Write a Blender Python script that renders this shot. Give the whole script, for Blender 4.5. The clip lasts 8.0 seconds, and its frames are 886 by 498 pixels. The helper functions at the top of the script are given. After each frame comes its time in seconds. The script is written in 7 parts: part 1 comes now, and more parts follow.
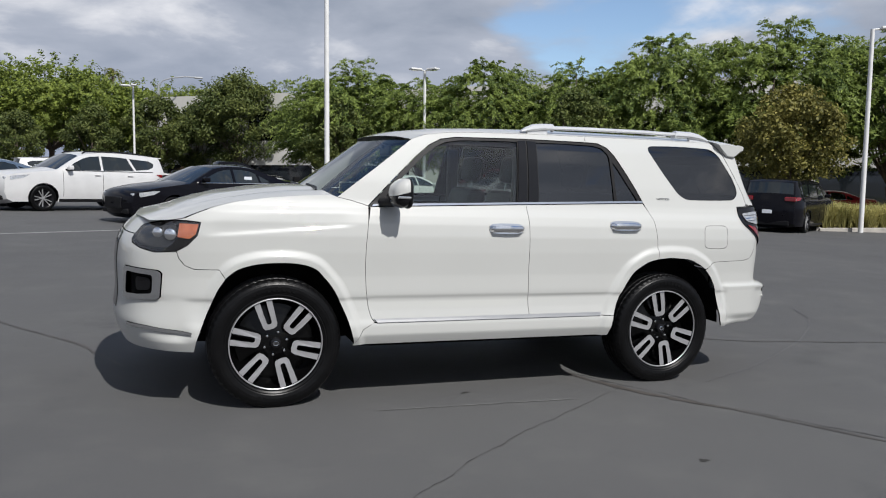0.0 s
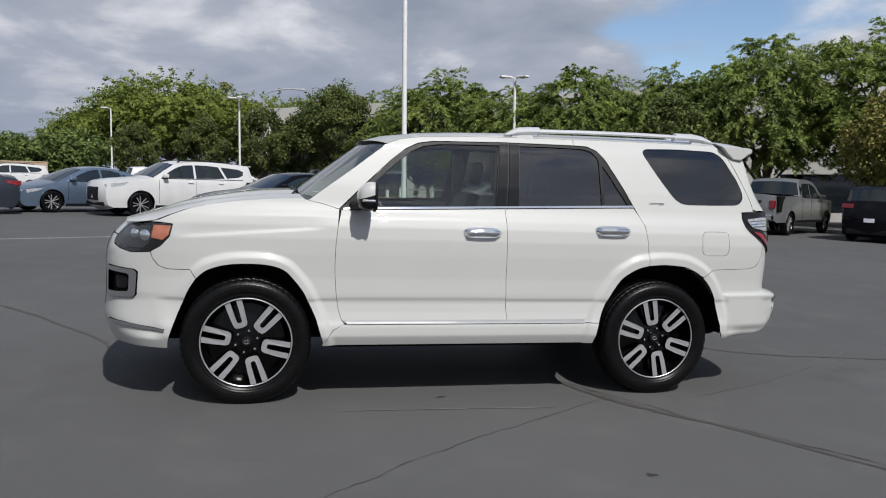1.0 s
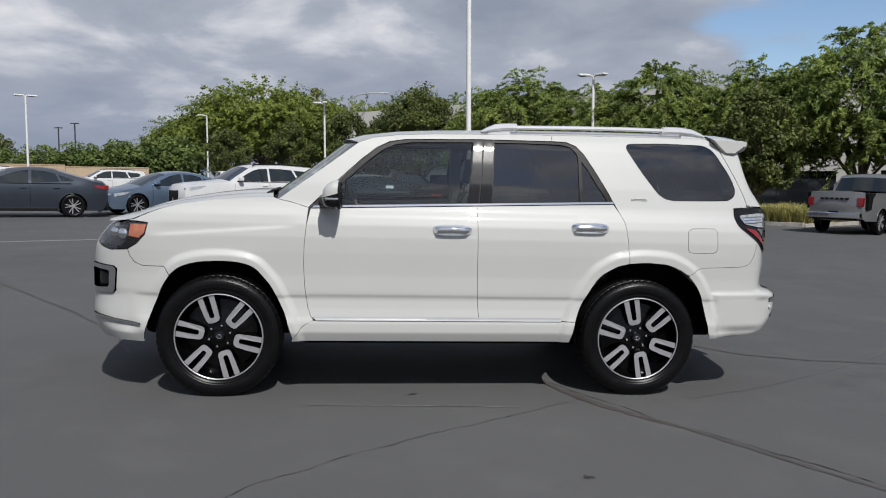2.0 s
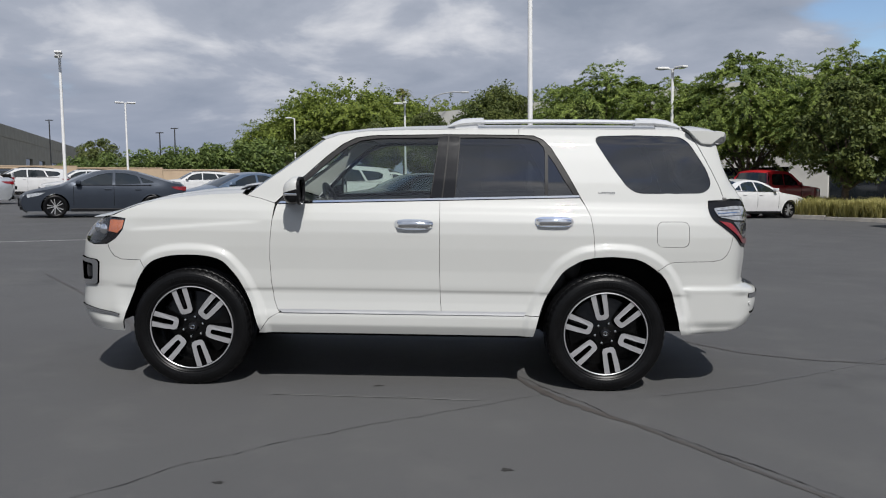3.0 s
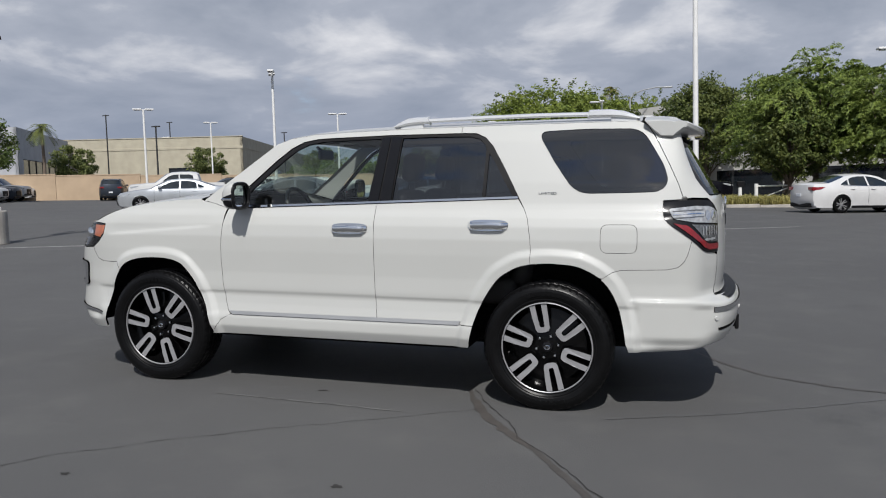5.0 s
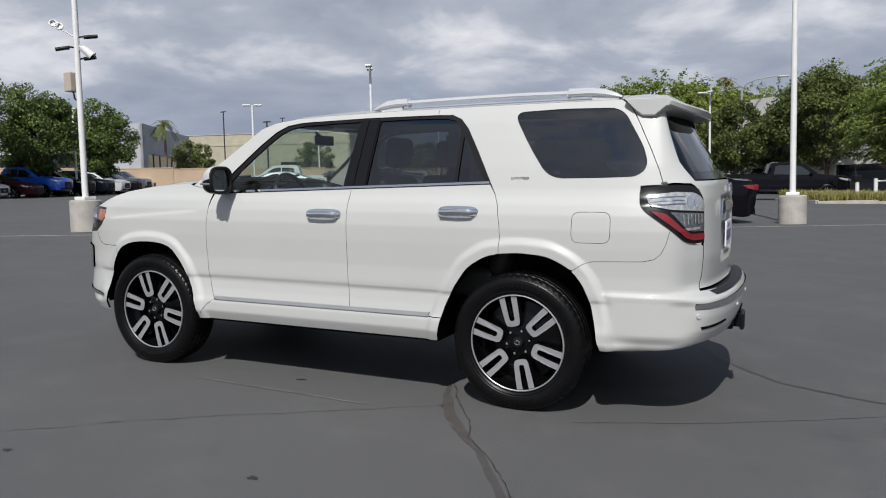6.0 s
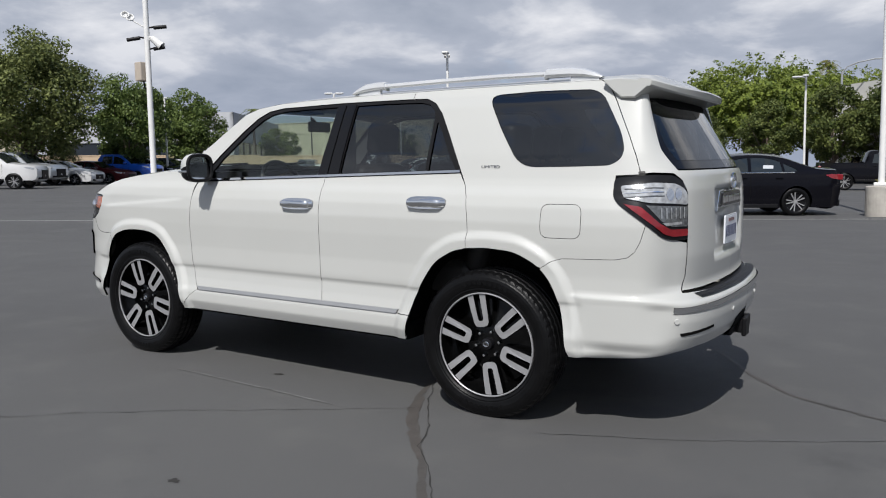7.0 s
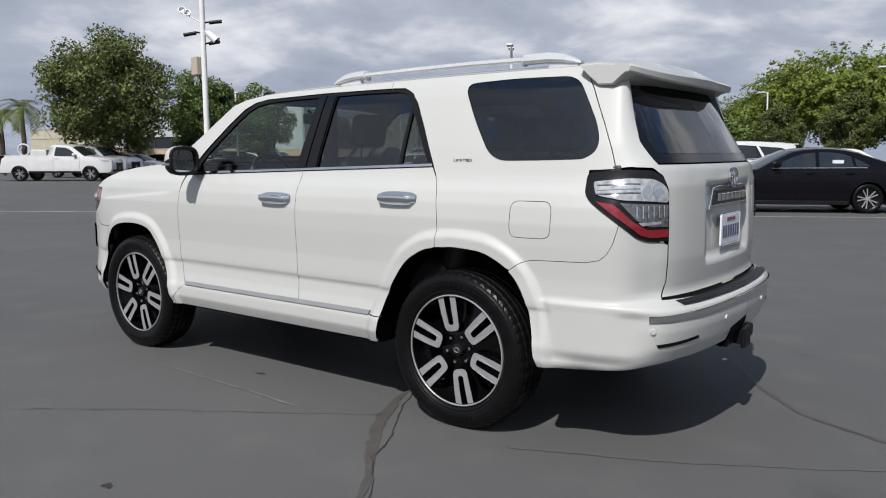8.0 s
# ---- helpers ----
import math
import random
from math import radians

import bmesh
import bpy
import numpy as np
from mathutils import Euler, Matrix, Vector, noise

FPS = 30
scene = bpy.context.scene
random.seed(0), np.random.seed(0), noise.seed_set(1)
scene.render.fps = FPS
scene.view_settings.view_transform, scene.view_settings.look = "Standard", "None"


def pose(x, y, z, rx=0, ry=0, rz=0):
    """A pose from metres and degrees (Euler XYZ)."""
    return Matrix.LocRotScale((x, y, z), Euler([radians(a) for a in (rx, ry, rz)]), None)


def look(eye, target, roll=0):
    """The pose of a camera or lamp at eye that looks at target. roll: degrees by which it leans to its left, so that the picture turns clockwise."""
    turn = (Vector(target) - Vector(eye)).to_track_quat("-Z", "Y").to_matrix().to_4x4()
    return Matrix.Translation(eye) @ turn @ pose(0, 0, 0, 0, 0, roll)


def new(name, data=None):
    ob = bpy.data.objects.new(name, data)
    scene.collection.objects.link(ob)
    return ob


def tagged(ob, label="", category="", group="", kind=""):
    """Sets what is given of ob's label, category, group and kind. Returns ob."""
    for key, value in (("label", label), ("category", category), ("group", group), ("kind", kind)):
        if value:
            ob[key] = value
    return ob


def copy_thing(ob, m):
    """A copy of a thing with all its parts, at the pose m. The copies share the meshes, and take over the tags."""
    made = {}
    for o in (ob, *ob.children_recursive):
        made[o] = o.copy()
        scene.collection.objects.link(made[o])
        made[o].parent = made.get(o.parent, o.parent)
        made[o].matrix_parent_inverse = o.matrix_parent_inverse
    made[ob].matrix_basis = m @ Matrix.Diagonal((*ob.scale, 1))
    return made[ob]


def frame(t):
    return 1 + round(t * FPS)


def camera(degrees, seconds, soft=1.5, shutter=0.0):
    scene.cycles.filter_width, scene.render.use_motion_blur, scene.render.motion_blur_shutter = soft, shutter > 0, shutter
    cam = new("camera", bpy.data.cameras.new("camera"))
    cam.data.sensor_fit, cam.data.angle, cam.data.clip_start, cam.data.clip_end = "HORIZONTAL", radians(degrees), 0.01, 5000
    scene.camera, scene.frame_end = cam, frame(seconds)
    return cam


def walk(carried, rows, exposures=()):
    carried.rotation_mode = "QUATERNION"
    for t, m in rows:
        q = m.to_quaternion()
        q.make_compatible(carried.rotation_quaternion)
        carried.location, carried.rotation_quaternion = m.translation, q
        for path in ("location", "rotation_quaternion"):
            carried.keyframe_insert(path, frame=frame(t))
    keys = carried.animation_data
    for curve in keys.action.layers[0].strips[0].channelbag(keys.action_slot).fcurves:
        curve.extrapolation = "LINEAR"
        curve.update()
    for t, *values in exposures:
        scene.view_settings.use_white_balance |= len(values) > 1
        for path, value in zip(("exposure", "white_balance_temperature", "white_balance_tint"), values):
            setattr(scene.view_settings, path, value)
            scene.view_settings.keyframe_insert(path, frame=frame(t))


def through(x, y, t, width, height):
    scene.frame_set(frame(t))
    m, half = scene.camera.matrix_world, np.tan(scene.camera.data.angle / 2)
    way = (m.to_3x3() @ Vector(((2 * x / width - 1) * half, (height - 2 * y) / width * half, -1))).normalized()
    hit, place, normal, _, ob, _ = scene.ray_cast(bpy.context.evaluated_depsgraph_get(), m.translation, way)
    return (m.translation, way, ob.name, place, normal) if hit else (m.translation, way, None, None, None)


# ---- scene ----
cam = camera(59.8, 8.0, soft=1.1)
# the lot falls gently: the vehicle's own level frame leaned into true level
LOT = pose(0, 0, 0, 0.95, 1.38, 0)
PATH = [
    (0, (-2.097, -5.522, 1.457), (-1.391, -3.661, 1.262), 2.3),
    (0.5, (-1.687, -5.62, 1.458), (-1.114, -3.713, 1.27), 2.2),
    (1, (-1.283, -5.772, 1.46), (-0.836, -3.831, 1.276), 2.2),
    (1.5, (-0.884, -5.852, 1.463), (-0.557, -3.888, 1.279), 1.9),
    (3, (0.356, -6.005, 1.452), (0.332, -4.015, 1.256), 0.8),
    (3.5, (0.839, -6.025, 1.449), (0.688, -4.04, 1.255), 0.5),
    (4, (1.29, -5.937, 1.442), (1.003, -3.967, 1.25), 0.2),
    (4.5, (1.734, -5.755, 1.454), (1.298, -3.812, 1.264), -0.2),
    (5.8, (2.733, -5.111, 1.41), (1.937, -3.287, 1.207), -0.5),
    (6, (2.858, -5.011, 1.386), (2.014, -3.209, 1.181), -0.4),
    (6.5, (3.091, -4.711, 1.377), (2.141, -2.965, 1.157), -0.4),
    (7, (3.308, -4.438, 1.382), (2.268, -2.745, 1.147), -0.3),
    (7.5, (3.468, -4.195, 1.383), (2.351, -2.554, 1.138), -0.3),
    (8, (3.596, -3.937, 1.375), (2.406, -2.349, 1.125), -0.2),
]
walk(cam, [(t, LOT @ look(eye, target, roll)) for t, eye, target, roll in PATH],
     exposures=[(0, 0.15), (1.5, -0.02), (3, 0.0), (4.5, 0.0), (6, 0.07), (8, 0.18)])

# ---------------------------------------------------------------- light
SUN_EL, SUN_AZ = radians(48), radians(166)      # azimuth clockwise from +y
world = bpy.data.worlds.new("sky")
scene.world = world
world.use_nodes = True
wn, wl = world.node_tree.nodes, world.node_tree.links
wn.clear()
w_out = wn.new("ShaderNodeOutputWorld")
w_bg = wn.new("ShaderNodeBackground")
w_sky = wn.new("ShaderNodeTexSky")
w_sky.sky_type, w_sky.sun_disc = "NISHITA", False
w_sky.sun_elevation, w_sky.sun_rotation = SUN_EL, SUN_AZ
w_sky.dust_density, w_sky.ozone_density = 0.25, 2.0
w_co = wn.new("ShaderNodeTexCoord")
w_sep = wn.new("ShaderNodeSeparateXYZ")
wl.new(w_co.outputs["Generated"], w_sep.inputs[0])


def wmath(op, a, b):
    n = wn.new("ShaderNodeMath")
    n.operation = op
    for i, v in enumerate((a, b)):
        if isinstance(v, (int, float)):
            n.inputs[i].default_value = v
        else:
            wl.new(v, n.inputs[i])
    return n.outputs[0]


def wramp(src, *stops):
    n = wn.new("ShaderNodeValToRGB")
    while len(n.color_ramp.elements) < len(stops):
        n.color_ramp.elements.new(0.5)
    for e, (at_, c) in zip(n.color_ramp.elements, stops):
        e.position, e.color = at_, (*c, 1) if isinstance(c, tuple) else (c, c, c, 1)
    wl.new(src, n.inputs[0])
    return n.outputs[0]


def wmap(src, a, b, c, d):
    n = wn.new("ShaderNodeMapRange")
    n.interpolation_type = "SMOOTHSTEP"
    for k, v in zip(("From Min", "From Max", "To Min", "To Max"), (a, b, c, d)):
        n.inputs[k].default_value = v
    wl.new(src, n.inputs["Value"])
    return n.outputs[0]


def wtowards(way):
    n = wn.new("ShaderNodeVectorMath")
    n.operation = "DOT_PRODUCT"
    wl.new(w_co.outputs["Generated"], n.inputs[0])
    n.inputs[1].default_value = Vector(way).normalized()
    return n.outputs["Value"]


def wmix(fac, a, b, blend="MIX"):
    n = wn.new("ShaderNodeMix")
    n.data_type, n.blend_type = "RGBA", blend
    for v, k in ((fac, 0), (a, 6), (b, 7)):
        if isinstance(v, tuple):
            n.inputs[k].default_value = (*v, 1)
        elif isinstance(v, float):
            n.inputs[k].default_value = v
        else:
            wl.new(v, n.inputs[k])
    return n.outputs[2]


def wnoise(scale, detail, rough, w, distort=0.0):
    n = wn.new("ShaderNodeTexNoise")
    n.noise_dimensions = "4D"
    for k, v in (("Scale", scale), ("Detail", detail), ("Roughness", rough), ("W", w), ("Distortion", distort)):
        n.inputs[k].default_value = v
    wl.new(w_comb.outputs[0], n.inputs["Vector"])
    return n.outputs["Fac"]


# broken cloud deck: directions spread on a flat layer overhead
w_h = wmath("ADD", wmath("ABSOLUTE", w_sep.outputs[2], 0), 0.22)
w_comb = wn.new("ShaderNodeCombineXYZ")
wl.new(wmath("DIVIDE", w_sep.outputs[0], w_h), w_comb.inputs[0])
wl.new(wmath("DIVIDE", w_sep.outputs[1], w_h), w_comb.inputs[1])
wl.new(wmath("MULTIPLY", w_sep.outputs[2], 2.0), w_comb.inputs[2])
w_thick = wnoise(0.85, 10, 0.54, 1.7, 0.25)
w_fine = wnoise(2.0, 12, 0.54, 3.1, 0.3)
# thinner overhead and towards one quarter of the sky
w_thin = wmath("ADD", wmap(wtowards((0.60, 0.78, 0.19)), 0.955, 0.998, 0.0, 0.155), wmap(w_sep.outputs[2], 0.30, 0.62, -0.09, 0.07))
w_dens = wmath("SUBTRACT", w_thick, w_thin)
w_dens = wmath("ADD", w_dens, wmath("MULTIPLY", wmath("SUBTRACT", w_fine, 0.5), 0.42))
w_wisp = wmath("MULTIPLY", wmath("SUBTRACT", wnoise(6.5, 9, 0.60, 5.3, 0.5), 0.5), wmap(w_sep.outputs[2], 0.25, 0.55, 0.0, 0.85))
w_dens = wmath("ADD", w_dens, w_wisp)
w_cover = wmap(w_dens, 0.38, 0.52, 0.0, 1.0)
# lit edges and grey middles
w_lit = wmath("ADD", wmath("MULTIPLY", w_fine, 0.80), wmath("MULTIPLY", w_dens, -0.20))
w_cloud = wramp(w_lit, (0.17, (0.27, 0.31, 0.39)), (0.31, (0.40, 0.435, 0.515)), (0.41, (0.74, 0.75, 0.79)))
w_cloud = wmix(wmap(w_sep.outputs[2], 0.0, 0.22, 0.72, 0.0), w_cloud, (0.275, 0.32, 0.425))
# bases overhead are duller than the sides further off
w_cloud = wmix(1.0, w_cloud, wramp(w_sep.outputs[2], (0.30, 1.0), (0.72, 0.78)), "MULTIPLY")
# cloud round the sun is brighter
w_cloud = wmix(1.0, w_cloud, wramp(wmap(wtowards((math.sin(SUN_AZ) * math.cos(SUN_EL), math.cos(SUN_AZ) * math.cos(SUN_EL), math.sin(SUN_EL))), 0.72, 1.0, 0.0, 1.0), (0.0, 0.62), (1.0, 1.0)), "MULTIPLY")
w_cloud = wmix(1.0, w_cloud, (1.61, 1.61, 1.61), "MULTIPLY")
w_blue = wmix(1.0, w_sky.outputs[0], (0.112, 0.113, 0.118), "MULTIPLY")
wl.new(wmix(w_cover, w_blue, w_cloud), w_bg.inputs[0])
w_bg.inputs[1].default_value = 1.0
wl.new(w_bg.outputs[0], w_out.inputs[0])

sun_data = bpy.data.lights.new("sun", "SUN")
sun_data.energy, sun_data.angle, sun_data.color = 4.8, radians(0.6), (1.0, 0.975, 0.94)
sun = new("sun", sun_data)
sun_from = Vector((math.sin(SUN_AZ) * math.cos(SUN_EL), math.cos(SUN_AZ) * math.cos(SUN_EL), math.sin(SUN_EL)))
sun.matrix_basis = look(sun_from * 50, (0, 0, 0))

# ---------------------------------------------------------------- building helpers
def part(name, data, mat, parent=None, label="", smooth=False):
    """One mesh object out of a bmesh or of (vertices, faces[, normals]); under parent where given."""
    me = bpy.data.meshes.new(name)
    if isinstance(data, bmesh.types.BMesh):
        data.to_mesh(me)
        data.free()
        normals = None
    else:
        verts, faces = data[0], data[1]
        normals = data[2] if len(data) > 2 else None
        me.from_pydata([tuple(map(float, v)) for v in verts], [], [tuple(map(int, f)) for f in faces])
    for m in (mat if isinstance(mat, (list, tuple)) else [mat]):
        me.materials.append(m)
    if smooth:
        me.polygons.foreach_set("use_smooth", [True] * len(me.polygons))
        me.set_sharp_from_angle(angle=radians(42))
    if normals is not None:
        me.polygons.foreach_set("use_smooth", [True] * len(me.polygons))
        me.normals_split_custom_set_from_vertices([tuple(map(float, n)) for n in normals])
    me.update()
    ob = new(name, me)
    if parent is not None:
        ob.parent = parent
    if label:
        tagged(ob, label)
    return ob


def thing(name, label, category, m=None, group="", kind=""):
    ob = new(name)
    ob.empty_display_size = 0.2
    if m is not None:
        ob.matrix_basis = m
    return tagged(ob, label, category, group, kind)


def box(x0, y0, z0, x1, y1, z1, bevel=0.0, seg=2, m=None, bm=None):
    """A bevelled box, added to bm or new."""
    own = bmesh.new()
    bmesh.ops.create_cube(own, size=1.0, matrix=Matrix.LocRotScale(
        ((x0 + x1) / 2, (y0 + y1) / 2, (z0 + z1) / 2), None, (abs(x1 - x0), abs(y1 - y0), abs(z1 - z0))))
    if bevel > 0:
        bmesh.ops.bevel(own, geom=own.edges[:], offset=bevel, segments=seg, affect="EDGES", profile=0.5)
    if m is not None:
        bmesh.ops.transform(own, matrix=m, verts=own.verts)
    return merge(bm, own)


def merge(bm, own):
    if bm is None:
        return own
    tmp = bpy.data.meshes.new("tmp")
    own.to_mesh(tmp)
    own.free()
    bm.from_mesh(tmp)
    bpy.data.meshes.remove(tmp)
    return bm


def cyl(r0, r1, z0, z1, seg=24, m=None, bm=None, caps=True):
    own = bmesh.new()
    bmesh.ops.create_cone(own, cap_ends=caps, segments=seg, radius1=r0, radius2=r1, depth=z1 - z0,
                          matrix=Matrix.Translation((0, 0, (z0 + z1) / 2)))
    for f in own.faces:
        f.smooth = len(f.verts) == 4
    for e in own.edges:
        if len({g.smooth for g in e.link_faces}) > 1:
            e.smooth = False
    if m is not None:
        bmesh.ops.transform(own, matrix=m, verts=own.verts)
    return merge(bm, own)


def ball(rx, ry, rz, m=None, bm=None, sub=2):
    own = bmesh.new()
    bmesh.ops.create_icosphere(own, subdivisions=sub, radius=1.0, matrix=Matrix.Diagonal((rx, ry, rz, 1)))
    for f in own.faces:
        f.smooth = True
    if m is not None:
        bmesh.ops.transform(own, matrix=m, verts=own.verts)
    return merge(bm, own)


def lathe(profile, seg=48, axis="y"):
    """Turns (radius, along) points round an axis into verts and faces."""
    verts, faces, n = [], [], len(profile)
    for i in range(seg):
        a = 2 * math.pi * i / seg
        for r, h in profile:
            c, s = r * math.cos(a), r * math.sin(a)
            verts.append((c, h, s) if axis == "y" else (c, s, h))
    for i in range(seg):
        j = (i + 1) % seg
        for k in range(n - 1):
            faces.append((i * n + k, i * n + k + 1, j * n + k + 1, j * n + k))
    return verts, faces


def tube(points, r, seg=10, closed=False, r_end=None):
    """A round tube along points; tapers to r_end."""
    pts = [Vector(p) for p in points]
    verts, faces, n = [], [], len(pts)
    up = Vector((0.13, 0.27, 1)).normalized()
    for i, p in enumerate(pts):
        a, b = pts[(i - 1) % n if closed else max(i - 1, 0)], pts[(i + 1) % n if closed else min(i + 1, n - 1)]
        d = (b - a).normalized()
        s = d.cross(up).normalized() if abs(d.dot(up)) < 0.97 else d.cross(Vector((1, 0, 0))).normalized()
        w = s.cross(d)
        rr = r if r_end is None else r + (r_end - r) * i / max(n - 1, 1)
        for k in range(seg):
            a2 = 2 * math.pi * k / seg
            verts.append(p + (s * math.cos(a2) + w * math.sin(a2)) * rr)
    for i in range(n if closed else n - 1):
        j = (i + 1) % n
        for k in range(seg):
            k2 = (k + 1) % seg
            faces.append((i * seg + k, i * seg + k2, j * seg + k2, j * seg + k))
    if not closed:
        faces.append(tuple(range(seg)))
        faces.append(tuple(range((n - 1) * seg, n * seg))[::-1])
    return verts, faces


def joined(*pieces):
    verts, faces = [], []
    for v, f in pieces:
        o = len(verts)
        verts += [tuple(p) for p in v]
        faces += [tuple(i + o for i in q) for q in f]
    return verts, faces


def moved(piece, m):
    return [m @ Vector(v) for v in piece[0]], piece[1]


def smoothstep(a, b, x):
    t = np.clip((x - a) / (b - a), 0, 1)
    return t * t * (3 - 2 * t)


def resample(poly, step, closed=True):
    """Points every step along a polyline, corners kept."""
    out, n = [], len(poly)
    for i in range(n if closed else n - 1):
        a, b = np.array(poly[i], float), np.array(poly[(i + 1) % n], float)
        k = max(1, int(round(np.linalg.norm(b - a) / step)))
        out += [a + (b - a) * j / k for j in range(k)]
    if not closed:
        out.append(np.array(poly[-1], float))
    return np.array(out)


def rounded(poly, radius, seg=5):
    """Rounds the corners of a closed polygon; radius is one number or one a corner."""
    out, n = [], len(poly)
    for i in range(n):
        p, a, b = np.array(poly[i], float), np.array(poly[i - 1], float), np.array(poly[(i + 1) % n], float)
        r = radius[i] if isinstance(radius, (list, tuple)) else radius
        la, lb = np.linalg.norm(a - p), np.linalg.norm(b - p)
        d = min(r, la * 0.49, lb * 0.49)
        if d < 1e-4:
            out.append(p)
            continue
        s, e = p + (a - p) / la * d, p + (b - p) / lb * d
        for k in range(seg + 1):
            t = k / seg
            out.append((1 - t) ** 2 * s + 2 * t * (1 - t) * p + t * t * e)
    return np.array(out)


def inside(poly, pts):
    x, y = pts[:, 0], pts[:, 1]
    res, n = np.zeros(len(pts), bool), len(poly)
    for i in range(n):
        (x1, y1), (x2, y2) = poly[i], poly[(i + 1) % n]
        if y1 == y2:
            continue
        c = ((y1 > y) != (y2 > y)) & (x < (x2 - x1) * (y - y1) / (y2 - y1) + x1)
        res ^= c
    return res


def distance_to(poly, pts, closed=True):
    best, n = np.full(len(pts), 1e9), len(poly)
    for i in range(n if closed else n - 1):
        a, b = np.array(poly[i]), np.array(poly[(i + 1) % n])
        d = b - a
        t = np.clip(((pts - a) @ d) / max(d @ d, 1e-12), 0, 1)
        best = np.minimum(best, np.linalg.norm(pts - (a + t[:, None] * d), axis=1))
    return best


def shrunk(poly, d):
    """A closed polygon drawn in by d along its edges' normals."""
    p = np.array(poly)
    area = 0.5 * np.sum(p[:, 0] * np.roll(p[:, 1], -1) - np.roll(p[:, 0], -1) * p[:, 1])
    e1, e2 = p - np.roll(p, 1, 0), np.roll(p, -1, 0) - p
    n1 = np.stack([-e1[:, 1], e1[:, 0]], 1) / np.maximum(np.linalg.norm(e1, axis=1), 1e-9)[:, None]
    n2 = np.stack([-e2[:, 1], e2[:, 0]], 1) / np.maximum(np.linalg.norm(e2, axis=1), 1e-9)[:, None]
    n = n1 + n2
    n /= np.maximum(np.linalg.norm(n, axis=1), 0.3)[:, None]
    return p + n * d * np.sign(area)


from mathutils.geometry import delaunay_2d_cdt


def filled(outline, holes=(), step=0.03, edge=0.025):
    """Triangles of a flat region with holes, with even points inside."""
    loops = [resample(outline, edge)] + [resample(h, edge) for h in holes]
    pts, edges = [], []
    for l in loops:
        o = len(pts)
        pts += [tuple(p) for p in l]
        edges += [(o + i, o + (i + 1) % len(l)) for i in range(len(l))]
    lo, hi = loops[0].min(0), loops[0].max(0)
    gx, gy = np.meshgrid(np.arange(lo[0] + step / 2, hi[0], step), np.arange(lo[1] + step / 2, hi[1], step))
    grid = np.stack([gx.ravel(), gy.ravel()], 1)
    keep = inside(loops[0], grid)
    for l in loops:
        keep &= distance_to(l, grid) > step * 0.45
    for l in loops[1:]:
        keep &= ~inside(l, grid)
    pts += [tuple(p) for p in grid[keep]]
    v, _, f, *_ = delaunay_2d_cdt([Vector(p) for p in pts], edges, [], 0, 1e-6)
    v = np.array([tuple(p) for p in v])
    f = np.array([q for q in f if len(q) == 3])
    c = v[f].mean(1)
    ok = inside(loops[0], c)
    for l in loops[1:]:
        ok &= ~inside(l, c)
    return v, f[ok], loops


# ---------------------------------------------------------------- materials
def material(name):
    m = bpy.data.materials.new(name)
    m.use_nodes = True
    nodes = m.node_tree.nodes
    return m, nodes, m.node_tree.links, nodes["Principled BSDF"]


def node(nodes, kind, **inputs):
    n = nodes.new(kind)
    for k, v in inputs.items():
        n.inputs[k.replace("_", " ")].default_value = v
    return n


def plain(name, color, rough=0.5, metal=0.0, coat=0.0, var=0.08, scale=6.0, bump=0.0, bump_scale=60.0, spec=0.5):
    """A plain surface with grain at two scales."""
    m, nodes, links, b = material(name)
    co = nodes.new("ShaderNodeTexCoord")
    n1 = node(nodes, "ShaderNodeTexNoise", Scale=scale, Detail=6.0)
    links.new(co.outputs["Object"], n1.inputs["Vector"])
    ramp = nodes.new("ShaderNodeValToRGB")
    c = np.array(color)
    ramp.color_ramp.elements[0].position, ramp.color_ramp.elements[1].position = 0.3, 0.7
    ramp.color_ramp.elements[0].color = (*np.clip(c * (1 - var), 0, 1), 1)
    ramp.color_ramp.elements[1].color = (*np.clip(c * (1 + var), 0, 1), 1)
    links.new(n1.outputs["Fac"], ramp.inputs[0])
    links.new(ramp.outputs[0], b.inputs["Base Color"])
    n2 = node(nodes, "ShaderNodeTexNoise", Scale=scale * 7, Detail=4.0)
    links.new(co.outputs["Object"], n2.inputs["Vector"])
    mr = nodes.new("ShaderNodeMapRange")
    mr.inputs["To Min"].default_value, mr.inputs["To Max"].default_value = max(rough * 0.85, 0.0), min(rough * 1.15, 1)
    links.new(n2.outputs["Fac"], mr.inputs["Value"])
    links.new(mr.outputs[0], b.inputs["Roughness"])
    b.inputs["Metallic"].default_value = metal
    b.inputs["Coat Weight"].default_value = coat
    b.inputs["Coat Roughness"].default_value = 0.04
    b.inputs["Specular IOR Level"].default_value = spec
    if bump > 0:
        n3 = node(nodes, "ShaderNodeTexNoise", Scale=bump_scale, Detail=4.0)
        links.new(co.outputs["Object"], n3.inputs["Vector"])
        bp = node(nodes, "ShaderNodeBump", Strength=bump, Distance=0.01)
        links.new(n3.outputs["Fac"], bp.inputs["Height"])
        links.new(bp.outputs[0], b.inputs["Normal"])
    return m


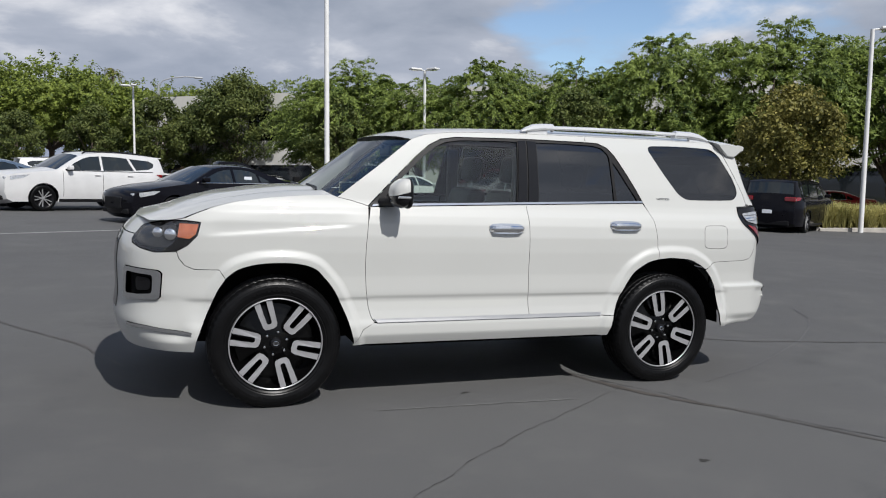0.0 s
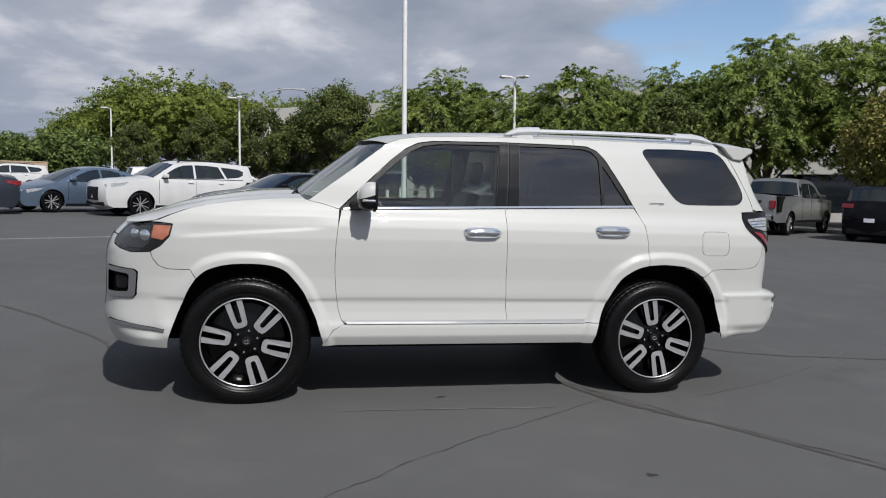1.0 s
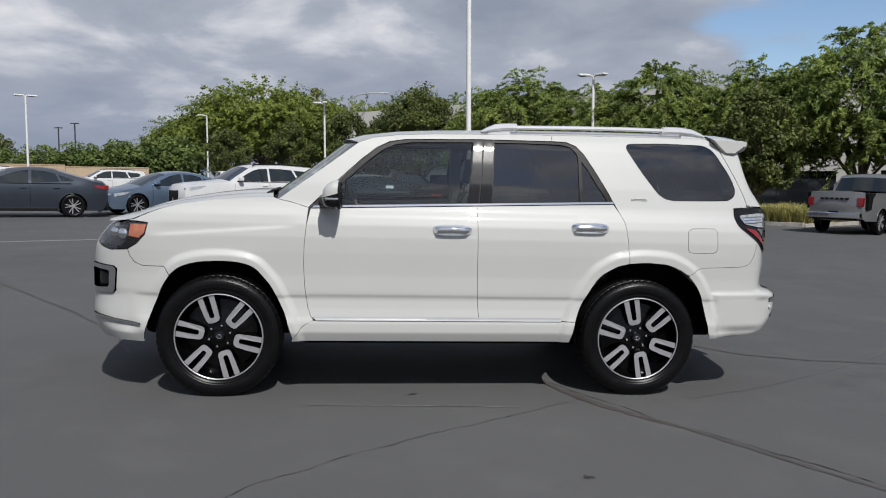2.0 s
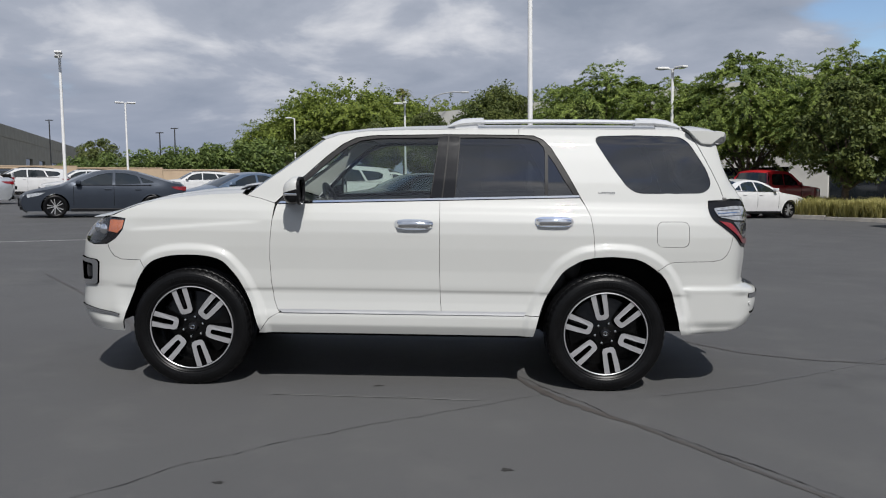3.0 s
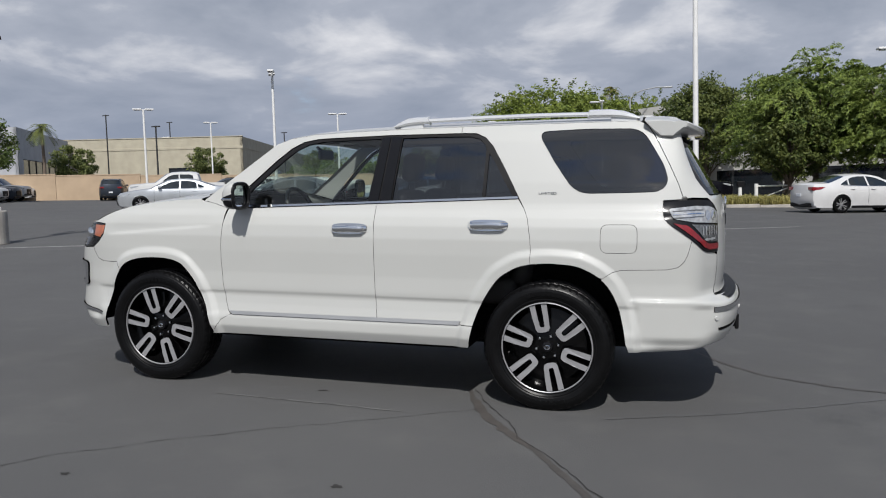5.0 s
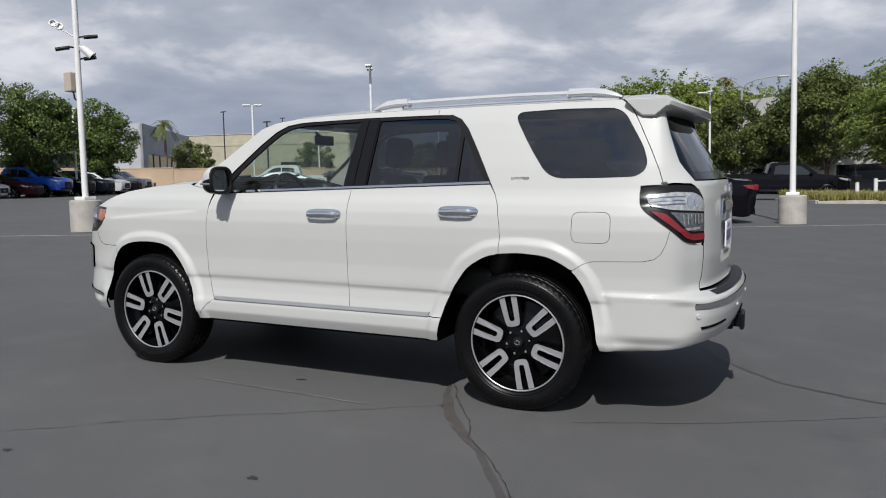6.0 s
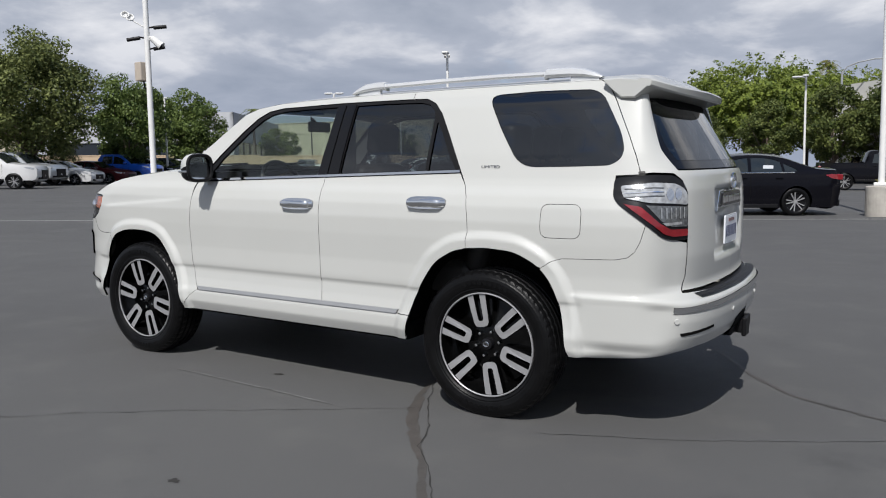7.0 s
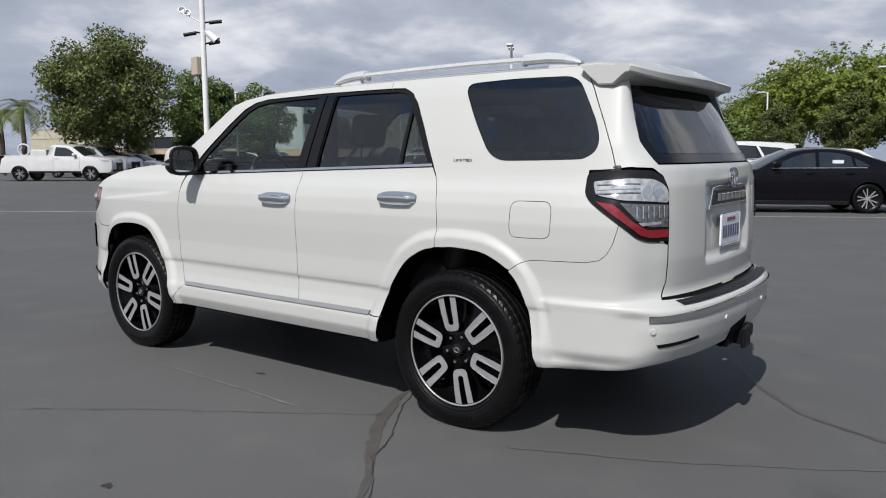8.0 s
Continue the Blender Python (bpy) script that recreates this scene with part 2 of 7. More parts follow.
def glass(name, tint, gloss=1.0, rough=0.0, ior=1.52):
    """A window pane: tinted see-through with a mirror-like face."""
    m, nodes, links, b = material(name)
    nodes.remove(b)
    out = nodes["Material Output"]
    tr = nodes.new("ShaderNodeBsdfTransparent")
    tr.inputs[0].default_value = (*tint, 1)
    gl = node(nodes, "ShaderNodeBsdfGlossy", Roughness=rough)
    gl.inputs[0].default_value = (gloss, gloss, gloss, 1)
    lw = node(nodes, "ShaderNodeLayerWeight", Blend=0.5)
    pw = nodes.new("ShaderNodeMath")
    pw.operation = "POWER"
    pw.inputs[1].default_value = 5.0
    links.new(lw.outputs["Facing"], pw.inputs[0])
    fr = nodes.new("ShaderNodeMath")
    fr.operation = "MULTIPLY_ADD"
    r0 = ((ior - 1) / (ior + 1)) ** 2 * 1.8
    fr.inputs[1].default_value, fr.inputs[2].default_value = 1 - r0, r0
    links.new(pw.outputs[0], fr.inputs[0])
    mx = nodes.new("ShaderNodeMixShader")
    links.new(fr.outputs[0], mx.inputs[0]), links.new(tr.outputs[0], mx.inputs[1]), links.new(gl.outputs[0], mx.inputs[2])
    links.new(mx.outputs[0], out.inputs[0])
    return m


def leaf_mat(name, dark, light, rough=0.5, through=0.35):
    m, nodes, links, b = material(name)
    geo = nodes.new("ShaderNodeNewGeometry")
    co = nodes.new("ShaderNodeTexCoord")
    n1 = node(nodes, "ShaderNodeTexNoise", Scale=0.7, Detail=3.0)
    links.new(co.outputs["Object"], n1.inputs["Vector"])
    add = nodes.new("ShaderNodeMath")
    add.operation = "MULTIPLY_ADD"
    links.new(geo.outputs["Random Per Island"], add.inputs[0])
    add.inputs[1].default_value = 0.55
    sub = nodes.new("ShaderNodeMath")
    sub.operation = "MULTIPLY_ADD"
    links.new(n1.outputs["Fac"], sub.inputs[0])
    sub.inputs[1].default_value, sub.inputs[2].default_value = 1.1, -0.32
    links.new(sub.outputs[0], add.inputs[2])
    ramp = nodes.new("ShaderNodeValToRGB")
    ramp.color_ramp.elements[0].position, ramp.color_ramp.elements[1].position = 0.1, 0.95
    ramp.color_ramp.elements[0].color, ramp.color_ramp.elements[1].color = (*dark, 1), (*light, 1)
    links.new(add.outputs[0], ramp.inputs[0])
    links.new(ramp.outputs[0], b.inputs["Base Color"])
    b.inputs["Roughness"].default_value = rough
    b.inputs["Specular IOR Level"].default_value = 0.22
    t = nodes.new("ShaderNodeBsdfTranslucent")
    links.new(ramp.outputs[0], t.inputs[0])
    mx = nodes.new("ShaderNodeMixShader")
    mx.inputs[0].default_value = through
    links.new(b.outputs[0], mx.inputs[1]), links.new(t.outputs[0], mx.inputs[2])
    links.new(mx.outputs[0], nodes["Material Output"].inputs[0])
    return m


def asphalt(name):
    m, nodes, links, b = material(name)
    co = nodes.new("ShaderNodeTexCoord")

    def noise_at(scale, detail=5.0, rough=0.55):
        n = node(nodes, "ShaderNodeTexNoise", Scale=scale, Detail=detail, Roughness=rough)
        links.new(co.outputs["Object"], n.inputs["Vector"])
        return n.outputs["Fac"]

    def mixed(fac, c1, c2):
        x = nodes.new("ShaderNodeMix")
        x.data_type = "RGBA"
        for v, i in ((fac, 0), (c1, 6), (c2, 7)):
            if isinstance(v, tuple):
                x.inputs[i].default_value = (*v, 1)
            else:
                links.new(v, x.inputs[i])
        return x.outputs[2]

    def ramped(src, a, c):
        r = nodes.new("ShaderNodeValToRGB")
        r.color_ramp.elements[0].position, r.color_ramp.elements[1].position = a, c
        links.new(src, r.inputs[0])
        return r.outputs[0]

    big = ramped(noise_at(0.22, 4), 0.35, 0.65)
    col = mixed(big, (0.071, 0.071, 0.073), (0.086, 0.086, 0.087))
    col = mixed(ramped(noise_at(1.6, 7, 0.65), 0.52, 0.80), col, (0.112, 0.111, 0.108))
    col = mixed(ramped(noise_at(0.9, 8, 0.7), 0.58, 0.72), col, (0.054, 0.054, 0.056))
    grain = noise_at(420, 2)
    col = mixed(ramped(grain, 0.40, 0.72), col, (0.094, 0.093, 0.092))
    links.new(col, b.inputs["Base Color"])
    rr = nodes.new("ShaderNodeMapRange")
    rr.inputs["To Min"].default_value, rr.inputs["To Max"].default_value = 0.62, 0.82
    links.new(noise_at(1.1, 6), rr.inputs["Value"])
    links.new(rr.outputs[0], b.inputs["Roughness"])
    b.inputs["Specular IOR Level"].default_value = 0.14
    bp = node(nodes, "ShaderNodeBump", Strength=0.5, Distance=0.005)
    links.new(grain, bp.inputs["Height"])
    links.new(bp.outputs[0], b.inputs["Normal"])
    return m


M_ASPHALT = asphalt("asphalt")
M_SEAM = plain("faded_rubber", (0.075, 0.075, 0.076), 0.72, scale=3)
M_TAR = plain("tar", (0.050, 0.046, 0.043), 0.68, bump=0.3, var=0.3, scale=3)
M_RUST = plain("rusty_stain", (0.056, 0.050, 0.046), 0.7, var=0.15, scale=9)
M_CRACK = plain("crack", (0.018, 0.017, 0.016), 0.9, scale=3)
M_CHALK = plain("worn_paint", (0.112, 0.112, 0.110), 0.8, var=0.35, scale=14)
M_LINE = plain("line_paint", (0.30, 0.30, 0.29), 0.7, var=0.25, scale=5)
M_CONCRETE = plain("concrete", (0.33, 0.31, 0.28), 0.85, var=0.15, scale=4, bump=0.25)
M_POLE = plain("pole_paint", (0.62, 0.62, 0.61), 0.45, var=0.06, scale=3)
M_DARKMETAL = plain("dark_metal", (0.05, 0.05, 0.05), 0.45, metal=0.6)
M_BLACK = plain("black_plastic", (0.007, 0.007, 0.008), 0.45, var=0.2, spec=0.16)
M_MATTE = plain("matte_black", (0.006, 0.006, 0.006), 0.9, var=0.2, spec=0.08)
M_GLOSSBLACK = plain("gloss_black", (0.006, 0.006, 0.007), 0.14, coat=0.0, spec=0.35)
M_TYRE = plain("tyre_rubber", (0.0035, 0.0035, 0.0038), 0.34, spec=0.17, var=0.25, scale=20, bump=0.12)
M_CHROME = plain("chrome", (0.78, 0.79, 0.80), 0.07, metal=1.0, var=0.03)
M_ALLOY = plain("machined_alloy", (0.36, 0.36, 0.37), 0.34, metal=0.5, var=0.06, scale=30)
M_TRIMBRIGHT = plain("brushed_trim", (0.42, 0.42, 0.42), 0.30, metal=0.7, var=0.05)
M_SILVER = plain("silver_paint", (0.62, 0.63, 0.64), 0.25, metal=0.35, coat=0.5, var=0.04)
M_GLASS = glass("window_glass", (0.72, 0.80, 0.755), 0.9)
M_WHEELBLACK = plain("wheel_black", (0.002, 0.002, 0.0021), 0.16, spec=0.25, var=0.2)
M_TINT = glass("privacy_glass", (0.12, 0.13, 0.135), 1.0, 0.0, 1.62)
M_CARGLASS = plain("dark_car_glass", (0.012, 0.016, 0.018), 0.05, coat=0.5, var=0.1)
M_LENS = glass("clear_lens", (0.8, 0.8, 0.8))
M_RED = plain("red_lens", (0.17, 0.004, 0.008), 0.12, coat=1.0, var=0.2, scale=30)
M_AMBER = plain("amber_lens", (0.46, 0.14, 0.065), 0.15, coat=1.0, var=0.2, scale=30)
M_SEAT = plain("seat_leather", (0.03, 0.029, 0.028), 0.5, var=0.15, bump=0.15)
M_TRIMIN = plain("cabin_trim", (0.16, 0.15, 0.14), 0.7)

# ---------------------------------------------------------------- ground
def gz(x, y):
    """Height of the lot at a place."""
    return -0.0241 * 130 * math.tanh(x / 130) + 0.0166 * 22 * math.tanh(y / 22)


def on_lot(x, y, turn=0.0, lift=0.0):
    """A pose on the sloping lot, turned about the upright; upright things use at()."""
    e = 0.2
    n = Vector((-(gz(x + e, y) - gz(x - e, y)) / (2 * e), -(gz(x, y + e) - gz(x, y - e)) / (2 * e), 1)).normalized()
    q = Vector((0, 0, 1)).rotation_difference(n).to_matrix().to_4x4()
    return Matrix.Translation((x, y, gz(x, y) + lift)) @ q @ pose(0, 0, 0, 0, 0, turn)


def at(x, y, turn=0.0, lift=0.0):
    return pose(x, y, gz(x, y) + lift, 0, 0, turn)


def ground_sheet():
    c = np.concatenate([-np.geomspace(900, 45, 14), np.linspace(-40, 40, 41), np.geomspace(45, 900, 14)])
    n = len(c)
    verts = [(x, y, gz(x, y)) for y in c for x in c]
    faces = [(j * n + i, j * n + i + 1, (j + 1) * n + i + 1, (j + 1) * n + i) for j in range(n - 1) for i in range(n - 1)]
    return tagged(part("ground", (verts, faces), M_ASPHALT, smooth=True), "dark grey sealed asphalt of a car lot", "ground", kind="structure")


ground_sheet()


def strip(name, pts, width, mat, label, category, lift=0.004, jag=0.0, wvar=0.0, seed=1, kind="structure"):
    """A thin band lying on the lot along a line."""
    rnd = random.Random(seed)
    line = resample(pts, 0.05 if jag else 0.5, closed=False)
    verts, faces = [], []
    off = 0.0
    for i, p in enumerate(line):
        a, b = line[max(i - 1, 0)], line[min(i + 1, len(line) - 1)]
        d = (b - a) / max(np.linalg.norm(b - a), 1e-9)
        nrm = np.array([-d[1], d[0]])
        off = 0.75 * off + rnd.uniform(-jag, jag)
        w = width * (1 + rnd.uniform(-wvar, wvar)) * (0.25 if jag and i in (0, len(line) - 1) else 1)
        for s in (-0.5, 0.5):
            q = p + nrm * (off + s * w)
            verts.append((q[0], q[1], gz(q[0], q[1]) + lift))
    for i in range(len(line) - 1):
        faces.append((2 * i, 2 * i + 1, 2 * i + 3, 2 * i + 2))
    return tagged(part(name, (verts, faces), mat), label, category, kind=kind)


strip("lot_line", [(-34, -6.2), (-15.2, 4.9), (2.0, 14.95), (5.3, 17.2)], 0.10, M_LINE, "thin worn white painted line on the asphalt", "line")
strip("crack", [(-2.2, -3.2), (-1.29, -2.75), (-1.12, -2.58), (-0.96, -2.37), (-0.47, -1.95), (-0.21, -1.76), (0.21, -1.5), (0.76, -1.14), (1.02, -0.98)],
      0.0038, M_CRACK, "fine jagged crack in the asphalt", "crack", jag=0.012, wvar=0.7, seed=3)
strip("crack", [(0.83, -0.5), (1.0, -0.85), (1.12, -1.06), (1.21, -1.19), (1.32, -1.46), (1.43, -1.55), (1.59, -1.76), (1.9, -2.2), (2.3, -2.8)],
      0.006, M_CRACK, "fine jagged crack in the asphalt", "crack", jag=0.010, wvar=0.7, seed=4)
strip("tar_seam", [(0.75, -0.4), (0.98, -1.0), (1.25, -1.34), (1.56, -1.77), (1.92, -2.34), (2.5, -3.2), (3.3, -4.6)],
      0.035, M_TAR, "dark sealed seam running across the asphalt", "seam", lift=0.003, jag=0.004, wvar=0.3, seed=5)
strip("rust_stain", [(0.93, -0.80), (1.02, -1.02), (1.13, -1.18), (1.25, -1.36), (1.42, -1.58)], 0.05, M_RUST, "rust-brown damp stain along the seam", "stain", lift=0.0035, jag=0.010, wvar=0.5, seed=12)
strip("tar_seam", [(2.1, 1.3), (2.48, 0.64), (2.76, 0.31), (3.17, 0.12), (4.6, -0.2)], 0.03, M_TAR,
      "dark sealed seam running across the asphalt", "seam", lift=0.003, jag=0.006, wvar=0.5, seed=6)
strip("tar_seam", [(-5.2, 4.4), (-3.35, 2.09), (-2.64, 1.09), (-2.3, 0.3)], 0.03, M_TAR,
      "dark sealed seam running across the asphalt", "seam", lift=0.003, jag=0.006, wvar=0.5, seed=7)
strip("tyre_mark", [(1.75, -0.99), (2.4, -0.72), (2.94, -0.42), (3.7, 0.05), (4.34, 0.56), (4.8, 1.0), (5.1, 1.5)], 0.014, M_SEAM, "faint curved tyre mark on the asphalt", "tyre mark", lift=0.003, jag=0.002, wvar=0.6, seed=9)
strip("scuff_line", [(-0.82, -1.11), (-0.21, -1.13), (0.57, -1.17)], 0.012, M_CHALK, "faint pale scuffed line on the asphalt", "line", jag=0.002, wvar=0.6, seed=8)

# ---------------------------------------------------------------- the white sport utility vehicle
def pearl(name):
    m, nodes, links, b = material(name)
    co = nodes.new("ShaderNodeTexCoord")
    n1 = node(nodes, "ShaderNodeTexNoise", Scale=2.5, Detail=5.0)
    links.new(co.outputs["Object"], n1.inputs["Vector"])
    ramp = nodes.new("ShaderNodeValToRGB")
    ramp.color_ramp.elements[0].color, ramp.color_ramp.elements[1].color = (0.402, 0.405, 0.390, 1), (0.424, 0.427, 0.412, 1)
    links.new(n1.outputs["Fac"], ramp.inputs[0])
    links.new(ramp.outputs[0], b.inputs["Base Color"])
    b.inputs["Roughness"].default_value, b.inputs["Metallic"].default_value = 0.42, 0.0
    b.inputs["Specular IOR Level"].default_value = 0.25
    b.inputs["Coat Weight"].default_value, b.inputs["Coat Roughness"].default_value = 0.8, 0.03
    n2 = node(nodes, "ShaderNodeTexNoise", Scale=900.0, Detail=1.0)
    links.new(co.outputs["Object"], n2.inputs["Vector"])
    bp = node(nodes, "ShaderNodeBump", Strength=0.02, Distance=0.001)
    links.new(n2.outputs["Fac"], bp.inputs["Height"])
    links.new(bp.outputs[0], b.inputs["Normal"])
    return m


M_PEARL = pearl("pearl_white_paint")

M_LENSWHITE = plain("clear_lamp_lens", (0.36, 0.37, 0.38), 0.10, metal=0.4, coat=1.0, var=0.35, scale=40)
M_LENSGREY = plain("smoked_lamp_lens", (0.10, 0.105, 0.11), 0.12, metal=0.3, coat=1.0, var=0.5, scale=60)

# plan outline of the body, near side, from the nose's middle to the tail's middle
_plan = np.array([(-2.36, 0.0), (-2.355, -0.2), (-2.335, -0.42), (-2.295, -0.60), (-2.225, -0.745), (-2.10, -0.86), (-1.93, -0.925), (-1.72, -0.953),
                  (-1.4, -0.96), (-0.6, -0.96), (0.3, -0.96), (1.3, -0.96), (1.85, -0.955), (2.08, -0.945), (2.25, -0.915), (2.37, -0.85), (2.45, -0.75), (2.497, -0.60),
                  (2.525, -0.40), (2.54, -0.2), (2.545, 0.0)])


def _smooth_line(pts, n=1400, passes=40):
    d = np.concatenate([[0], np.cumsum(np.linalg.norm(np.diff(pts, axis=0), axis=1))])
    s = np.linspace(0, d[-1], n)
    q = np.stack([np.interp(s, d, pts[:, 0]), np.interp(s, d, pts[:, 1])], 1)
    for _ in range(passes * 20):
        q[1:-1] = 0.25 * q[:-2] + 0.5 * q[1:-1] + 0.25 * q[2:]
    return q


PLAN = _smooth_line(_plan)
_len = np.concatenate([[0], np.cumsum(np.linalg.norm(np.diff(PLAN, axis=0), axis=1))])
PLAN_U = _len - np.interp(0.0, PLAN[:, 0], _len)          # equals x along the straight flank
_tan = np.gradient(PLAN, axis=0)
_tan /= np.linalg.norm(_tan, axis=1)[:, None]
PLAN_N = np.stack([_tan[:, 1], -_tan[:, 0]], 1)           # outward
U0, U1 = PLAN_U[0], PLAN_U[-1]


def u_at_y(y, rear=True):
    """The outline's u where it crosses y, at the tail or the nose."""
    half = PLAN[:, 0] > 0 if rear else PLAN[:, 0] < 0
    ys, us = PLAN[half, 1], PLAN_U[half]
    o = np.argsort(ys)
    return float(np.interp(y, ys[o], us[o]))


def u_at_x(x):
    return float(np.interp(x, PLAN[:, 0], PLAN_U))


def table(rows, blur=0.012):
    """A smoothed profile from (height, inset) rows."""
    rows = np.array(rows)
    z = np.arange(0.1, 2.0, 0.004)
    v = np.interp(z, rows[:, 0], rows[:, 1])
    k = np.exp(-0.5 * (np.arange(-12, 13) * 0.004 / blur) ** 2)
    v2 = np.convolve(np.pad(v, 12, mode="edge"), k / k.sum(), mode="valid")
    return lambda h: np.interp(h, z, v2)


SIDE = table([(0.30, 0.085), (0.37, 0.05), (0.43, 0.022), (0.49, 0.023), (0.510, 0.028), (0.530, 0.036), (0.585, 0.047), (0.648, 0.0545), (0.659, 0.0545), (0.668, 0.0465), (0.70, 0.045),
              (0.80, 0.048), (0.95, 0.042), (1.05, 0.043), (1.13, 0.055), (1.19, 0.078), (1.23, 0.105), (1.27, 0.122), (1.40, 0.160), (1.55, 0.215), (1.66, 0.258), (1.72, 0.290), (1.80, 0.345)], 0.006)
TAIL = table([(0.30, 0.16), (0.38, 0.11), (0.45, 0.05), (0.52, 0.015), (0.60, 0.0), (0.68, 0.0), (0.705, 0.008), (0.72, 0.085), (0.76, 0.10), (0.90, 0.088),
              (1.10, 0.092), (1.22, 0.098), (1.30, 0.118), (1.50, 0.24), (1.66, 0.34), (1.74, 0.40)], 0.009)
NOSE = table([(0.30, 0.12), (0.36, 0.07), (0.45, 0.035), (0.52, 0.02), (0.60, 0.03), (0.66, 0.035), (0.85, 0.03), (0.95, 0.04), (1.02, 0.07), (1.10, 0.14), (1.2, 0.28)], 0.02)

ARCH_F = rounded([(-1.905, 0.30), (-1.845, 0.47), (-1.81, 0.577), (-1.736, 0.745), (-1.655, 0.842), (-1.56, 0.874), (-1.486, 0.886), (-1.39, 0.890), (-1.301, 0.887), (-1.225, 0.874),
                  (-1.163, 0.848), (-1.059, 0.730), (-0.97, 0.545), (-0.905, 0.30)], 0.05)
ARCH_R = rounded([(0.895, 0.30), (0.925, 0.46), (0.965, 0.60), (1.024, 0.712), (1.10, 0.822), (1.224, 0.895), (1.398, 0.918), (1.578, 0.905), (1.70, 0.848), (1.775, 0.77), (1.825, 0.665),
                  (1.862, 0.50), (1.885, 0.30)], 0.05)


def skin(u, z, lift=0.0):
    """Points of the body's skin at outline place u and height z, near side."""
    u, z = np.asarray(u, float), np.asarray(z, float)
    px, py = np.interp(u, PLAN_U, PLAN[:, 0]), np.interp(u, PLAN_U, PLAN[:, 1])
    nx, ny = np.interp(u, PLAN_U, PLAN_N[:, 0]), np.interp(u, PLAN_U, PLAN_N[:, 1])
    wr, wf = smoothstep(0.25, 0.85, nx), smoothstep(0.25, 0.85, -nx)
    ins = SIDE(z) * (1 - wr - wf) + TAIL(z) * wr + NOSE(z) * wf
    # bumpers stand upright below their crease
    low = 1 - smoothstep(0.655, 0.70, z)
    wb = np.maximum(smoothstep(1.86, 1.98, u), 1 - smoothstep(-1.98, -1.86, u)) * (1 - wr - wf) * low * smoothstep(0.40, 0.46, z)
    ins = ins * (1 - wb) + 0.047 * wb
    pts = np.stack([u, z], 1)
    for arch, wide in ((ARCH_F, 0.074), (ARCH_R, 0.088)):
        d = distance_to(arch, pts, closed=False)
        ins = ins - 0.024 * (1 - smoothstep(wide - 0.044, wide + 0.006, d)) * smoothstep(-1.86, -1.66, u)
    # crease along the front wing
    zc = np.interp(u, [-1.85, -1.45, -0.90], [1.036, 1.07, 1.112])
    ins = ins + 0.008 * smoothstep(zc - 0.006, zc + 0.020, z) * (1 - smoothstep(zc + 0.02, zc + 0.12, z)) * smoothstep(-1.86, -1.70, u) * (1 - smoothstep(-1.05, -0.88, u))
    # rear bumper stands proud under its crease, front bumper corner too
    ins = ins - 0.022 * smoothstep(1.86, 1.95, u) * (1 - wr) * (1 - smoothstep(0.695, 0.725, z)) * smoothstep(0.36, 0.5, z)
    ins = ins + 0.05 * smoothstep(1.9, 2.1, u) * (1 - wr) * (1 - smoothstep(0.36, 0.50, z))
    ins = ins - 0.014 * (1 - smoothstep(-2.05, -1.82, u)) * (1 - wf) * (1 - smoothstep(0.50, 0.68, z)) * smoothstep(0.38, 0.5, z)
    # pocket for the plate in the tailgate
    ins = ins + 0.030 * smoothstep(U1 - 0.37, U1 - 0.31, u) * smoothstep(0.84, 0.90, z) * (1 - smoothstep(1.20, 1.235, z))
    ins = np.minimum(ins, 0.5)
    return np.stack([px - nx * (ins - lift), py - ny * (ins - lift), z], 1)


def skin_normal(u, z):
    e = 0.004
    a, b = skin(u + e, z) - skin(u - e, z), skin(u, z + e) - skin(u, z - e)
    n = np.cross(a, b)
    return n / np.maximum(np.linalg.norm(n, axis=1), 1e-9)[:, None]


def panel(outline, holes=(), gap=0.0014, lift=0.0, step=0.03, edge=0.022, depth=0.014, side=-1):
    """A sheet of bodywork on the skin, with turned-in edges."""
    out = shrunk(resample(outline, edge), gap)
    hs = [shrunk(resample(h, edge), -gap) for h in holes]
    v, f, loops = filled(out, hs, step, edge)
    p = skin(v[:, 0], v[:, 1], lift)
    nr = skin_normal(v[:, 0], v[:, 1])
    tri = [tuple(t) for t in f]
    # faces wound so that they look outward
    fixed = []
    for t in tri:
        a, b, c = p[t[0]], p[t[1]], p[t[2]]
        fixed.append(t if np.dot(np.cross(b - a, c - a), nr[t[0]]) > 0 else t[::-1])
    verts, normals, faces = list(p), list(nr), fixed
    for l in loops:
        u, z = l[:, 0], l[:, 1]
        top, n2 = skin(u, z, lift), skin_normal(u, z)
        low = top - n2 * depth
        d = np.roll(top, -1, 0) - np.roll(top, 1, 0)
        w = np.cross(d, n2)
        w /= np.maximum(np.linalg.norm(w, axis=1), 1e-9)[:, None]
        o, k = len(verts), len(l)
        # outward side of the loop
        sgn = 1.0
        verts += list(top) + list(low)
        normals += list(w * sgn) * 2
        for i in range(k):
            j = (i + 1) % k
            faces.append((o + i, o + j, o + k + j, o + k + i))
    verts, normals = np.array(verts), np.array(normals)
    if side > 0:
        verts = verts * (1, -1, 1)
        normals = normals * (1, -1, 1)
        faces = [q[::-1] for q in faces]
    return verts, faces, normals


def belt(x):
    """Height of the window line."""
    return 1.231 + 0.0335 * (x + 0.82)


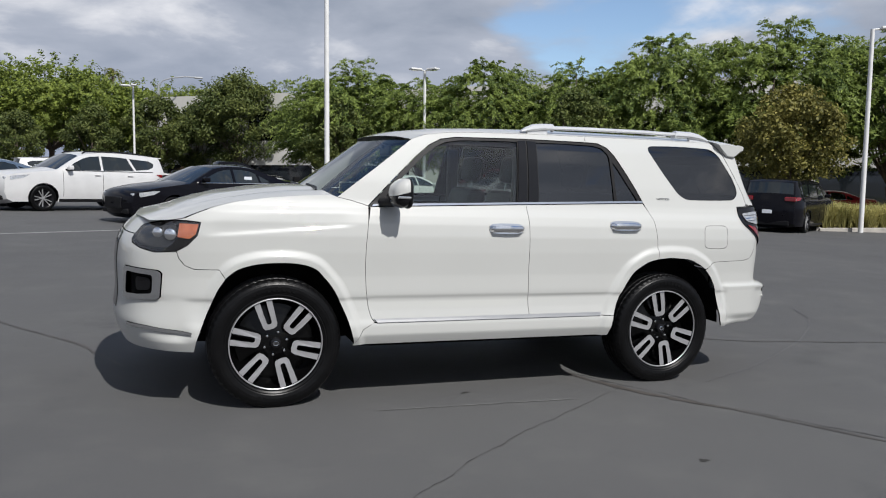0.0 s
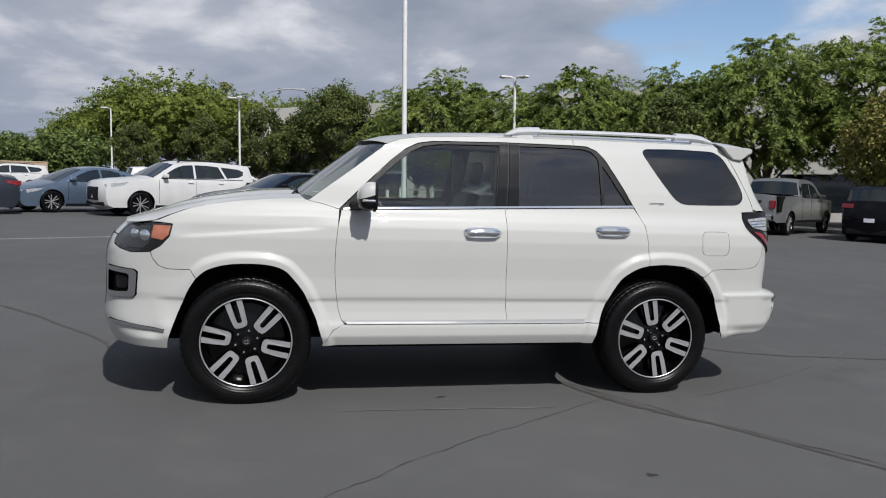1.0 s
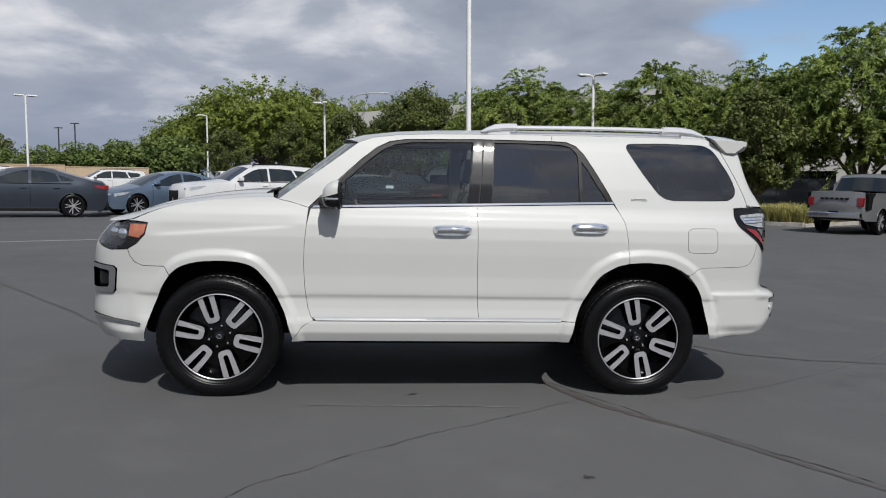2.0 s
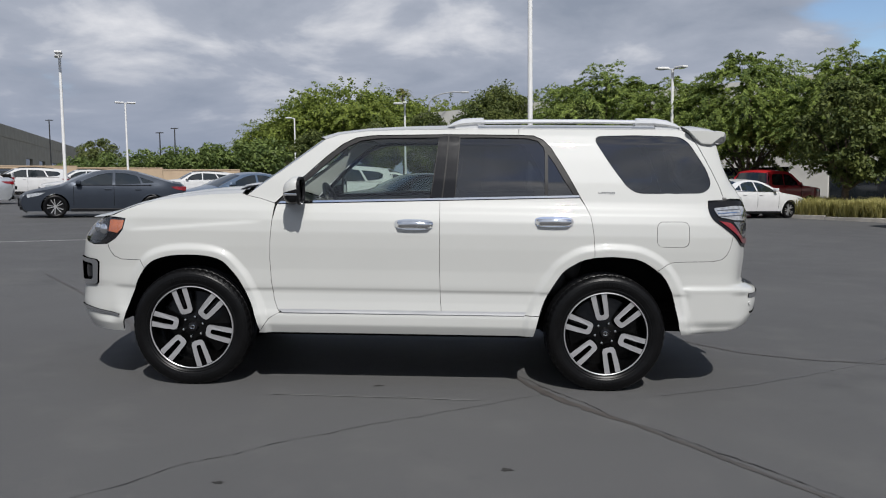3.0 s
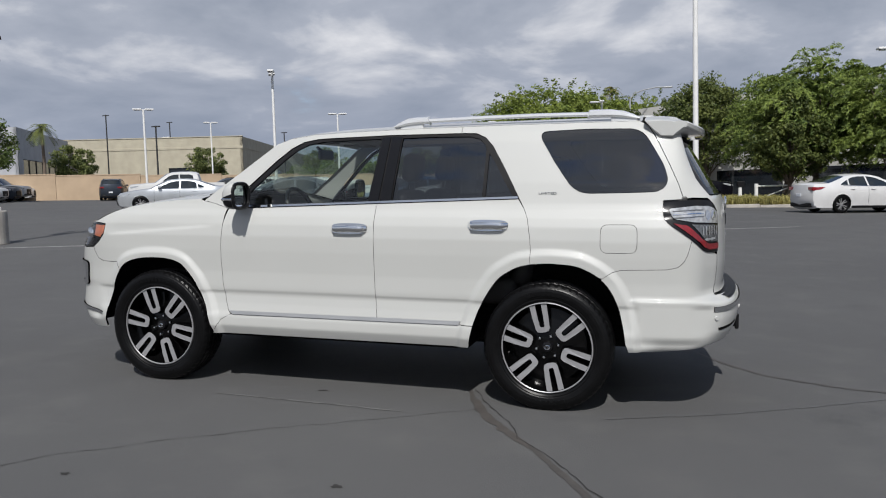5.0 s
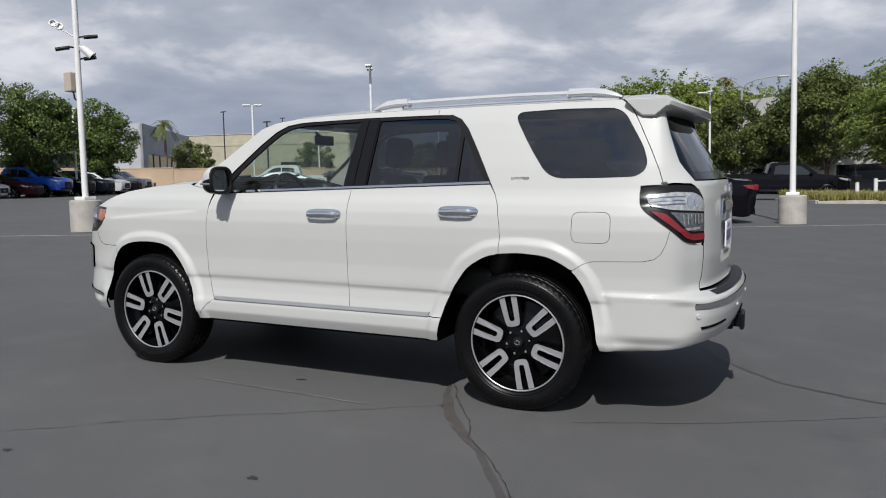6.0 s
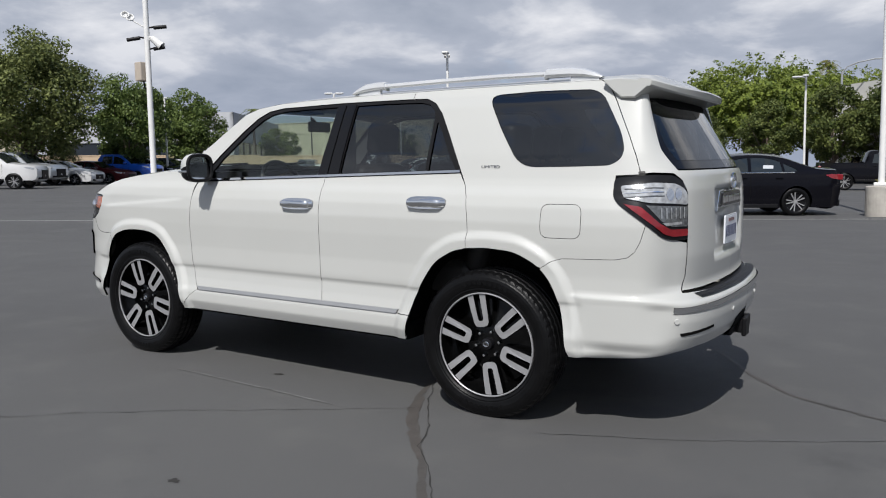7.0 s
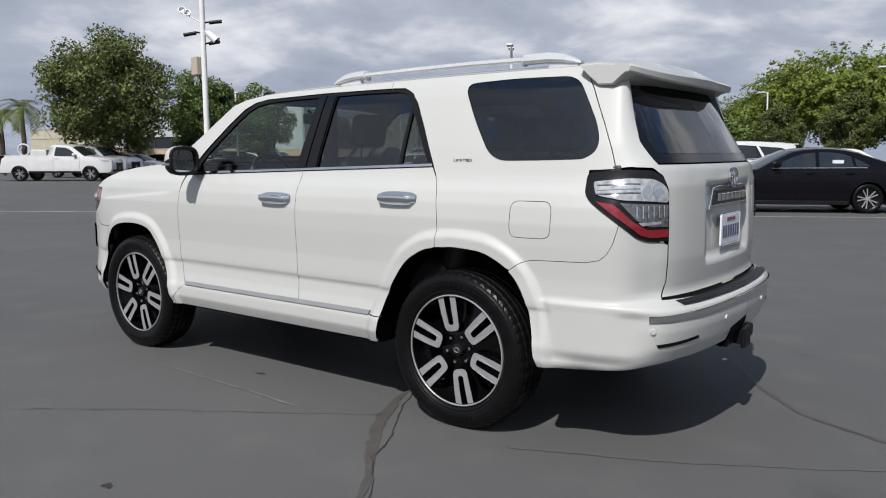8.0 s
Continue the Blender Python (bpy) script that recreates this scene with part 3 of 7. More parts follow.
# key lines on the flank
DOOR_F = [(-0.822, belt(-0.822)), (-0.845, 1.13), (-0.857, 1.0), (-0.860, 0.87), (-0.850, 0.72), (-0.832, 0.60), (-0.81, 0.535), (-0.79, 0.515)]
DOOR_M = [(0.268, belt(0.268)), (0.272, 1.0), (0.274, 0.80), (0.282, 0.60), (0.292, 0.515)]
DOOR_R = [(1.205, belt(1.205)), (1.245, 1.24), (1.272, 1.18), (1.292, 1.06), (1.297, 0.98), (1.286, 0.962), (1.18, 0.955), (1.07, 0.915), (0.99, 0.82), (0.91, 0.66), (0.87, 0.55), (0.862, 0.515)]
# side-window opening: front foot, over the top, rear foot
DLO = [(-0.835, belt(-0.835)), (-0.66, 1.405), (-0.50, 1.555), (-0.395, 1.640), (-0.31, 1.682), (-0.20, 1.700), (0.30, 1.714), (0.80, 1.716), (0.90, 1.712), (0.965, 1.688), (1.02, 1.63), (1.10, 1.50), (1.16, 1.395), (1.212, belt(1.212))]
TAIL_U = 2.552
LAMP = rounded([(2.072, 1.284), (2.30, 1.298), (2.455, 1.294), (2.525, 1.262), (TAIL_U, 1.215), (TAIL_U, 0.985), (2.42, 0.983), (2.345, 0.998), (2.105, 1.158), (2.076, 1.195)], [0.03, 0.02, 0.03, 0.02, 0.02, 0.012, 0.03, 0.03, 0.03, 0.03], 3)
HEAD = [(-2.10, 1.116), (-1.98, 1.127), (-1.845, 1.122), (-1.862, 1.045), (-1.92, 0.985), (-2.0, 0.948), (-2.13, 0.940), (-2.25, 0.958), (-2.36, 0.982), (-2.385, 1.005), (-2.38, 1.082), (-2.3, 1.098), (-2.2, 1.108)]
FOG = [(-2.40, 0.845), (-2.24, 0.842), (-2.10, 0.836), (-2.075, 0.82), (-2.085, 0.68), (-2.11, 0.662), (-2.25, 0.655), (-2.42, 0.65)]
FUEL = [(1.712, 1.150), (1.925, 1.152), (1.925, 0.985), (1.712, 0.983)]
QWIN = [(1.300, 1.716), (1.60, 1.727), (1.90, 1.722), (1.965, 1.69), (2.09, 1.50), (2.115, 1.42), (2.10, 1.375), (2.045, 1.342), (1.85, 1.336), (1.625, 1.333), (1.575, 1.343), (1.525, 1.375), (1.42, 1.52)]
QWIN = [tuple(q) for q in rounded(QWIN, 0.07, 4)]
ROOF_EDGE = [(-0.52, 1.672), (-0.42, 1.708), (-0.25, 1.732), (0.0, 1.745), (0.5, 1.757), (1.0, 1.764), (1.5, 1.768), (1.93, 1.770)]
PILLAR_A = [(-1.03, 1.287), (-0.90, 1.385), (-0.75, 1.495), (-0.62, 1.595)]
HOOD_EDGE = [(-2.115, 1.121), (-2.02, 1.130), (-1.94, 1.143), (-1.86, 1.178), (-1.77, 1.212), (-1.65, 1.243), (-1.44, 1.274), (-1.25, 1.291), (-1.06, 1.300)]
BUMP_R = [(1.727, 0.832), (1.78, 0.868), (1.83, 0.883), (1.9, 0.886), (2.10, 0.892), (2.165, 0.905), (2.20, 0.935), (2.225, 0.98), (2.26, 1.09)]


def line_at(line, x):
    l = np.array(line)
    return float(np.interp(x, l[:, 0], l[:, 1]))


def hero_vehicle():
    car = thing("sport_utility_vehicle", "pearl white sport utility vehicle with two-tone alloy wheels on asphalt", "car", LOT)

    def both(name, mat, outline, holes=(), label="", **kw):
        for s in (-1, 1):
            part(name, panel(outline, holes, side=s, **kw), mat, car, label)

    rocker_top = 0.513
    # ---- flank
    both("front_fender", M_PEARL,
         [p for p in HOOD_EDGE[1:]] + [(-1.03, 1.287), (-0.94, 1.268), (-0.835, 1.236)] + DOOR_F[1:7] + [(-0.792, 0.513), (-0.80, 0.507), (-0.865, 0.47), (-0.922, 0.384)]
         + [tuple(p) for p in ARCH_F[::-1] if p[1] > 0.39 and p[0] > -1.68] + [(-1.70, 0.795), (-1.735, 0.846), (-1.88, 0.848), (-1.935, 0.868), (-1.972, 0.91), (-1.985, 0.950), (-1.92, 0.985), (-1.862, 1.045), (-1.845, 1.122), (-1.93, 1.130)],
         holes=(), step=0.011, edge=0.014)
    both("front_door", M_PEARL, DOOR_F + DOOR_M[::-1], step=0.018)
    both("rear_door", M_PEARL, DOOR_M + [(0.862, 0.515), (0.939, 0.515)] + [tuple(p) for p in ARCH_R if 0.525 < p[1] and p[0] < 1.28] + [(1.297, 0.9085)] + DOOR_R[4::-1], step=0.012, edge=0.014)
    both("rocker_panel", M_PEARL, [(-0.865, 0.468), (-0.80, 0.508), (0.86, 0.512), (0.938, 0.512), (0.925, 0.46), (0.905, 0.372), (-0.93, 0.372)], step=0.02, gap=0.0004)
    both("quarter_panel", M_PEARL,
         [(1.212, belt(1.212))] + [p for p in DLO[::-1][1:5]] + [(0.90, 1.716), (0.80, 1.719), (0.80, 1.761), (1.0, 1.764), (1.5, 1.768), (1.93, 1.770), (1.985, 1.74), (2.04, 1.66), (2.135, 1.49), (2.19, 1.38), (2.22, 1.298), (2.080, 1.292), (2.078, 1.22), (2.10, 1.185), (2.26, 1.09)]
         + BUMP_R[::-1][1:] + [tuple(p) for p in ARCH_R[::-1] if p[0] > 1.31 and (p[0] < 1.6 or p[1] > 0.83)] + [(1.297, 0.9085)] + DOOR_R[4:0:-1],
         holes=[QWIN, rounded(FUEL, 0.045)], step=0.013, edge=0.014)
    both("fuel_door", M_PEARL, rounded(FUEL, 0.045), label="fuel filler flap")
    both("roof_side_rail", M_PEARL,
         PILLAR_A + ROOF_EDGE[:5] + [(0.80, 1.761), (0.80, 1.719), (0.30, 1.717), (-0.20, 1.703), (-0.312, 1.685), (-0.397, 1.643), (-0.503, 1.558), (-0.665, 1.407), (-0.838, 1.238), (-0.94, 1.268)])
    # hatch, tail and bumpers go right round
    rw0 = u_at_y(-0.74) - 0.05
    hatch_cut = [(2.2215, 1.30), (2.1915, 1.381), (2.1365, 1.491), (2.0415, 1.661), (1.9865, 1.741), (1.963, 1.765), (U1, 1.735), (U1, 1.70), (rw0 - 0.10, 1.70), (rw0 - 0.09, 1.55), (rw0 - 0.06, 1.42), (rw0 + 0.05, 1.318), (U1, 1.318),
                 (U1, 0.735), (TAIL_U - 0.03, 0.735), (TAIL_U + 0.004, 0.80), (TAIL_U + 0.004, 1.20), (2.527, 1.268), (2.457, 1.302), (2.30, 1.306)]
    both("tailgate", M_PEARL, hatch_cut, gap=0.002, step=0.018)
    both("rear_window_surround", M_GLOSSBLACK, [(rw0 + 0.045, 1.322), (rw0 - 0.065, 1.42), (rw0 - 0.095, 1.55), (rw0 - 0.105, 1.70), (U1, 1.70), (U1, 1.66), (rw0 - 0.005, 1.655), (rw0 + 0.01, 1.55), (rw0 + 0.04, 1.43), (rw0 + 0.10, 1.365), (U1, 1.365), (U1, 1.322)], lift=-0.006)
    both("rear_window", M_TINT, [(rw0 - 0.005, 1.655), (rw0 + 0.01, 1.55), (rw0 + 0.04, 1.43), (rw0 + 0.10, 1.365), (U1, 1.365), (U1, 1.655)], lift=-0.008, gap=0, depth=0.004)
    for ob in [o for o in car.children if o.name.startswith("rear_window") and "surround" not in o.name]:
        ob.visible_shadow = False
    bumper = BUMP_R + [(2.36, 1.03), (2.44, 0.99), (2.50, 0.977), (TAIL_U, 0.970), (TAIL_U, 0.80), (TAIL_U - 0.04, 0.727), (U1, 0.712), (U1, 0.465), (2.6, 0.462), (2.45, 0.445), (2.3, 0.422), (2.05, 0.40), (1.886, 0.40)] + [tuple(p) for p in ARCH_R if p[0] > 1.60 and 0.42 < p[1] < 0.828][::-1]
    both("rear_bumper", M_PEARL, bumper, step=0.015, edge=0.015)
    front_b = [(-1.735, 0.845), (-1.88, 0.847), (-1.936, 0.867), (-1.973, 0.909), (-1.987, 0.948), (-2.0, 0.946), (-2.13, 0.938), (-2.25, 0.956), (-2.36, 0.980), (-2.388, 1.004), (-2.387, 1.03), (U0, 1.03), (U0, 0.37), (-2.2, 0.362), (-1.88, 0.355)] + [tuple(p) for p in ARCH_F if p[0] < -1.71 and p[1] > 0.40] + [(-1.70, 0.793)]
    both("front_bumper", M_PEARL, front_b, holes=[FOG], step=0.02)
    # ---- lamps and trim on the skin
    both("headlight_housing", M_GLOSSBLACK, HEAD, lift=-0.012, gap=0.001)
    both("headlight_reflector", M_DARKMETAL, [(-2.355, 1.070), (-2.25, 1.084), (-2.10, 1.098), (-2.0, 1.104), (-2.005, 1.0), (-2.06, 0.966), (-2.20, 0.972), (-2.355, 1.0)], lift=-0.009, step=0.02)
    both("turn_signal", M_AMBER, [(-1.975, 1.112), (-1.858, 1.110), (-1.872, 1.052), (-1.91, 1.022), (-1.985, 1.032)], lift=-0.006, gap=0.001)
    both("headlight_lens", M_LENS, HEAD, lift=0.002, gap=0.002, depth=0.008)
    for ob in [o for o in car.children if o.name.startswith("headlight_lens")]:
        ob.visible_shadow = False
    both("fog_bezel", M_CHROME, rounded(FOG, 0.025), holes=[rounded([(-2.36, 0.815), (-2.24, 0.81), (-2.135, 0.805), (-2.14, 0.70), (-2.25, 0.69), (-2.38, 0.685)], 0.02)], lift=0.012, step=0.02, edge=0.015, depth=0.03)
    both("fog_recess", M_MATTE, FOG, lift=-0.02, gap=0)
    both("fog_lamp", M_GLOSSBLACK, rounded([(-2.29, 0.79), (-2.16, 0.785), (-2.165, 0.715), (-2.29, 0.705)], 0.03), lift=-0.008, gap=0)
    both("bumper_chrome_lip", M_CHROME, [(-2.36, 0.515), (-2.18, 0.512), (-2.0, 0.494), (-1.89, 0.480), (-1.888, 0.464), (-2.0, 0.473), (-2.2, 0.491), (-2.36, 0.495)], lift=0.010, step=0.02, depth=0.02)
    both("grille", M_GLOSSBLACK, [(-2.66, 1.02), (U0, 1.03), (U0, 0.55), (-2.62, 0.56), (-2.60, 0.64), (-2.64, 0.9)], lift=0.003)
    both("rocker_bright_strip", M_TRIMBRIGHT, [(-0.80, 0.536), (0.855, 0.538), (0.845, 0.512), (-0.775, 0.510)], lift=0.008, step=0.02, depth=0.012)
    # window frames and panes
    pane_f = [(-0.70, belt(-0.70) + 0.022), (-0.715, 1.300), (-0.64, 1.382), (-0.54, 1.475), (-0.44, 1.564), (-0.36, 1.626), (-0.28, 1.664), (-0.17, 1.682), (0.06, 1.690), (0.252, 1.694), (0.228, 1.48), (0.200, belt(0.2) + 0.022)]
    pane_r = [(0.372, belt(0.372) + 0.022), (0.388, 1.48), (0.402, 1.695), (0.62, 1.699), (0.86, 1.696), (0.925, 1.680), (0.965, 1.64), (0.975, 1.61), (0.972, 1.45), (0.970, belt(0.97) + 0.022)]
    pane_q = [(0.994, belt(0.99) + 0.022), (0.996, 1.45), (0.998, 1.585), (1.04, 1.525), (1.10, 1.42), (1.165, belt(1.165) + 0.022)]
    both("door_frame", M_BLACK, DLO, holes=[pane_f, pane_r, pane_q], lift=-0.006, gap=0.001)
    both("pillar_cover", M_GLOSSBLACK, [(0.206, belt(0.2) + 0.02), (0.234, 1.48), (0.258, 1.703), (0.318, 1.706), (0.300, 1.48), (0.279, belt(0.28) + 0.02)], lift=0.002, label="gloss black window pillar cover")
    both("pillar_cover", M_GLOSSBLACK, [(0.287, belt(0.29) + 0.02), (0.308, 1.48), (0.326, 1.706), (0.396, 1.704), (0.380, 1.48), (0.366, belt(0.37) + 0.02)], lift=0.002, label="gloss black window pillar cover")
    for nm, poly, mt in (("front_side_window", pane_f, M_GLASS), ("rear_side_window", pane_r, M_TINT), ("quarter_light", pane_q, M_TINT), ("cargo_window", QWIN, M_TINT)):
        for s in (-1, 1):
            ob = part(nm, panel(poly, gap=-0.004 if nm != "cargo_window" else 0.001, lift=-0.014 if nm != "cargo_window" else -0.003, depth=0.004, side=s), mt, car)
            ob.visible_shadow = False
    both("belt_moulding", M_CHROME, [(-0.80, belt(-0.80) + 0.020), (1.20, belt(1.2) + 0.020), (1.205, belt(1.2) + 0.004), (-0.815, belt(-0.81) + 0.004)], lift=0.006, step=0.02, depth=0.012, label="bright window-line moulding")
    # tail lamp in its pieces
    both("tail_lamp_bezel", M_GLOSSBLACK, LAMP, lift=0.006, depth=0.03)
    TU = TAIL_U
    both("tail_lamp_clear", M_LENSWHITE, rounded([(2.108, 1.246), (2.30, 1.262), (2.44, 1.258), (2.505, 1.238), (TU - 0.010, 1.205), (TU - 0.010, 1.152), (2.42, 1.160), (2.26, 1.166), (2.135, 1.186)], 0.02, 3), lift=0.013, step=0.02, label="clear and silver upper lens")
    for k in range(3):
        zz = 1.236 - 0.019 * k
        both("lens_rib", M_CHROME if k == 1 else M_LENSGREY, [(2.135, zz - 0.004), (2.30, zz + 0.004), (2.36, zz + 0.003), (2.36, zz - 0.002), (2.30, zz - 0.001), (2.137, zz - 0.009)], lift=0.016, gap=0, step=0.05, depth=0.004)
    for k in range(2):
        both("lamp_bulb_dish", M_CHROME, [(2.40 + 0.062 * k + 0.026 * math.cos(a), 1.206 + 0.030 * math.sin(a)) for a in np.linspace(0, 2 * math.pi, 14, endpoint=False)], lift=0.0145, gap=0, step=0.02, edge=0.012, depth=0.004)
    both("tail_lamp_red", M_RED, rounded([(2.150, 1.160), (2.225, 1.150), (2.325, 1.072), (2.40, 1.040), (TU - 0.010, 1.040), (TU - 0.010, 1.004), (2.42, 1.002), (2.355, 1.016), (2.128, 1.166)], 0.012, 2), lift=0.013, step=0.02, label="red lower lens")
    for k in range(6):
        ux = 2.335 + 0.034 * k
        both("lens_rib", M_LENSWHITE, [(ux, 1.142), (ux + 0.007, 1.142), (ux + 0.007, 1.090), (ux, 1.090)], lift=0.0125, gap=0, step=0.05, depth=0.003)
    both("lens_rib", M_LENSWHITE, [(2.345, 1.070), (2.49, 1.074), (2.49, 1.062), (2.37, 1.056)], lift=0.0125, gap=0, step=0.05, depth=0.003)
    both("tail_lamp_grey", M_LENSGREY, [(2.250, 1.156), (TU - 0.010, 1.146), (TU - 0.010, 1.048), (2.41, 1.050), (2.335, 1.080)], lift=0.010, step=0.02, label="smoked grey inner lens")
    # ---- upper surfaces
    def sheet(name, rows, mat, label="", flip=False):
        rows = np.array(rows)
        n, k = rows.shape[0], rows.shape[1]
        verts = rows.reshape(-1, 3)
        faces = [(i * k + j, i * k + j + 1, (i + 1) * k + j + 1, (i + 1) * k + j) for i in range(n - 1) for j in range(k - 1)]
        if flip:
            faces = [f[::-1] for f in faces]
        return part(name, (verts, faces), mat, car, label, smooth=True)

    T = np.linspace(-1, 1, 41)
    rows = []
    for x in np.linspace(-2.115, -1.06, 46):
        ez = line_at(HOOD_EDGE, x) - 0.002
        e = skin([u_at_x(x)], [ez])[0]
        w = abs(e[1]) - 0.003
        s = (x + 2.115) / 1.055
        crown = 0.052 + 0.01 * math.sin(s * math.pi) - 0.026 * smoothstep(0.12, 0.4, s) * (1 - 0.6 * smoothstep(0.5, 1.0, s))
        fx = (1 - s) ** 2 * -0.085
        rows.append([(x + fx * (1 - t * t) - 0.06 * s * (1 - t * t), w * t, ez + crown * (1 - abs(t) ** 3.2) - 0.055 * (1 - t * t) * (1 - s) ** 5
                      - 0.012 * math.exp(-((abs(t) - 0.62) / 0.10) ** 2) * smoothstep(0.1, 0.5, s)) for t in T])
    sheet("hood", rows, M_PEARL)
    both("nose_panel", M_PEARL, [(-2.388, 1.032), (-2.382, 1.084), (-2.30, 1.100), (-2.2, 1.110), (-2.16, 1.122), (U0, 1.118), (U0, 1.032)], lift=-0.002)
    # cowl, windscreen, roof
    edge_line = [(-1.05, 1.282)] + PILLAR_A + [(-0.52, 1.672)]
    edge3 = [skin([x], [z])[0] for x, z in resample(edge_line, 0.04, closed=False)]
    rows = []
    for i, e in enumerate(edge3):
        s = i / (len(edge3) - 1)
        bow = 0.17 * (1 - s) + 0.12 * s
        rows.append([(e[0] - bow * (1 - t * t) * (0.8 + 0.2 * t * t), (abs(e[1]) - 0.012) * t, e[2] - 0.004 + 0.025 * s * (1 - t * t)) for t in T])
    ws = sheet("windscreen", rows, M_GLASS, flip=True)
    ws.visible_shadow = False
    rows = []
    for s in np.linspace(0, 1, 5):
        rows.append([(-1.06 + 0.03 * s - 0.17 * (1 - t * t) - 0.03 * (1 - s), 0.80 * t, 1.283 + 0.005 * (1 - t * t) * 4 - 0.012 * math.sin(s * math.pi)) for t in T])
    sheet("cowl", rows, M_BLACK, "black plastic cowl panel below the windscreen")
    rows = []
    for x, z in resample(ROOF_EDGE, 0.06, closed=False):
        e = skin([x], [z])[0]
        front = smoothstep(-0.20, -0.52, x)
        rows.append([(x - 0.12 * (1 - t * t) * front, abs(e[1]) * t, z + (0.040 + 0.012 * smoothstep(-0.5, 0.6, x)) * (1 - abs(t) ** 3.5) - 0.012 * front * (1 - t * t)) for t in T])
    sheet("roof", rows, M_PEARL)
    # hatch spoiler: one closed body with an upright trailing face
    secs = []
    for t in [-1.0] + list(np.linspace(-0.985, 0.985, 35)) + [1.0]:
        a = abs(t)
        end = a > 0.99
        zr = 1.768 + 0.052 * (1 - a ** 3.5)
        xe, zb = 2.308 - 0.112 * a ** 3.2, 1.684 + 0.036 * a ** 4
        sec = [(1.945, zr - 0.004), (2.03, zr - 0.001), (2.12, zr - 0.010), (xe - 0.05, zb + 0.058 - 0.012 * a), (xe - 0.008, zb + 0.050 - 0.012 * a), (xe, zb + 0.040 - 0.012 * a),
               (xe - 0.004, zb + 0.008), (xe - 0.012, zb), (xe - 0.022, zb + 0.003), (2.11, 1.668), (2.04, 1.670), (1.99, 1.715)]
        if end:
            cx, cz = np.mean(sec, axis=0)
            sec = [(cx + (x - cx) * 0.95, cz + (z - cz) * 0.88) for x, z in sec]
        secs.append([(x, 0.70 * t - 0.012 * np.sign(t) * (x - 1.945) * a ** 6, z) for x, z in sec])
    k = len(secs[0])
    wing = bmesh.new()
    wv = [[wing.verts.new(q) for q in c] for c in secs]
    for c, d in zip(wv[:-1], wv[1:]):
        for j in range(k):
            wing.faces.new((c[j], d[j], d[(j + 1) % k], c[(j + 1) % k]))
    wing.faces.new(wv[0])
    wing.faces.new(wv[-1][::-1])
    bmesh.ops.recalc_face_normals(wing, faces=wing.faces)
    spoiler = part("spoiler", wing, M_PEARL, car, "white roof spoiler over the tailgate", smooth=True)
    spoiler.data.set_sharp_from_angle(angle=radians(22))
    # roof rails
    for s in (-1, 1):
        def rail_sec(x, z, w, h):
            return [(x, s * (0.60 + dy * w * 1.25), z + dz * h * 1.25) for dy, dz in ((-1, 0), (-0.9, 0.7), (-0.4, 1), (0.4, 1), (0.9, 0.7), (1, 0), (0.7, -0.4), (-0.7, -0.4))]
        def loft(secs):
            v = [p for q in secs for p in q]
            k = len(secs[0])
            f = [(i * k + j, i * k + (j + 1) % k, (i + 1) * k + (j + 1) % k, (i + 1) * k + j) for i in range(len(secs) - 1) for j in range(k)]
            return v, f + [tuple(range(k))[::-1], tuple(range((len(secs) - 1) * k, len(secs) * k))]
        bar = loft([rail_sec(x, z, 0.021, 0.015) for x, z in ((0.50, 1.803), (0.9, 1.812), (1.3, 1.817), (1.66, 1.815))])
        ob = part("roof_rail", bar, M_SILVER, car, "silver roof rail", smooth=True)
        for secs in ([(0.315, 1.772, 0.018, 0.006), (0.355, 1.782, 0.024, 0.018), (0.41, 1.795, 0.026, 0.026), (0.48, 1.802, 0.026, 0.026), (0.56, 1.804, 0.026, 0.026), (0.565, 1.79, 0.022, 0.02)],
                     [(1.60, 1.800, 0.024, 0.02), (1.61, 1.812, 0.026, 0.028), (1.74, 1.812, 0.026, 0.028), (1.82, 1.805, 0.026, 0.024), (1.88, 1.793, 0.022, 0.016), (1.915, 1.785, 0.018, 0.006)]):
            part("rail_foot", loft([rail_sec(*q) for q in secs]), M_SILVER, ob, smooth=True)
        for x in (0.36, 1.74):
            part("rail_foot", box(x, s * 0.585, 1.755, x + 0.16, s * 0.615, 1.80, 0.006), M_SILVER, ob)
    # antenna fin and roof front moulding
    fin = bmesh.new()
    fin = box(1.86, -0.025, 1.80, 1.98, 0.025, 1.845, 0.015, bm=fin)
    part("antenna_fin", fin, M_PEARL, car)
    return car


def text_mesh(words, size, depth=0.002):
    cu = bpy.data.curves.new("words", "FONT")
    cu.body, cu.size, cu.extrude, cu.align_x, cu.align_y = words, size, depth, "CENTER", "CENTER"
    ob = new("words", cu)
    me = bpy.data.meshes.new_from_object(ob.evaluated_get(bpy.context.evaluated_depsgraph_get()))
    bpy.data.objects.remove(ob)
    bm = bmesh.new()
    bm.from_mesh(me)
    bpy.data.meshes.remove(me)
    return bm


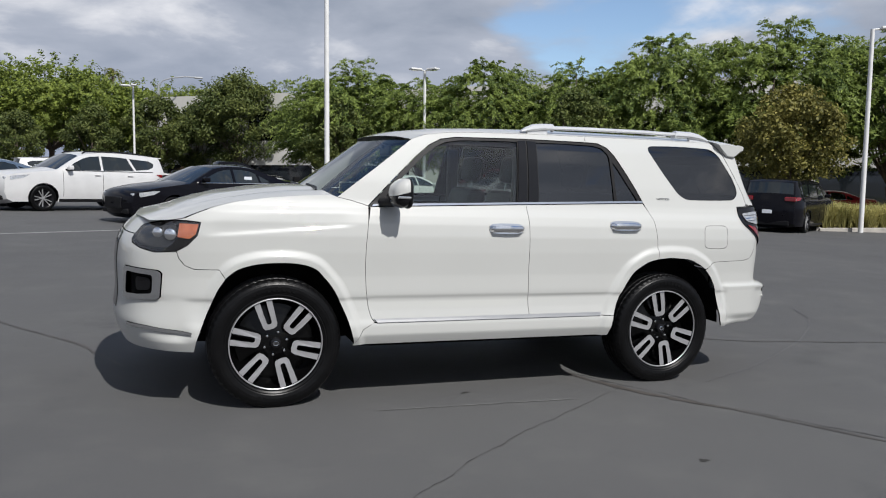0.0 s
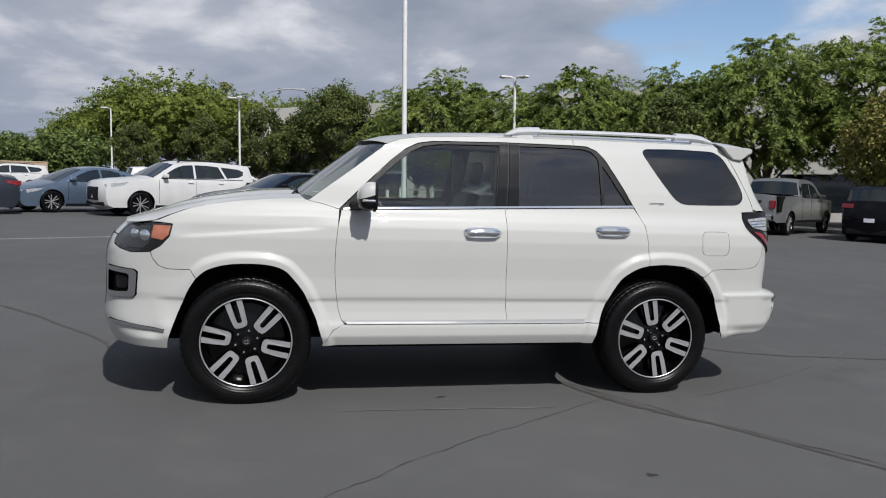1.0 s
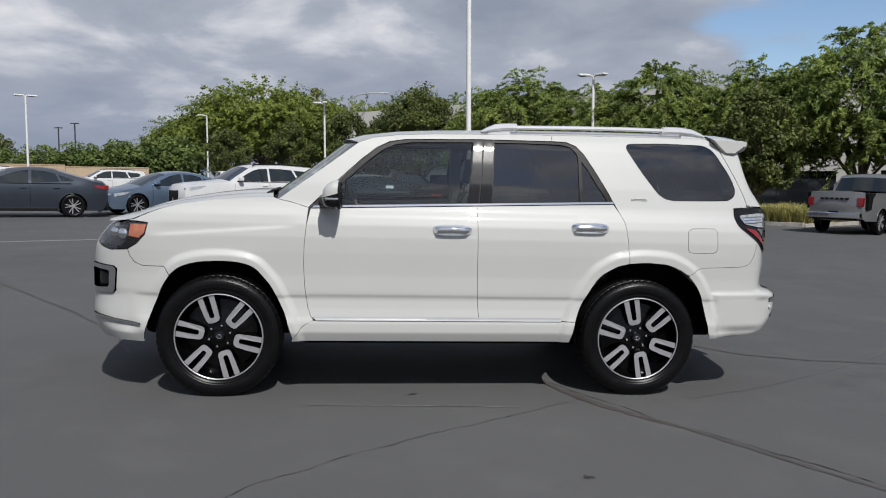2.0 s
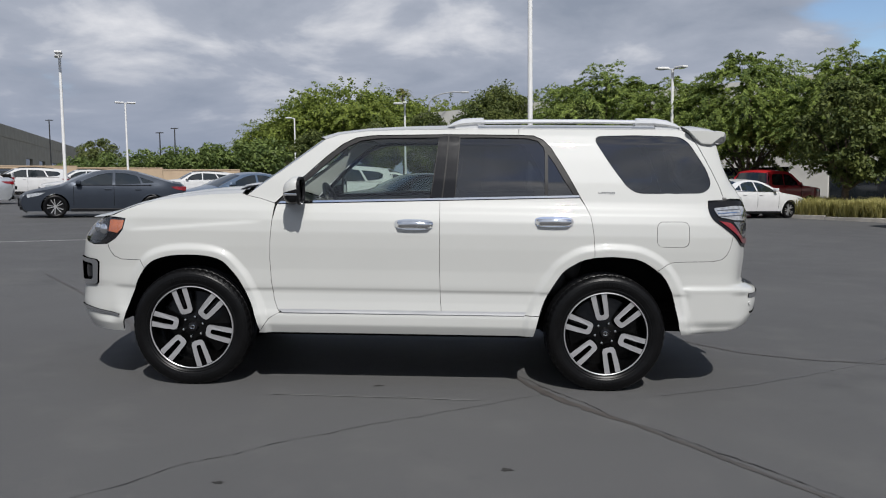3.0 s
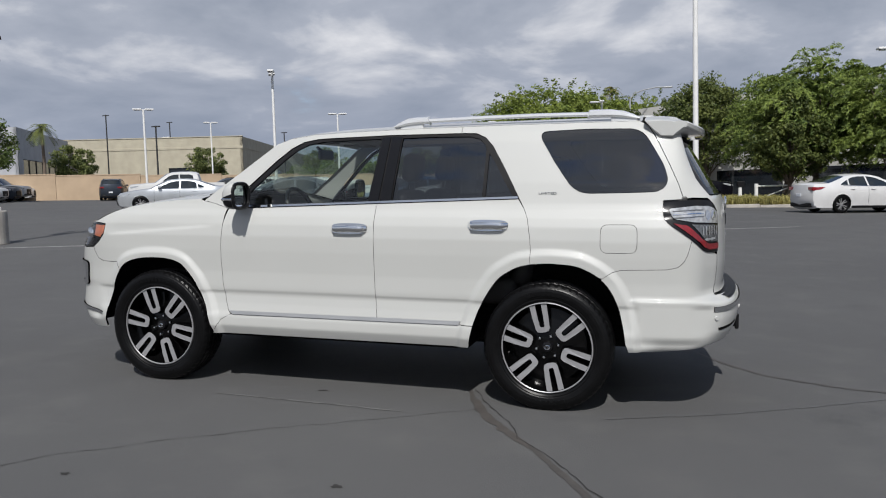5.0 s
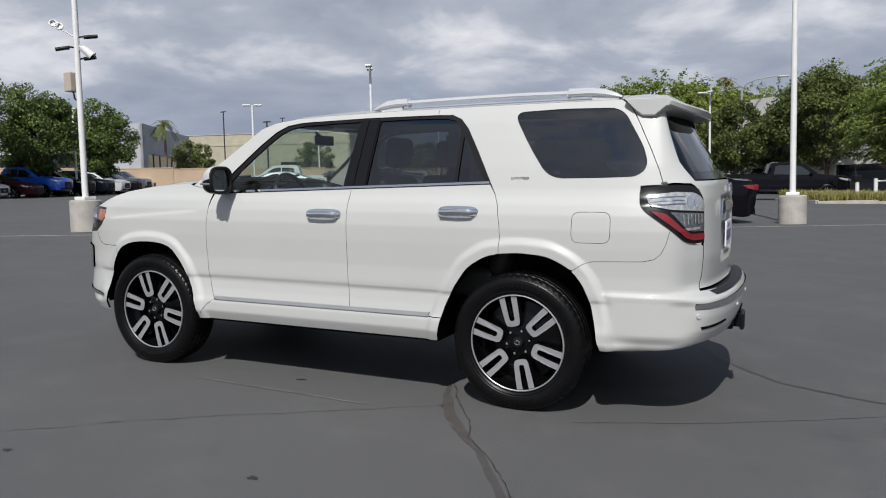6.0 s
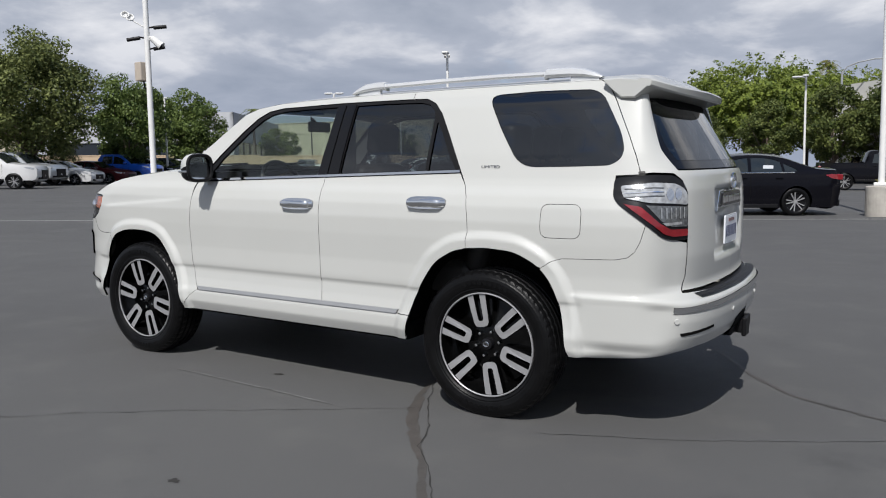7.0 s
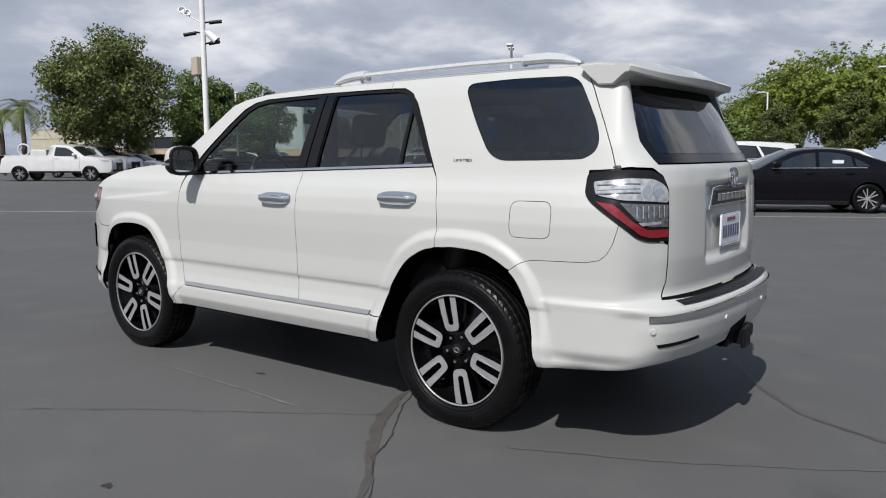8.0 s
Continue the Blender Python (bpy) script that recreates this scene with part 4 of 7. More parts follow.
def hero_wheel(car):
    """One wheel, hub at the origin, outer face towards -y."""
    n, prof = 80, []
    half = [(0.283, -0.098), (0.290, -0.110), (0.300, -0.1165), (0.306, -0.1155), (0.312, -0.119), (0.335, -0.1245), (0.352, -0.1245), (0.366, -0.121), (0.372, -0.1175), (0.380, -0.114), (0.389, -0.106), (0.396, -0.094), (0.3985, -0.088), (0.392, -0.084),
            (0.392, -0.078), (0.4005, -0.074), (0.402, -0.045), (0.393, -0.042), (0.393, -0.035), (0.402, -0.032), (0.4025, -0.006), (0.394, -0.004)]
    prof = half + [(r, -h) for r, h in half[::-1]]
    verts, faces = [], []
    k = len(prof)
    for i in range(n * 2):
        a = math.pi * i / n
        notch = i % 3 == 0
        for j, (r, h) in enumerate(prof):
            hh = abs(h)
            if notch and 0.07 < hh < 0.112 and r > 0.385:
                r -= 0.0035
            elif notch and r > 0.399 and 0.03 < hh:
                r -= 0.002
            verts.append((r * math.cos(a + (0.01 if hh < 0.07 else 0)), h, r * math.sin(a + (0.01 if hh < 0.07 else 0))))
    for i in range(n * 2):
        i2 = (i + 1) % (n * 2)
        faces += [(i * k + j, i * k + j + 1, i2 * k + j + 1, i2 * k + j) for j in range(k - 1)]
    rim = part("wheel", lathe([(0.284, -0.09), (0.2735, -0.102), (0.268, -0.09), (0.262, -0.04), (0.235, -0.012), (0.17, -0.020), (0.09, -0.058), (0.0, -0.058)], 64), M_WHEELBLACK, car, "gloss black alloy wheel", smooth=True)
    part("tyre", (verts, faces), M_TYRE, rim, "black road tyre")
    part("rim_lip", lathe([(0.2735, -0.100), (0.2745, -0.1065), (0.2775, -0.1085), (0.2815, -0.107), (0.2835, -0.100)], 96), M_ALLOY, rim, "machined rim edge", smooth=True)
    marks = bmesh.new()
    rnd = random.Random(5)
    for base in (95, 275):
        for q in range(9):
            a = radians(base - 22 + q * 5.2)
            h = rnd.uniform(0.010, 0.014)
            marks = box(-0.009, -0.0012, -h, 0.009, 0.0012, h, 0, m=Matrix.Translation((0.338 * math.cos(a), -0.1253, 0.338 * math.sin(a))) @ Matrix.Rotation(-a + math.pi / 2, 4, "Y"), bm=marks)
    tagged(part("sidewall_lettering", marks, M_TYRE, rim), kind="stuff")
    u_shape = [(-0.054, 0.267), (-0.0190, 0.2725), (-0.0175, 0.20), (-0.0155, 0.138), (-0.009, 0.129), (0.009, 0.129), (0.0155, 0.138), (0.0175, 0.20), (0.0190, 0.2725), (0.054, 0.267),
               (0.050, 0.19), (0.0435, 0.118), (0.035, 0.102), (0.016, 0.096), (-0.016, 0.096), (-0.035, 0.102), (-0.0435, 0.118), (-0.050, 0.19)]
    spoke = None
    for i in range(6):
        ang = radians(-12 + 60 * i)
        rot = Matrix.Rotation(math.pi / 2 - ang, 4, "Y")
        if spoke is None:
            bm = bmesh.new()
            vs = [bm.verts.new((x, -0.098 + 0.16 * max(0, 0.2 - z) ** 2 * 2 + 0.03 * max(0, 0.16 - z), z)) for x, z in u_shape]
            f = bm.faces.new(vs)
            r = bmesh.ops.extrude_face_region(bm, geom=[f])
            bmesh.ops.translate(bm, vec=(0, 0.035, 0), verts=[g for g in r["geom"] if isinstance(g, bmesh.types.BMVert)])
            bmesh.ops.recalc_face_normals(bm, faces=bm.faces)
            for g in bm.faces:
                g.material_index = 0 if g.calc_center_median().y < -0.085 and abs(g.normal.y) > 0.5 else 1
            spoke = part("spoke", bm, [M_ALLOY, M_WHEELBLACK], rim, "machined twin-bar spoke")
            spoke.matrix_basis = rot
        else:
            o = new("spoke", spoke.data)
            o.parent, o.matrix_basis = rim, rot
            tagged(o, "machined twin-bar spoke")
    part("hub_cap", lathe([(0.0, -0.089), (0.022, -0.0885), (0.030, -0.085), (0.034, -0.076), (0.036, -0.055)], 32), M_GLOSSBLACK, rim, smooth=True)
    em = joined(tube([(0.017 * math.cos(t), -0.090, 0.0125 * math.sin(t)) for t in np.linspace(0, 2 * math.pi, 24, endpoint=False)], 0.0022, 6, True),
                tube([(0.007 * math.cos(t), -0.090, 0.0115 * math.sin(t)) for t in np.linspace(0, 2 * math.pi, 20, endpoint=False)], 0.0018, 6, True))
    part("cap_emblem", em, M_CHROME, rim, "small bright oval emblem", smooth=True)
    nut = None
    for i in range(6):
        a = radians(18 + 60 * i)
        m = Matrix.Translation((0.0695 * math.cos(a), -0.056, 0.0695 * math.sin(a)))
        if nut is None:
            nut = part("lug_nut", joined(lathe([(0.0, -0.022), (0.007, -0.021), (0.010, -0.014), (0.0105, 0.0)], 12), lathe([(0.014, 0.001), (0.0145, -0.006)], 16)), M_CHROME, rim, smooth=True)
        else:
            o = new("lug_nut", nut.data)
            o.parent = rim
            o.matrix_basis = m
            continue
        nut.matrix_basis = m
    part("brake_disc", joined(lathe([(0.08, 0.0), (0.165, 0.0), (0.165, 0.02), (0.08, 0.02)], 48)), M_ALLOY, rim, smooth=False)
    return rim


def mirror_housing(car, s):
    c = Vector((-0.675, s * 1.005, 1.325))

    def shell(lo):
        bm = bmesh.new()
        bmesh.ops.create_uvsphere(bm, u_segments=40, v_segments=24, radius=1.0)
        for v in bm.verts:
            x, y, z = v.co
            f = (abs(x) ** 3.2 + abs(y) ** 3.2 + abs(z) ** 3.2) ** (-1 / 3.2)
            x, y, z = x * f, y * f, z * f
            taper = 1 - 0.28 * max(-x, 0)
            v.co = (x * 0.066, y * 0.104 * (1 - 0.16 * max(-x, 0)), z * 0.090 * taper + 0.012 * x)
        geom = bm.verts[:] + bm.edges[:] + bm.faces[:]
        bmesh.ops.bisect_plane(bm, geom=geom, plane_co=(0.042, 0, 0), plane_no=(1, 0, 0), clear_outer=True)
        geom = bm.verts[:] + bm.edges[:] + bm.faces[:]
        bmesh.ops.bisect_plane(bm, geom=geom, plane_co=(0, 0, 0.004), plane_no=(-0.30, 0, 1.0), clear_inner=not lo, clear_outer=lo)
        for f in bm.faces:
            f.smooth = True
        bmesh.ops.translate(bm, vec=c, verts=bm.verts)
        return bm

    cap = part("door_mirror", shell(False), M_PEARL, car, "white door mirror cap")
    part("mirror_lower", shell(True), M_GLOSSBLACK, cap, "gloss black lower housing")
    g = bmesh.new()
    bmesh.ops.create_circle(g, cap_ends=True, segments=40, radius=1.0)
    for v in g.verts:
        x, y, _ = v.co
        f = (abs(x) ** 3.4 + abs(y) ** 3.4) ** (-1 / 3.4)
        v.co = (0.038 - 0.10 * s * x * f * 0.090 * -1, x * f * 0.090, y * f * 0.075)
    bmesh.ops.translate(g, vec=c, verts=g.verts)
    part("mirror_glass", g, M_MIRROR, cap, "mirror glass")
    ring = [(0.041 + c.x, c.y + 0.096 * math.copysign(abs(math.cos(t)) ** 0.6, math.cos(t)), c.z + 0.081 * math.copysign(abs(math.sin(t)) ** 0.6, math.sin(t))) for t in np.linspace(0, 2 * math.pi, 48, endpoint=False)]
    part("mirror_rim", tube(ring, 0.0115, 8, True), M_BLACK, cap, smooth=True)
    part("turn_repeater", box(c.x - 0.045, c.y + s * 0.092, c.z - 0.030, c.x + 0.040, c.y + s * 0.106, c.z - 0.014, 0.005), M_CHROME, cap, "bright indicator strip")
    arm = joined(tube([(-0.745, s * 0.835, 1.262), (-0.73, s * 0.88, 1.262), (-0.69, s * 0.95, 1.272)], 0.030, 12))
    part("mirror_arm", arm, M_BLACK, cap, smooth=True)
    sail = [(-0.815, belt(-0.815) + 0.012), (-0.695, belt(-0.69) + 0.012), (-0.708, 1.305), (-0.745, 1.312)]
    part("mirror_sail", panel(sail, side=s, lift=0.002, step=0.03), M_BLACK, cap)


def hero_details(car):
    # wheels
    w = hero_wheel(car)
    w.matrix_basis = pose(-1.395, -0.80, 0.392)
    copy_thing(w, pose(1.395, -0.80, 0.392, 0, 6, 0))
    copy_thing(w, pose(-1.395, 0.80, 0.392, 0, 0, 180))
    copy_thing(w, pose(1.395, 0.80, 0.392, 0, 20, 180))
    # underside, liners, cabin floor
    part("underbody", box(-1.95, -0.55, 0.34, 2.10, 0.55, 0.52, 0.04), M_MATTE, car)
    for s in (-1, 1):
        part("sill_liner", box(-0.90, s * 0.60, 0.352, 0.90, s * 0.895, 0.45, 0.02), M_MATTE, car)
    part("engine_bay", box(-2.12, -0.62, 0.40, -1.0, 0.62, 1.12, 0.05), M_MATTE, car)
    part("transfer_case", box(-0.4, -0.3, 0.26, 0.9, 0.25, 0.40, 0.05, bm=box(1.25, -0.66, 0.30, 1.55, 0.66, 0.46, 0.08)), M_MATTE, car)
    part("exhaust_pipe", tube([(-0.3, 0.35, 0.30), (1.0, 0.38, 0.32), (1.9, 0.55, 0.36), (2.32, 0.62, 0.38)], 0.035, 12), M_ALLOY, car, smooth=True)
    for x0, top in ((-1.395, 0.515), (1.395, 0.545)):
        for s in (-1, 1):
            v, f = [], []
            for i in range(33):
                a = radians(2 + 176 * i / 32)
                for y in (0.835, 0.62, 0.56):
                    rr = top if y > 0.6 else 0.30
                    v.append((x0 + rr * math.cos(a), s * y, 0.392 + rr * math.sin(a)))
            for i in range(32):
                for j in range(2):
                    f.append((i * 3 + j, i * 3 + j + 1, (i + 1) * 3 + j + 1, (i + 1) * 3 + j))
            v.append((x0, s * 0.56, 0.45))
            c0 = len(v) - 1
            f += [(i * 3 + 2, (i + 1) * 3 + 2, c0) for i in range(32)]
            part("wheel_arch_liner", (v, f), M_MATTE, car)
    for x0, x1, w in ((-0.88, 0.84, 0.84), (0.84, 1.93, 0.62), (1.93, 2.18, 0.81), (2.18, 2.36, 0.68)):
        part("cabin_floor", box(x0, -w, 0.50, x1, w, 0.58, 0.01), M_MATTE, car)
    for s in (-1, 1):
        part("door_trim", box(-0.86, s * 0.80, 0.55, 0.86, s * 0.83, 1.215, 0.01), M_SEAT, car)
        part("cargo_trim", box(1.05, s * 0.76, 0.98, 2.20, s * 0.79, 1.315, 0.01), M_SEAT, car)
        part("pillar_trim", box(0.25, s * 0.62, 1.20, 0.34, s * 0.66, 1.66, 0.01), M_TRIMIN, car)
    part("headliner", box(-0.35, -0.60, 1.705, 1.95, 0.60, 1.715, 0.004), M_TRIMIN, car, "pale grey headliner")
    part("dashboard", box(-1.02, -0.76, 0.80, -0.66, 0.76, 1.19, 0.07, 4), M_SEAT, car, "dark dashboard")
    part("dash_hood", box(-0.80, -0.60, 1.14, -0.62, -0.18, 1.235, 0.04, 3), M_SEAT, car)
    part("centre_console", box(-0.66, -0.13, 0.60, 0.35, 0.13, 0.92, 0.04, 3), M_SEAT, car)
    wm = pose(-0.50, -0.38, 1.185, 0, 66, 0)
    ring = tube([(0.19 * math.cos(t), 0.19 * math.sin(t), 0) for t in np.linspace(0, 2 * math.pi, 40, endpoint=False)], 0.016, 10, True)
    sw = part("steering_wheel", moved(ring, wm), M_SEAT, car, "black steering wheel", smooth=True)
    hub = box(-0.055, -0.075, -0.03, 0.055, 0.075, 0.02, 0.02, 3)
    hub = box(-0.012, -0.18, -0.01, 0.03, 0.18, 0.01, 0.006, 2, bm=hub)
    hub = box(0.03, -0.015, -0.01, 0.18, 0.015, 0.01, 0.006, 2, bm=hub)
    bmesh.ops.transform(hub, matrix=wm, verts=hub.verts)
    part("steering_hub", hub, M_SEAT, sw)

    def seat(y, x, w, rear=False):
        m = Matrix.Translation((x, y, 0))
        base = part("seat", box(-0.30, -w, 0.60, 0.22, w, 0.80, 0.06, 4, m=m), M_SEAT, car, "dark leather seat", smooth=True)
        back = box(0, -w, 0, 0.15, w, 0.64, 0.06, 4, m=m @ pose(0.14, 0, 0.74, 0, 14, 0))
        part("seat_back", back, M_SEAT, base, smooth=True)
        for hy in ((0,) if not rear else (-0.42, 0, 0.42)):
            hr = box(0, -0.13, 0, 0.10, 0.13, 0.20, 0.045, 4, m=m @ pose(0.325, hy, 1.41 if not rear else 1.38, 0, 8, 0))
            part("headrest", hr, M_SEAT, base, smooth=True)
            posts = box(0.045, -0.06, -0.07, 0.055, -0.05, 0.02, 0, m=m @ pose(0.325, hy, 1.41 if not rear else 1.38, 0, 8, 0))
            posts = box(0.045, 0.05, -0.07, 0.055, 0.06, 0.02, 0, m=m @ pose(0.325, hy, 1.41 if not rear else 1.38, 0, 8, 0), bm=posts)
            part("headrest_post", posts, M_CHROME, base)

    seat(-0.38, -0.02, 0.25)
    seat(0.38, -0.02, 0.25)
    seat(0.0, 0.95, 0.66, True)
    rv = part("inner_mirror", box(-0.50, -0.12, 1.575, -0.475, 0.12, 1.650, 0.012, 3), M_TRIMIN, car, "black rear-view mirror", smooth=True)
    part("mirror_stem", tube([(-0.50, 0, 1.63), (-0.56, 0, 1.675)], 0.012, 8), M_BLACK, rv)
    for s in (-1, 1):
        part("sun_visor", box(-0.42, s * 0.18, 1.685, -0.28, s * 0.55, 1.70, 0.006), M_TRIMIN, car)
    part("window_sticker", box(-0.985, -0.52, 1.335, -0.945, -0.44, 1.337, 0.0, m=Matrix.Identity(4)), M_PAPER, car, "small pale sticker inside the windscreen")
    # mirrors, handles
    for s in (-1, 1):
        mirror_housing(car, s)
        for x0, z0 in ((-0.016, 1.110), (0.912, 1.140)):
            y0 = abs(skin([x0 + 0.12], [z0])[0][1])
            pts = [(x0, s * (y0 + 0.004), z0), (x0 + 0.02, s * (y0 + 0.034), z0), (x0 + 0.12, s * (y0 + 0.040), z0 + 0.002), (x0 + 0.205, s * (y0 + 0.034), z0), (x0 + 0.235, s * (y0 + 0.004), z0)]
            v, f = tube(resample(pts, 0.02, closed=False).tolist(), 0.012, 12)
            v = [(p[0], p[1], z0 + (p[2] - z0) * 1.75) for p in v]
            h = part("door_handle", (v, f), M_CHROME, car, "chrome door handle", smooth=True)
            cup = [(x0 + 0.115 + 0.128 * math.copysign(abs(math.cos(t)) ** 0.6, math.cos(t)), z0 + 0.034 * math.copysign(abs(math.sin(t)) ** 0.6, math.sin(t))) for t in np.linspace(0, 2 * math.pi, 32, endpoint=False)]
            part("handle_bezel", panel(cup, gap=0, lift=0.003, step=0.02, edge=0.012, side=s, depth=0.006), M_CHROME, h)
            if x0 < 0.5:
                part("key_lock", box(x0 + 0.200, s * (y0 + 0.008), z0 - 0.014, x0 + 0.228, s * (y0 + 0.034), z0 + 0.014, 0.008, 3), M_CHROME, h)
        # badge on the rear pillar
        tx = text_mesh("LIMITED", 0.020, 0.001)
        bmesh.ops.transform(tx, matrix=Matrix.Diagonal((1.55, 1, 1, 1)), verts=tx.verts)
        p0 = skin([1.385], [1.334], 0.003)[0]
        bmesh.ops.transform(tx, matrix=pose(p0[0], s * abs(p0[1]), p0[2], 90 - s * 14 * -1 if s > 0 else 76, 0, 0 if s < 0 else 180), verts=tx.verts)
        part("trim_badge", tx, M_DARKCHROME, car, "LIMITED badge in dark chrome letters")
    # tail: emblem, garnish, plate, step pad, reflectors, tow hitch
    xh, xe = 2.436, 2.449
    em = joined(tube([(xe, 0.062 * math.cos(t), 1.247 + 0.043 * math.sin(t)) for t in np.linspace(0, 2 * math.pi, 40, endpoint=False)], 0.007, 8, True),
                tube([(xe, 0.024 * math.cos(t), 1.247 + 0.040 * math.sin(t)) for t in np.linspace(0, 2 * math.pi, 32, endpoint=False)], 0.006, 8, True),
                tube([(xe, 0.040 * math.cos(t), 1.268 + 0.018 * math.sin(t)) for t in np.linspace(0, 2 * math.pi, 32, endpoint=False)], 0.005, 8, True))
    part("tailgate_emblem", em, M_CHROME, car, "bright oval emblem", smooth=True)
    def trapeze(pts, x0, x1, bev=0.004):
        bm = bmesh.new()
        f = bm.faces.new([bm.verts.new((x0, y, z)) for y, z in pts])
        r = bmesh.ops.extrude_face_region(bm, geom=[f])
        bmesh.ops.translate(bm, vec=(x1 - x0, 0, 0), verts=[q for q in r["geom"] if isinstance(q, bmesh.types.BMVert)])
        bmesh.ops.recalc_face_normals(bm, faces=bm.faces)
        bmesh.ops.bevel(bm, geom=bm.edges[:], offset=bev, segments=2, affect="EDGES", profile=0.5)
        return bm

    gn = part("tailgate_garnish", trapeze([(-0.305, 1.100), (-0.297, 1.095), (-0.27, 1.115), (0.27, 1.115), (0.297, 1.095), (0.305, 1.100), (0.255, 1.205), (0.18, 1.212), (-0.18, 1.212), (-0.255, 1.205)], xh - 0.045, xh - 0.0005), M_CHROME, car, "chrome garnish over the plate")
    part("garnish_insert", trapeze([(-0.262, 1.122), (0.262, 1.122), (0.234, 1.192), (0.17, 1.198), (-0.17, 1.198), (-0.234, 1.192)], xh - 0.02, xh + 0.008), M_GLOSSBLACK, gn)
    for i in range(7):
        y = -0.198 + i * 0.066
        part("name_bar", box(xh + 0.006, y - 0.024, 1.138, xh + 0.013, y + 0.024, 1.174, 0.003), M_CHROME, gn, "plain bright bar in place of a letter")
    pl = part("number_plate", box(xh + 0.003, -0.152, 0.915, xh + 0.011, 0.152, 1.068, 0.008, 2), M_PAPER, car, "white number plate with plain bars")
    for i in range(7):
        y = -0.115 + i * 0.0383
        part("plate_bar", box(xh + 0.009, y - 0.013, 0.952, xh + 0.0125, y + 0.013, 1.012, 0.0), M_PLATEINK, pl)
    part("plate_bar_top", box(xh + 0.009, -0.065, 1.032, xh + 0.0125, 0.065, 1.050, 0.0), M_RED, pl)
    for s in (-1, 1):
        u = np.linspace(u_at_y(-0.66), U1, 24)
        outer, inner = skin(u, np.full_like(u, 0.700), -0.006), skin(u, np.full_like(u, 0.735), -0.01)
        v, f = [], []
        for i in range(len(u)):
            for k in range(6):
                t = k / 5
                p = outer[i] * (1 - t) + inner[i] * t
                v.append((p[0], -s * p[1] if s > 0 else p[1], 0.712 + 0.010 * t + (0.003 if k % 2 and 0 < k < 5 else 0)))
        for i in range(len(u) - 1):
            for k in range(5):
                q = (i * 6 + k, i * 6 + k + 1, (i + 1) * 6 + k + 1, (i + 1) * 6 + k)
                f.append(q if s > 0 else q[::-1])
        part("bumper_step_pad", (v, f), M_BLACK, car, "black ribbed plastic step pad")
        ua = u_at_y(-0.83)
        part("bumper_bright_strip", panel([(ua, 0.672), (ua + 0.2, 0.680), (U1, 0.688), (U1, 0.660), (ua + 0.2, 0.650), (ua, 0.642)], lift=0.006, step=0.02, depth=0.01, side=s), M_CHROME, car, "chrome strip along the rear bumper")
        part("bumper_slot", panel([(ua + 0.04, 0.545), (ua + 0.30, 0.560), (ua + 0.31, 0.548), (ua + 0.05, 0.530)], lift=0.003, gap=0, step=0.02, depth=0.01, side=s), M_MATTE, car)
        for uu, zz in ((ua + 0.02, 0.605), (U1 - 0.30, 0.60)):
            p = skin([uu], [zz], 0.002)[0]
            nrm = skin_normal(np.array([uu]), np.array([zz]))[0]
            nrm = Vector((nrm[0], nrm[1] * (-1 if s > 0 else 1), nrm[2]))
            m = Matrix.Translation((p[0], -p[1] if s > 0 else p[1], p[2])) @ nrm.to_track_quat("Z", "Y").to_matrix().to_4x4()
            part("parking_sensor", cyl(0.014, 0.012, -0.002, 0.004, 20, m=m), M_PEARL, car)
    hitch = box(2.44, -0.038, 0.415, 2.545, 0.038, 0.490, 0.008)
    hitch = box(2.53, -0.05, 0.400, 2.555, 0.05, 0.505, 0.008, bm=hitch)
    hitch = box(2.44, -0.16, 0.42, 2.50, 0.16, 0.48, 0.01, bm=hitch)
    hitch = box(2.50, 0.055, 0.44, 2.55, 0.105, 0.505, 0.008, bm=hitch)
    part("tow_hitch", hitch, M_BLACK, car, "black tow hitch receiver")
    part("hitch_cover_recess", panel([(U1 - 0.20, 0.53), (U1, 0.56), (U1, 0.42), (U1 - 0.17, 0.42)], lift=0.004, gap=0), M_MATTE, car)
    for s in (-1, 1):
        for uu, zz, rr in ((-2.03, 1.045, 0.040), (-2.13, 1.05, 0.036)):
            p = skin([uu], [zz], -0.004)[0]
            hp = part("headlight_projector", ball(rr, rr * 0.5, rr, m=pose(p[0], s * abs(p[1]), p[2], 0, 0, 30 * s)), M_CHROME, car, "round chrome headlight projector")
    # wipers
    for y0 in (-0.62, 0.02):
        part("wiper_arm", tube([(-1.14 + 0.02, y0, 1.318), (-1.10, y0 + 0.12, 1.335), (-1.09, y0 + 0.48, 1.345)], 0.009, 8), M_BLACK, car)
    part("rear_wiper_cover", ball(0.075, 0.50, 0.04, m=pose(2.15, 0, 1.665, 0, 40, 0), sub=3), M_MATTE, car, "black cover under the spoiler")


def near_lot_marks():
    """Small oil spots."""
    rnd = random.Random(11)
    for cx, cy in ((-0.13, -0.87), (0.64, -2.33), (-0.72, -2.55), (1.9, -2.9), (-2.9, -2.0)):
        n = 14
        pts = [(cx + (0.028 * (1 + 0.5 * rnd.uniform(-1, 1))) * math.cos(2 * math.pi * i / n), cy + 0.018 * (1 + 0.5 * rnd.uniform(-1, 1)) * math.sin(2 * math.pi * i / n)) for i in range(n)]
        tagged(part("oil_spot", ([(x, y, gz(x, y) + 0.003) for x, y in pts], [tuple(range(n))]), M_CRACK), "small dark spot on the asphalt", "stain", kind="structure")


